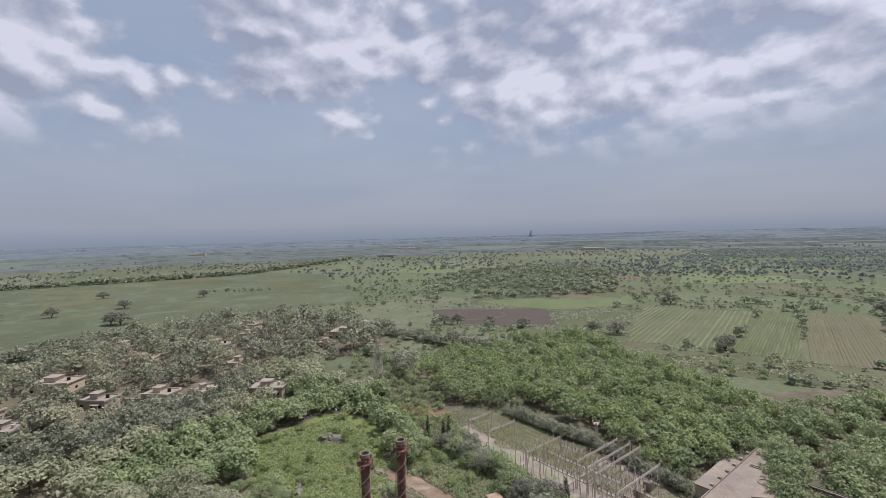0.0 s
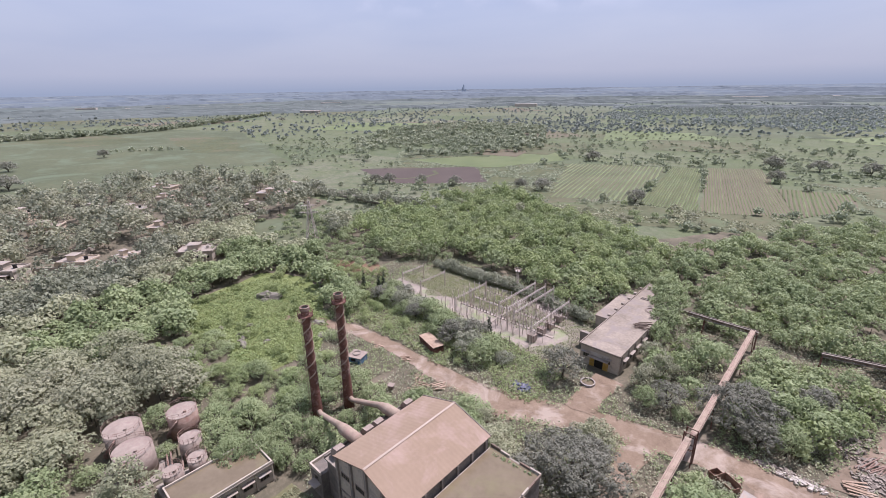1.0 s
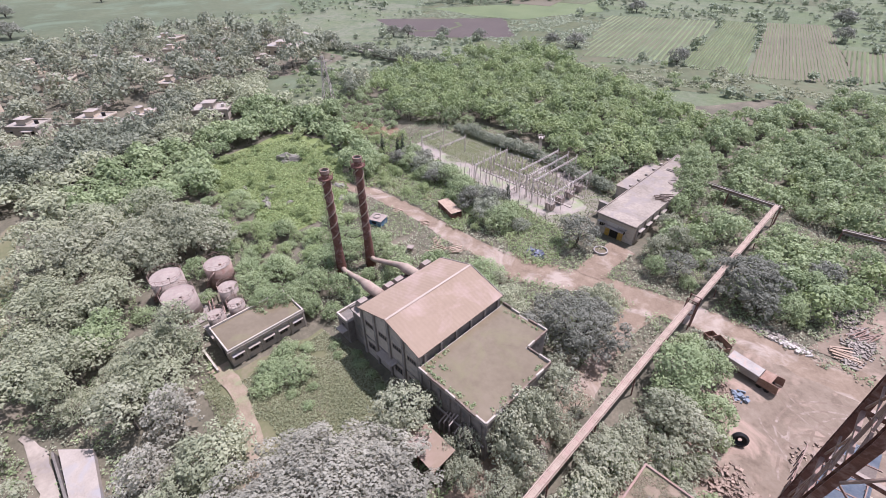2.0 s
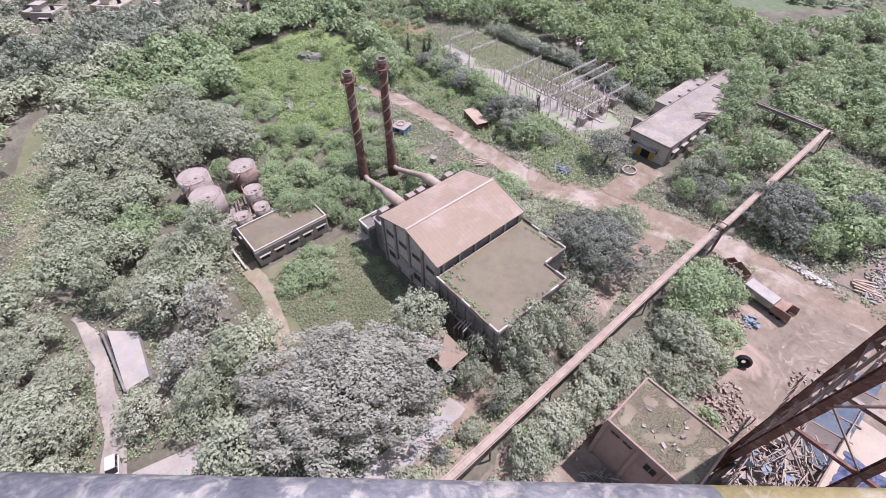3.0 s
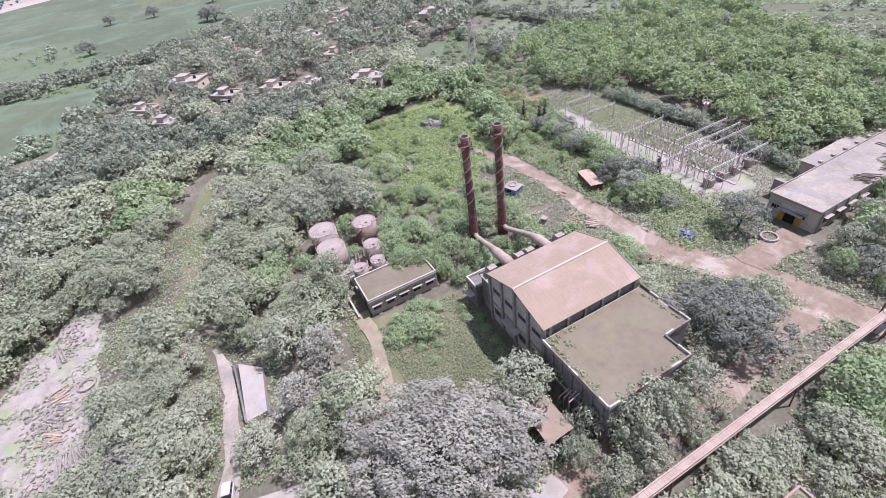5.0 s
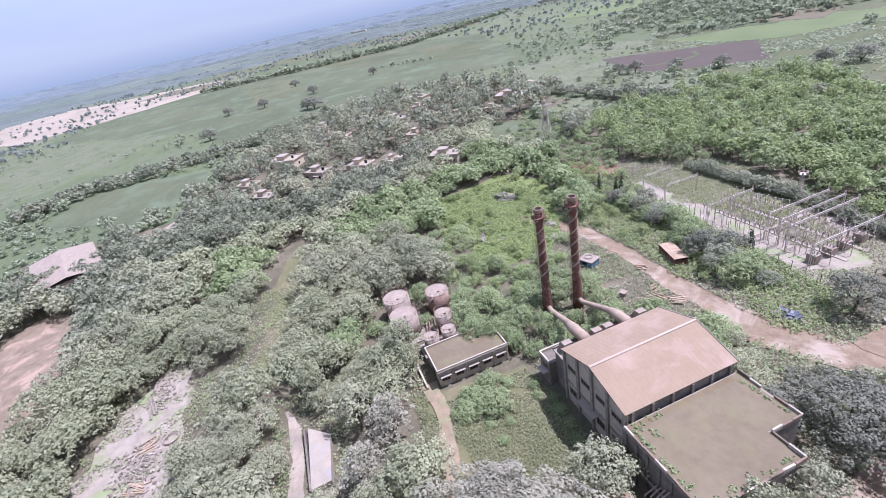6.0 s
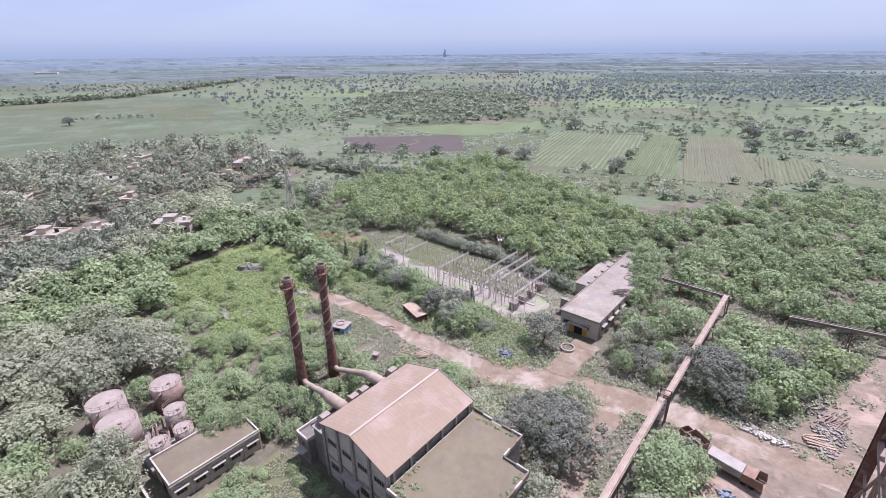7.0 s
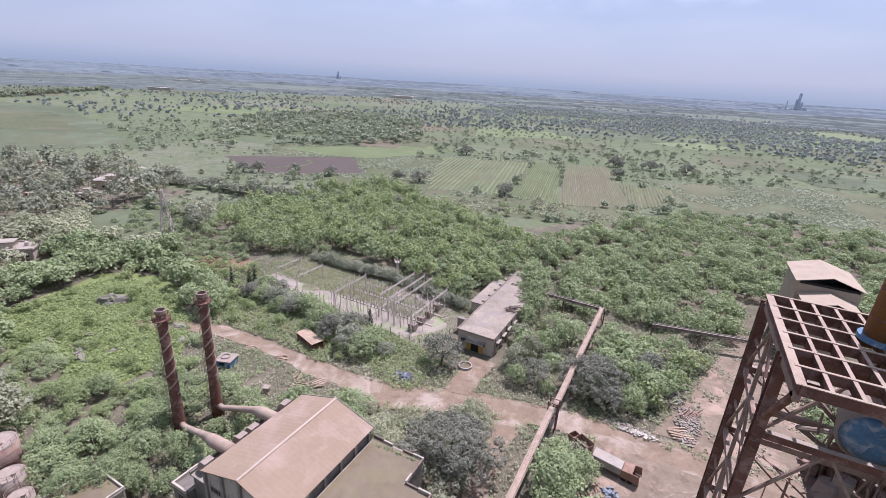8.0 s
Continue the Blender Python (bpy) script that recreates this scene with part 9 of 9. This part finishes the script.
def clear_of_roads(x, y, wide=0.0):
    if any(x0 < x < x1 and y0 < y < y1 for x0, x1, y0, y1 in BUILT[:7] + [(-66.5, -54, -15.8, -11.5), (-43, -31, -21.5, -10.5)]):
        return False
    edge = 1.3 * noise.noise(Vector((x * 0.4, y * 0.4, 2.0)))
    return not any(near_line(line, x, y, w + edge + wide) for line, w in ((ROAD_A, 2.7), (ROAD_B, 1.9), (ROAD_C, 2.8), (ROAD_D, 1.5), (TRACK, 0.9)))


def ground_cover():
    weeds("field_weeds", FIELD_D, 2.6, 11, LEAF_SCRUB, 0.9, "tufts of weeds on the fallow field", lambda x, y: not any(inside(p, x, y) for p in (FIELD_E, FIELD_J, FIELD_K)) and noise.noise(Vector((x * 0.05, y * 0.05, 1.0))) > -0.1, 0.5)
    weeds("field_weeds", FIELD_F, 2.2, 12, LEAF_FEATHER, 0.8, "tufts of grass on the fallow strip", lambda x, y: noise.noise(Vector((x * 0.07, y * 0.07, 1.0))) > 0.0, 0.5)
    near = [(-125, -60), (-128, 95), (-128, 128), (-46, 124), (-46, 150), (40, 150), (40, 84), (-4, 82), (-4, 44), (-14, 0), (-30, -60)]
    bare = (SUBSTATION_AT, YARD_AT, MEADOW_AT, LAWN_AT, DUMP_AT, JUNK_AT)
    weeds("field_weeds", FIELD_I, 3.2, 16, LEAF_SCRUB, 1.0, "tufts of weeds on the far fallow", lambda x, y: noise.noise(Vector((x * 0.03, y * 0.03, 1.0))) > -0.15, 0.5)
    weeds("undergrowth", [(-112, 62), (-112, 96), (-50, 88), (-40, 84), (-40, 70), (-66, 68)], 0.75, 13, LEAF_BRIGHT, 0.3, "lush green weeds on the verge", lambda x, y: clear_of_roads(x, y) and not inside(SUBSTATION_AT, x, y) and noise.noise(Vector((x * 0.09, y * 0.09, 5.0))) > -0.3, 1.1)
    weeds("undergrowth", near, 0.86, 3, LEAF_GREEN, 0.27, "knee-high green undergrowth", lambda x, y: not (inside(WEST_WOOD, x, y) and noise.noise(Vector((x * 0.16, y * 0.16, 4.0))) < 0.12 and open_ground(x, y, 2.6)) and noise.noise(Vector((x * 0.11, y * 0.11, 1.0))) > -0.12 and clear_of_roads(x, y) and not any(inside(p, x, y) for p in bare), 0.9)
    weeds("undergrowth", near, 1.0, 4, LEAF_DUSTY, 0.27, "dusty weeds", lambda x, y: not (inside(WEST_WOOD, x, y) and noise.noise(Vector((x * 0.16, y * 0.16, 4.0))) < 0.12 and open_ground(x, y, 2.6)) and noise.noise(Vector((x * 0.11, y * 0.11, 1.0))) < 0.05 and clear_of_roads(x, y) and not any(inside(p, x, y) for p in bare), 0.8)
    weeds("meadow_grass", [(-152, 30), (-152, 72), (-90, 72), (-90, 30)], 0.8, 5, MEADOW_LEAF, 0.34, "lush meadow grass and weeds", lambda x, y: inside(MEADOW_AT, x, y), 0.6)
    weeds("lawn_grass", [(-66, 2), (-66, 28), (-34, 28), (-34, 2)], 0.36, 6, GRASS_LEAF, 0.19, "rough lawn grass", lambda x, y: inside(LAWN_AT, x, y) and clear_of_roads(x, y) and noise.noise(Vector((x * 0.2, y * 0.2, 6.0))) > -0.4, 0.45)
    weeds("yard_grass", [(-115, 86), (-115, 126), (-45, 126), (-45, 86)], 0.5, 7, GRASS_LEAF, 0.2, "grass tufts in the gravel yard", lambda x, y: inside(SUBSTATION_AT, x, y) and noise.noise(Vector((x * 0.07, y * 0.07, 6.0))) + (0.4 if x < -72 and y > 99 else -0.05) > 0.0, 0.4)
    weeds("scrub_weeds", [(-4, 84), (-4, 146), (40, 146), (40, 84)], 1.4, 8, LEAF_DUSTY, 0.4, "dusty weeds among the rubble", lambda x, y: inside(DUMP_AT, x, y) and noise.noise(Vector((x * 0.2, y * 0.2, 6.0))) > 0.1, 0.5)
    weeds("junk_weeds", [(-110, -62), (-110, -34), (-50, -34), (-50, -62)], 1.2, 9, LEAF_DUSTY, 0.4, "dusty weeds on the storage ground", lambda x, y: inside(JUNK_AT, x, y) and noise.noise(Vector((x * 0.2, y * 0.2, 6.0))) > 0.05, 0.5)
    weeds("roof_grass", [(-4, 29), (-4, 37.5), (6.7, 37.5), (6.7, 29)], 0.2, 10, ROOF_GRASS, 0.085, "thin dry grass on the roof", lambda x, y: noise.noise(Vector((x * 0.5, y * 0.5, 6.0))) > -0.2, 0.2)
    bpy.data.objects["roof_grass"].location.z = 9.9


def rim_weeds():
    """Algae and weeds that fringe the flooded roof."""
    rng = np.random.default_rng(17)
    blobs = []
    for ax, ay, bx, by, count in ((-34.6, 28.9, -24.0, 28.8, 46), (-34.4, 29.5, -34.4, 36.0, 12), (-34.0, 46.8, -27.0, 47.4, 20), (-34.6, 28.9, -31.5, 31.5, 16), (-22.4, 30.0, -22.3, 42.0, 20)):
        for k in range(count):
            f = rng.random()
            r = rng.uniform(0.12, 0.42)
            blobs.append((ax + (bx - ax) * f + rng.normal(0, 0.3), ay + (by - ay) * f + abs(rng.normal(0, 0.35)), FLAT - 0.02, r))
    tagged(new("roof_weeds", tri_mesh("roof_weeds", leaves_on(rng, blobs, 0.17, 0.6, 0.0), LEAF_GREEN)), "weeds fringing the flooded roof", "weeds", kind="stuff")


rim_weeds()
ROOF_GRASS = leaf_material("dry_roof_grass", [(0.19, 0.175, 0.10), (0.24, 0.215, 0.13), (0.21, 0.215, 0.11)], 0.5)
plant_all()
ground_cover()
